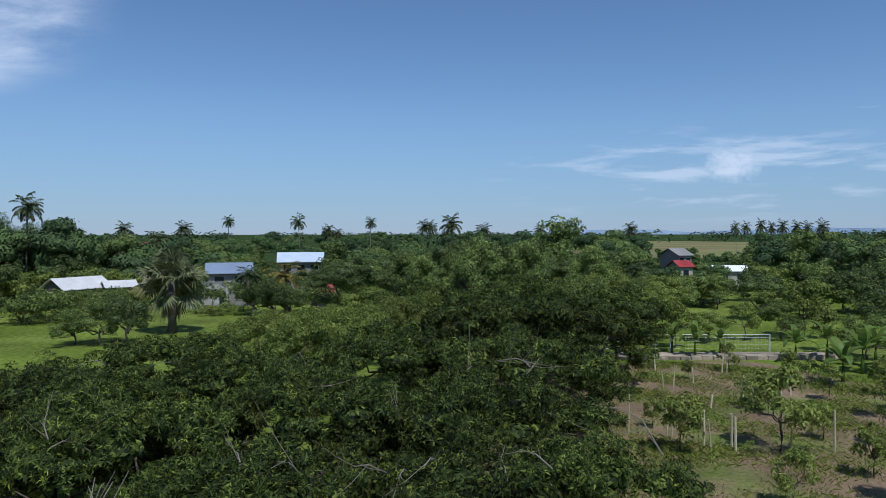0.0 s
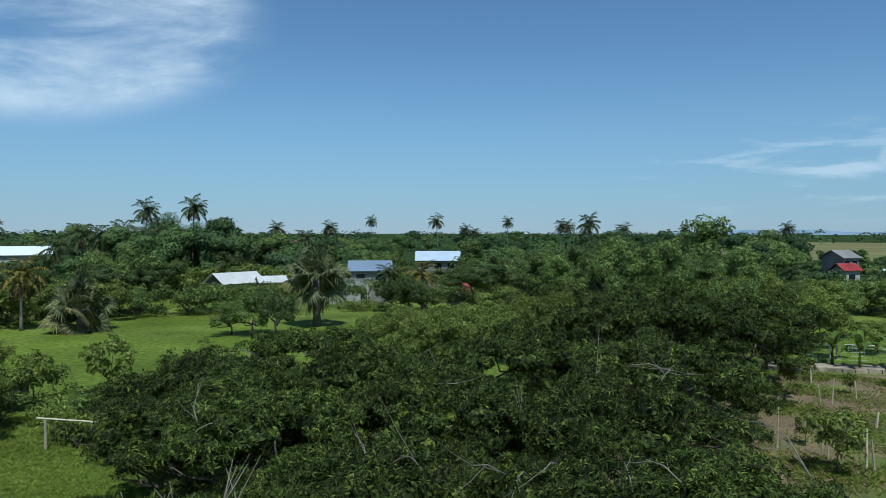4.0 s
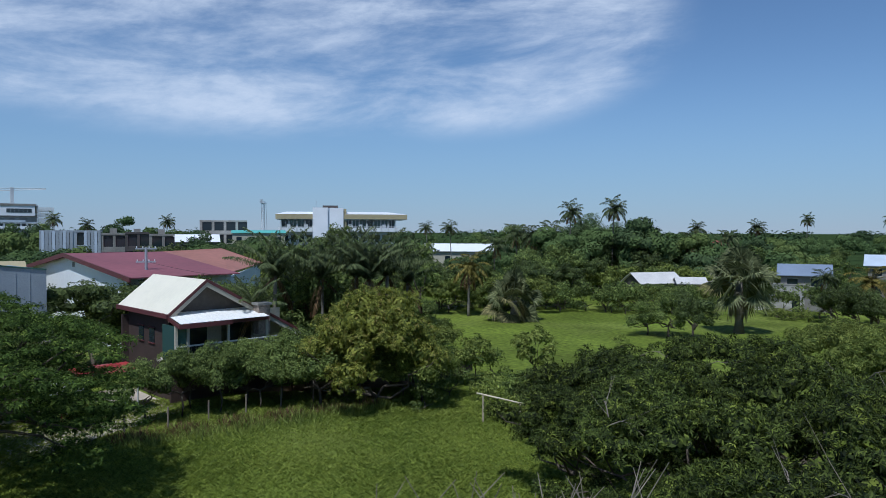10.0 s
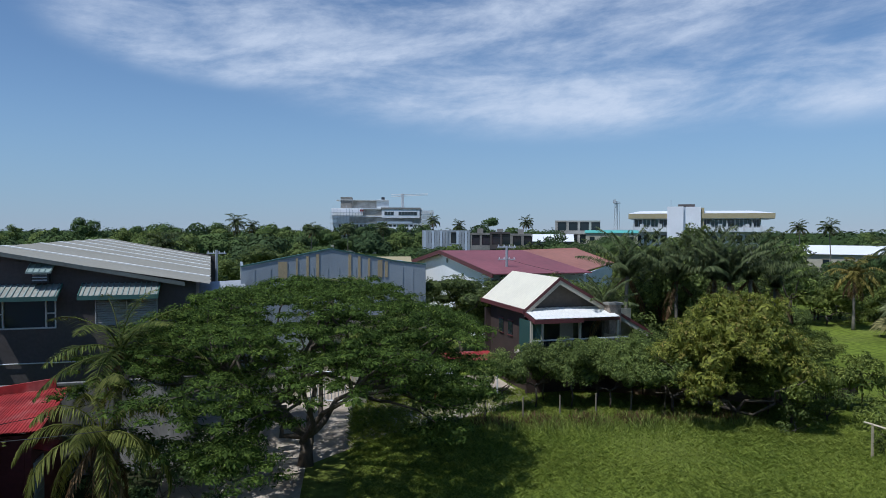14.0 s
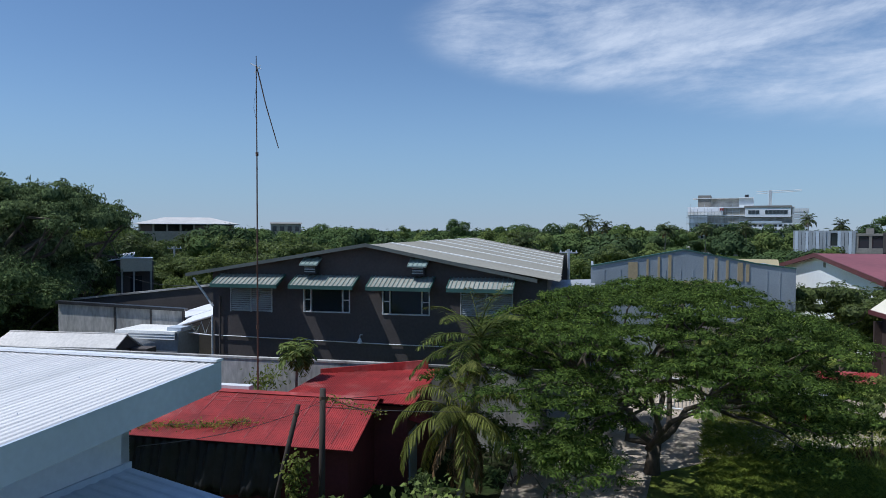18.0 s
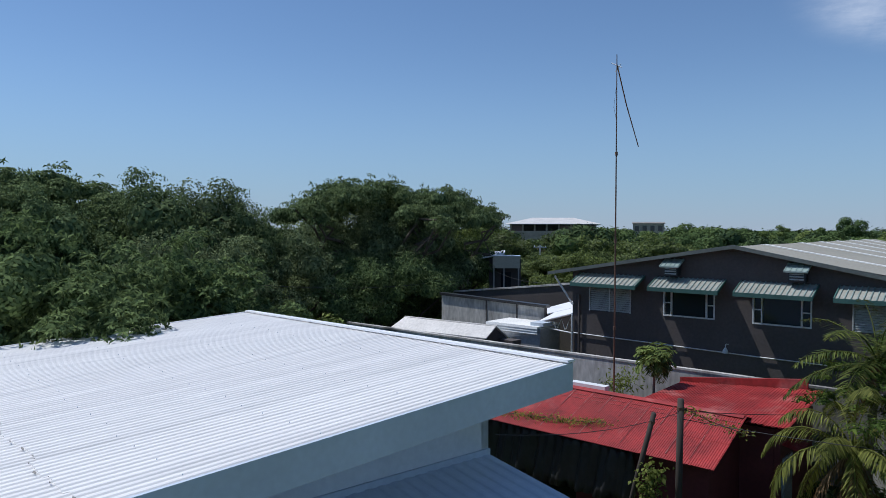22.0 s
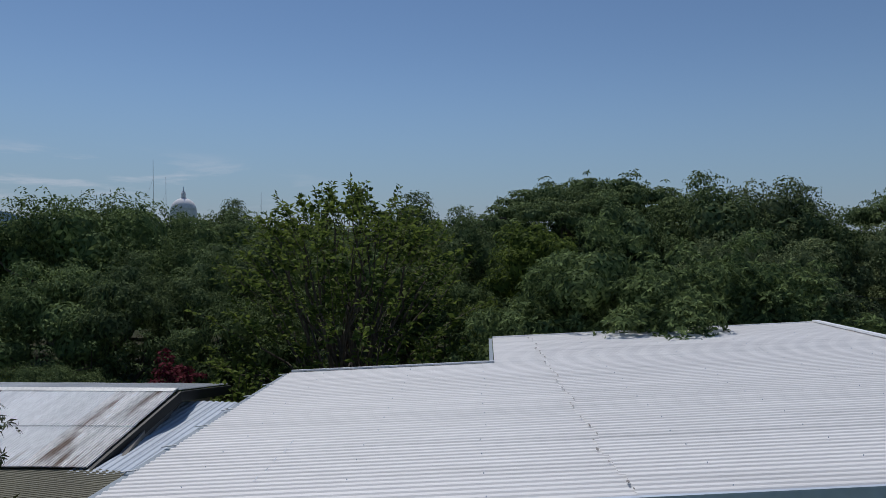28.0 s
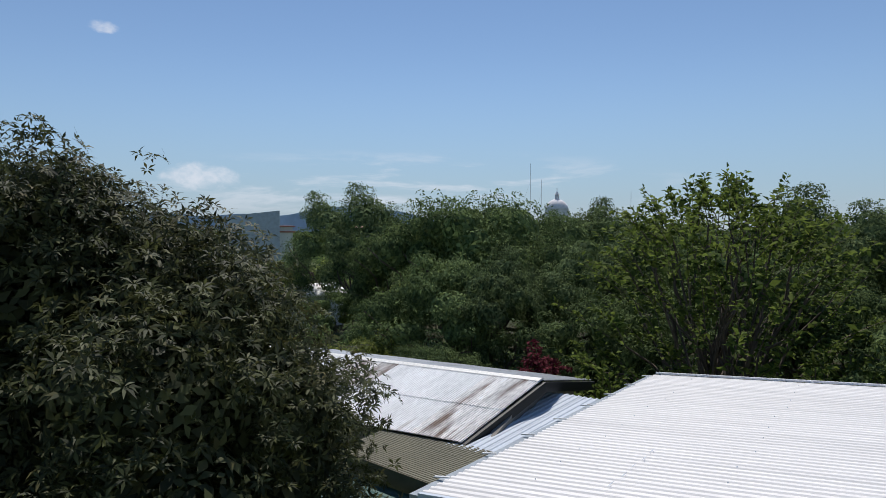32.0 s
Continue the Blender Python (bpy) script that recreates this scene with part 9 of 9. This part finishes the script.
weed_strip("rough_weeds", "rough green weeds along the foot of the hedge", 94, (-32.9, 12.6), (-29.6, 27.5), 0.7, 5200, 0.42, M_LEAF_LIGHT)


# ---- orchard stakes, fence, small things ----
def stake(x, y, h, lean, r=0.05):
    t = thing("stake", "pale bamboo stake standing in the orchard soil", "stake", (x, y, 0), group="orchard stakes")
    part("cane", Geo().tube([(0, 0, -0.2), (lean[0] * 0.5, lean[1] * 0.5, h * 0.5), (lean[0], lean[1], h)], [r * 1.15, r, r * 0.9], 6), M_STAKE, t)
    return t


stake_rng = random.Random(3)
for x, y, h in ((10.9, 33.6, 1.7), (9.2, 34.3, 2.4), (13.8, 43.2, 1.3), (15.3, 49.9, 1.3), (19.8, 49.2, 1.4), (16.5, 45.6, 1.1), (12.2, 32.3, 1.7), (12.3, 31.7, 1.4), (13.4, 32.1, 1.6), (13.3, 31.4, 1.6), (18.0, 41.5, 1.4), (18.1, 40.5, 1.1),
                (20.7, 43.3, 1.0), (20.5, 41.9, 1.2), (24.5, 45.2, 0.9), (17.8, 31.4, 1.9), (21.2, 42.2, 0.7), (15.2, 39.3, 0.8), (17.6, 50.0, 0.8), (20.0, 48.9, 1.0), (18.4, 35.5, 1.2), (16.0, 31.8, 0.9), (11.0, 33.3, 1.8), (14.6, 43.9, 1.6)):
    stake(x, y, h, (stake_rng.uniform(-0.15, 0.15), stake_rng.uniform(-0.1, 0.1)), stake_rng.uniform(0.035, 0.055))


def wire_fence():
    t = thing("wire_fence", "wire mesh fence with pale posts beside the footpath", "fence")
    for k in range(5):
        x = 10.7 + 4.15 * k
        part("fence_post", Geo().tube([(x, 57.9, -0.2), (x, 57.9, 1.5)], 0.055, 6), M_STEELWHITE, t)
    part("top_rail", Geo().tube([(10.7, 57.9, 1.46), (27.3, 57.9, 1.46)], 0.03, 5), M_STEELWHITE, t)
    for z in (0.3, 0.6, 0.9, 1.2):
        part("wire", Geo().tube([(10.7, 57.9, z), (27.3, 57.9, z)], 0.008, 4), M_GALV, t)
    for k in range(60):
        x = 10.8 + 16.4 * k / 59
        part("wire", Geo().tube([(x, 57.9, 0.1), (x, 57.9, 1.45)], 0.006, 3), M_GALV, t)
    return t


wire_fence()
kerb_rng = random.Random(8)
kerb = tagged(thing("kerb", "broken pale concrete kerb blocks along the footpath", "kerb"), kind="structure")
for k in range(22):
    x = 12.6 + 0.86 * k
    h = kerb_rng.uniform(0.22, 0.42)
    part("kerb_block", Geo().prism([(x, 54.2 + kerb_rng.uniform(-0.1, 0.1), 0), (x + 0.8, 54.2, 0), (x + 0.8, 54.5, 0), (x, 54.55, 0)], (0, 0, h)), M_PATH, kerb)


def wattle_fence():
    t = thing("wattle_fence", "low rough fence of grey split wooden slats", "fence")
    r = random.Random(4)
    for k in range(34):
        s = k / 33
        x, y = -33.4 + 0.6 * math.sin(s * 3), 32.6 + 4.6 * s
        h = r.uniform(0.8, 1.25)
        part("slat", Geo().prism([(x - 0.02, y, -0.05), (x + 0.02, y, -0.05), (x + 0.02 + r.uniform(-0.08, 0.08), y, h), (x - 0.02, y, h)], (0, 0.07, 0)), M_WOOD, t)
    for z in (0.35, 0.8):
        part("rail", Geo().tube([(-33.36, 32.6, z), (-32.9, 34.9, z + 0.05), (-33.36, 37.2, z)], 0.03, 5), M_WOOD, t)
    return t


wattle_fence()


def trellis():
    t = thing("trellis", "two pale posts with a bar carrying a vine", "trellis")
    part("post", Geo().tube([(-23.6, 27.5, -0.2), (-23.6, 27.5, 1.5)], 0.06, 6), M_STAKE, t)
    part("post", Geo().tube([(-21.4, 27.8, -0.2), (-21.4, 27.8, 1.35)], 0.06, 6), M_STAKE, t)
    part("bar", Geo().tube([(-24.0, 27.45, 1.5), (-21.2, 27.85, 1.36)], 0.045, 6), M_STAKE, t)
    return t


trellis()


def dead_limb(pts, r0, seed, twigs=5):
    """A bleached bough with side twigs."""
    t = thing("dead_branch", "bleached dead branch sticking out of the leaves", "branch", pts[0])
    o = Vector(pts[0])
    r = np.random.default_rng(seed)
    rel = [Vector(p) - o for p in pts]
    part("bough", Geo().tube(rel, [r0 * (1 - 0.6 * i / (len(rel) - 1)) for i in range(len(rel))], 6), M_DEADWOOD, t, smooth=True)
    for k in range(twigs):
        i = r.integers(0, len(rel) - 1)
        a = rel[i].lerp(rel[i + 1], r.random())
        d = (rel[i + 1] - rel[i]).normalized() + Vector(r.normal(size=3) * 0.6)
        ln = r.uniform(0.4, 1.0)
        part("twig", Geo().tube([a, a + d * ln * 0.5, a + d * ln + Vector((0, 0, 0.1))], [r0 * 0.4, r0 * 0.3, r0 * 0.12], 5), M_DEADWOOD, t)
    return t


dead_limb([(-4.6, 22.7, 4.6), (-4.3, 22.5, 5.0), (-3.6, 22.2, 5.1)], 0.030, 1, 3)
dead_limb([(0.1, 24.1, 4.3), (0.4, 24.0, 4.9), (1.0, 24.4, 5.3)], 0.025, 2)
dead_limb([(2.0, 25.9, 5.2), (2.7, 25.6, 5.35), (3.4, 25.2, 5.2)], 0.028, 3, 6)
dead_limb([(2.9, 24.7, 4.3), (3.0, 24.9, 4.9), (3.5, 25.3, 5.4)], 0.025, 4, 6)
dead_limb([(5.6, 17.6, 4.3), (5.3, 18.4, 5.0), (4.8, 19.0, 5.2)], 0.025, 7, 4)


twig_rng = random.Random(23)
for k in range(16):
    az, d = twig_rng.uniform(-10, 31), twig_rng.uniform(14.5, 32)
    px, py = -math.sin(radians(az)) * d, math.cos(radians(az)) * d
    z, a, ln = twig_rng.uniform(4.15, 4.75), twig_rng.uniform(0, 6.28), twig_rng.uniform(0.5, 1.1)
    q = Vector((math.cos(a) * ln, math.sin(a) * ln, twig_rng.uniform(0.05, 0.45)))
    dead_limb([(px, py, z), tuple(Vector((px, py, z)) + q * 0.5 + Vector((0, 0, 0.12))), tuple(Vector((px, py, z)) + q)], 0.022, 40 + k, 3)


def dead_shrub(x, y, h, seed, n=7):
    t = thing("dead_shrub", "leafless grey shrub with thin forked twigs", "shrub", (x, y, 0))
    r = np.random.default_rng(seed)
    part("stem", Geo().tube([(0, 0, -0.2), (0.05, 0, h * 0.45)], [0.06, 0.035], 6), M_DEADWOOD, t)
    for k in range(n):
        a = r.uniform(0, 6.28)
        s = r.uniform(0.25, 0.9) * h * 0.35
        top = (math.cos(a) * s, math.sin(a) * s, h * r.uniform(0.8, 1.05))
        pts = crooked((0.03, 0, h * r.uniform(0.25, 0.45)), top, r, 0.15, 4)
        b = part("bough", Geo().tube(pts, [0.028, 0.022, 0.018, 0.013, 0.008], 5), M_DEADWOOD, t)
        for j in range(4):
            q = np.array(pts[1 + j % 3])
            d = np.array([r.normal() * 0.4, r.normal() * 0.4, 0.7]) * r.uniform(0.6, 1.2)
            part("twig", Geo().tube([tuple(q), tuple(q + d * 0.6), tuple(q + d)], [0.018, 0.013, 0.007], 4), M_DEADWOOD, b)
    return t


dead_shrub(-8.3, 12.0, 5.1, 1, 9)
dead_shrub(-9.9, 11.2, 4.6, 2, 7)
dead_shrub(-11.2, 9.6, 4.4, 5, 6)
dead_shrub(-7.3, 13.1, 5.1, 3, 6)


# ---- gate, parasol and roofs by the drive ----
def gate():
    t = thing("gate", "grey barred steel gate between beige posts", "gate")
    a, b = Vector((-40.4, 4.7, 0)), Vector((-39.4, 7.4, 0))
    d = (b - a).normalized()
    for p in (a - d * 0.5, b + d * 0.1):
        part("gate_post", Geo().box((p.x - 0.25, p.y - 0.25, -0.1), (p.x + 0.25, p.y + 0.25, 2.3)), M_BEIGE, t)
    for k in range(15):
        p = a + (b - a) * (k / 14)
        part("bar", Geo().tube([(p.x, p.y, 0.12), (p.x, p.y, 1.85)], 0.028, 5), M_GALV, t)
    for z in (0.15, 1.8):
        part("rail", Geo().tube([(a.x, a.y, z), (b.x, b.y, z)], 0.04, 5), M_GALV, t)
    return t


gate()
flat_house("beige_house", "beige painted house with grey-blue windows behind the rain tree", -47.5, 9.5, 85, 8, 6, 3.4, M_GABLE, M_BEIGE, 0.7, 0.4, 3, 1)
for y0, y1 in ((-1.8, 4.0), (8.0, 10.5)):
    t = tagged(thing("front_wall", "low beige rendered garden wall", "wall"), kind="structure")
    part("wall_panel", Geo().prism([(-41.0 + 0.3 * y0 * 0.2, y0, 0), (-41.0 + 0.3 * y1 * 0.2, y1, 0), (-41.0 + 0.3 * y1 * 0.2, y1, 1.9), (-41.0 + 0.3 * y0 * 0.2, y0, 1.9)], (-0.2, 0, 0)), M_BEIGE, t)
    part("coping", Geo().prism([(-40.93 + 0.06 * y0, y0, 1.9), (-40.93 + 0.06 * y1, y1, 1.9), (-40.93 + 0.06 * y1, y1, 2.0), (-40.93 + 0.06 * y0, y0, 2.0)], (-0.34, 0, 0)), M_GREYBLOCK, t)


def parasol(x, y):
    t = thing("parasol", "white garden parasol on a red pole", "parasol", (x, y, 0))
    part("pole", Geo().tube([(0, 0, -0.05), (0, 0, 2.75)], 0.035, 6), M_REDROOF, t)
    g = Geo()
    n = 8
    vs = [(0, 0, 2.55)] + [(1.1 * math.cos(math.tau * k / n), 1.1 * math.sin(math.tau * k / n), 2.05) for k in range(n)] + [(1.12 * math.cos(math.tau * k / n), 1.12 * math.sin(math.tau * k / n), 1.92) for k in range(n)]
    g.add(vs, [(0, 1 + k, 1 + (k + 1) % n) for k in range(n)] + [(1 + k, 1 + n + k, 1 + n + (k + 1) % n, 1 + (k + 1) % n) for k in range(n)])
    ob = part("canopy", g, M_WHITESTRIP, t, "white cloth canopy")
    ob.modifiers.new("thick", "SOLIDIFY").thickness = 0.01
    return t


parasol(-37.9, 11.5)


def low_red_roof():
    t = thing("carport", "low carport with a red sheet roof beside the drive", "carport")
    part("roof_sheet", corrugated((-40.6, 12.3, 2.5), (2.2, 0, -0.15), (0.2, 3.4, 0), 0.25, 0.025), M_REDROOF, t)
    for x, y in ((-40.4, 12.5), (-38.6, 12.5), (-40.2, 15.5), (-38.4, 15.5)):
        part("post", Geo().tube([(x, y, -0.1), (x, y, 2.4)], 0.05, 6), M_STEELWHITE, t)
    return t


low_red_roof()
for k in range(7):
    t = thing("fence_post", "short pale fence post along the hedge", "post", (-34.2 + 0.28 * k * 0.5, 13.2 + 2.1 * k, 0), group="hedge posts")
    part("post", Geo().tube([(0, 0, -0.2), (0.02, 0, 1.1)], 0.045, 6), M_DEADWOOD, t)


# ---- vines, wires and plants by the red house ----
def vine(name, label, pts, spread, n, seed, mat=None, leaf=(0.16, 0.7)):
    r = np.random.default_rng(seed)
    t = thing(name, label, "vine", pts[0])
    o = np.array(pts[0])
    rel = [np.array(p) - o for p in pts]
    part("stem", Geo().tube([tuple(p) for p in rel], 0.015, 4), M_BARK, t)
    q = []
    for a, b in zip(rel, rel[1:]):
        k = n // (len(rel) - 1)
        pos = a + (b - a) * r.random((k, 1)) + r.normal(size=(k, 3)) * spread
        size = leaf[0] * r.uniform(0.6, 1.3, k)
        q.append(leaf_quads(pos, r.normal(size=(k, 3)), r.normal(size=(k, 3)) + np.array([0.4, 0, 0.8]), size, size * leaf[1]))
    m = mat or M_LEAF_LIGHT
    part("leaves", quads_mesh("leaves", np.concatenate(q), m), m, t)
    return t


vine("vine", "leafy green vine climbing a short post", [(-21.3, -8.7, 0), (-21.25, -8.6, 1.3), (-21.2, -8.4, 2.5)], np.array([0.16, 0.2, 0.15]), 700, 1)
vine("vine", "dry vine trailing along the red roof's eave", [(-22.6, -17, 2.6), (-22.9, -14.5, 2.75), (-23.0, -12.8, 2.82), (-23.4, -11.2, 2.95)], np.array([0.22, 0.3, 0.05]), 900, 2, M_LEAF_LIME, (0.1, 0.6))
vine("vine", "thin green vine hanging over the wooden post", [(-21.6, -7.7, 4.45), (-21.9, -6.9, 4.1), (-22.4, -5.9, 3.75)], np.array([0.08, 0.1, 0.08]), 160, 3, M_LEAF_LIME, (0.1, 0.6))
vine("creeper", "broad-leaved plant at the foot of the red house", [(-20.6, -7.6, 0), (-20.4, -6.9, 0.7), (-20.5, -6.2, 1.2)], np.array([0.3, 0.45, 0.25]), 500, 4, M_LEAF_MID, (0.26, 0.75))
vine("creeper", "broad-leaved plant beside the coconut palm", [(-21.2, -4.9, 0), (-21.0, -4.4, 1.0), (-21.2, -3.8, 1.7)], np.array([0.4, 0.5, 0.35]), 500, 5, M_LEAF_MID, (0.24, 0.6))
vine("creeper", "fern-like plant on the grey wall", [(-29.9, -14.3, 2.4), (-29.7, -13.9, 3.0), (-29.8, -13.4, 3.3)], np.array([0.3, 0.4, 0.25]), 350, 6, M_LEAF_LIGHT, (0.24, 0.3))


def wire(pts, r=0.012, label="thin black service wire"):
    t = thing("overhead_wire", label, "wire", pts[0])
    o = Vector(pts[0])
    n = 10
    a, b = Vector(pts[0]) - o, Vector(pts[1]) - o
    sag = (b - a).length * 0.025
    part("cable", Geo().tube([a.lerp(b, k / n) - Vector((0, 0, sag * 4 * (k / n) * (1 - k / n))) for k in range(n + 1)], r, 4), M_BLACK, t)
    return t


wire([(-21.6, -7.75, 4.3), (-12.4, -8.0, 5.6)], 0.009, "thin pale rope from the post to the white building")
wire([(-21.6, -7.75, 4.1), (-24.5, 6.0, 4.6)])
wire([(-31.0, -1.2, 4.0), (-21.6, -7.75, 4.35)])
wire([(-50, -37, 6.5), (-36, -20, 6.9)])
wire([(-50, -37, 6.2), (-20, -30, 7.2)])
wire([(77, -83, 8.2), (41, -60, 5.5)])
wire([(77, -83, 7.6), (30, -80, 6.5)])
wire([(-59.5, 24.5, 7.4), (-45, 30, 6.2)])

part_white = thing("parapet", "white painted parapet behind the red roof ridge", "wall")
part("parapet_block", Geo().box((-27.6, -15.7, 2.4), (-27.2, -13.3, 3.27)), M_WHITEWALL, part_white)
tagged(part_white, kind="structure")

# bougainvillea in the dark wood
bou = make_tree("bougainvillea", "shrub with dusky red bracts in the dark wood", 95, 5.0, 1.7, 16, 120, (0.16, 0.7), M_FLOWER, 0.6, 0.4, category="shrub", limbs=5)
settle(bou, *bearing(195.5, 29.5), 0, 1.0)
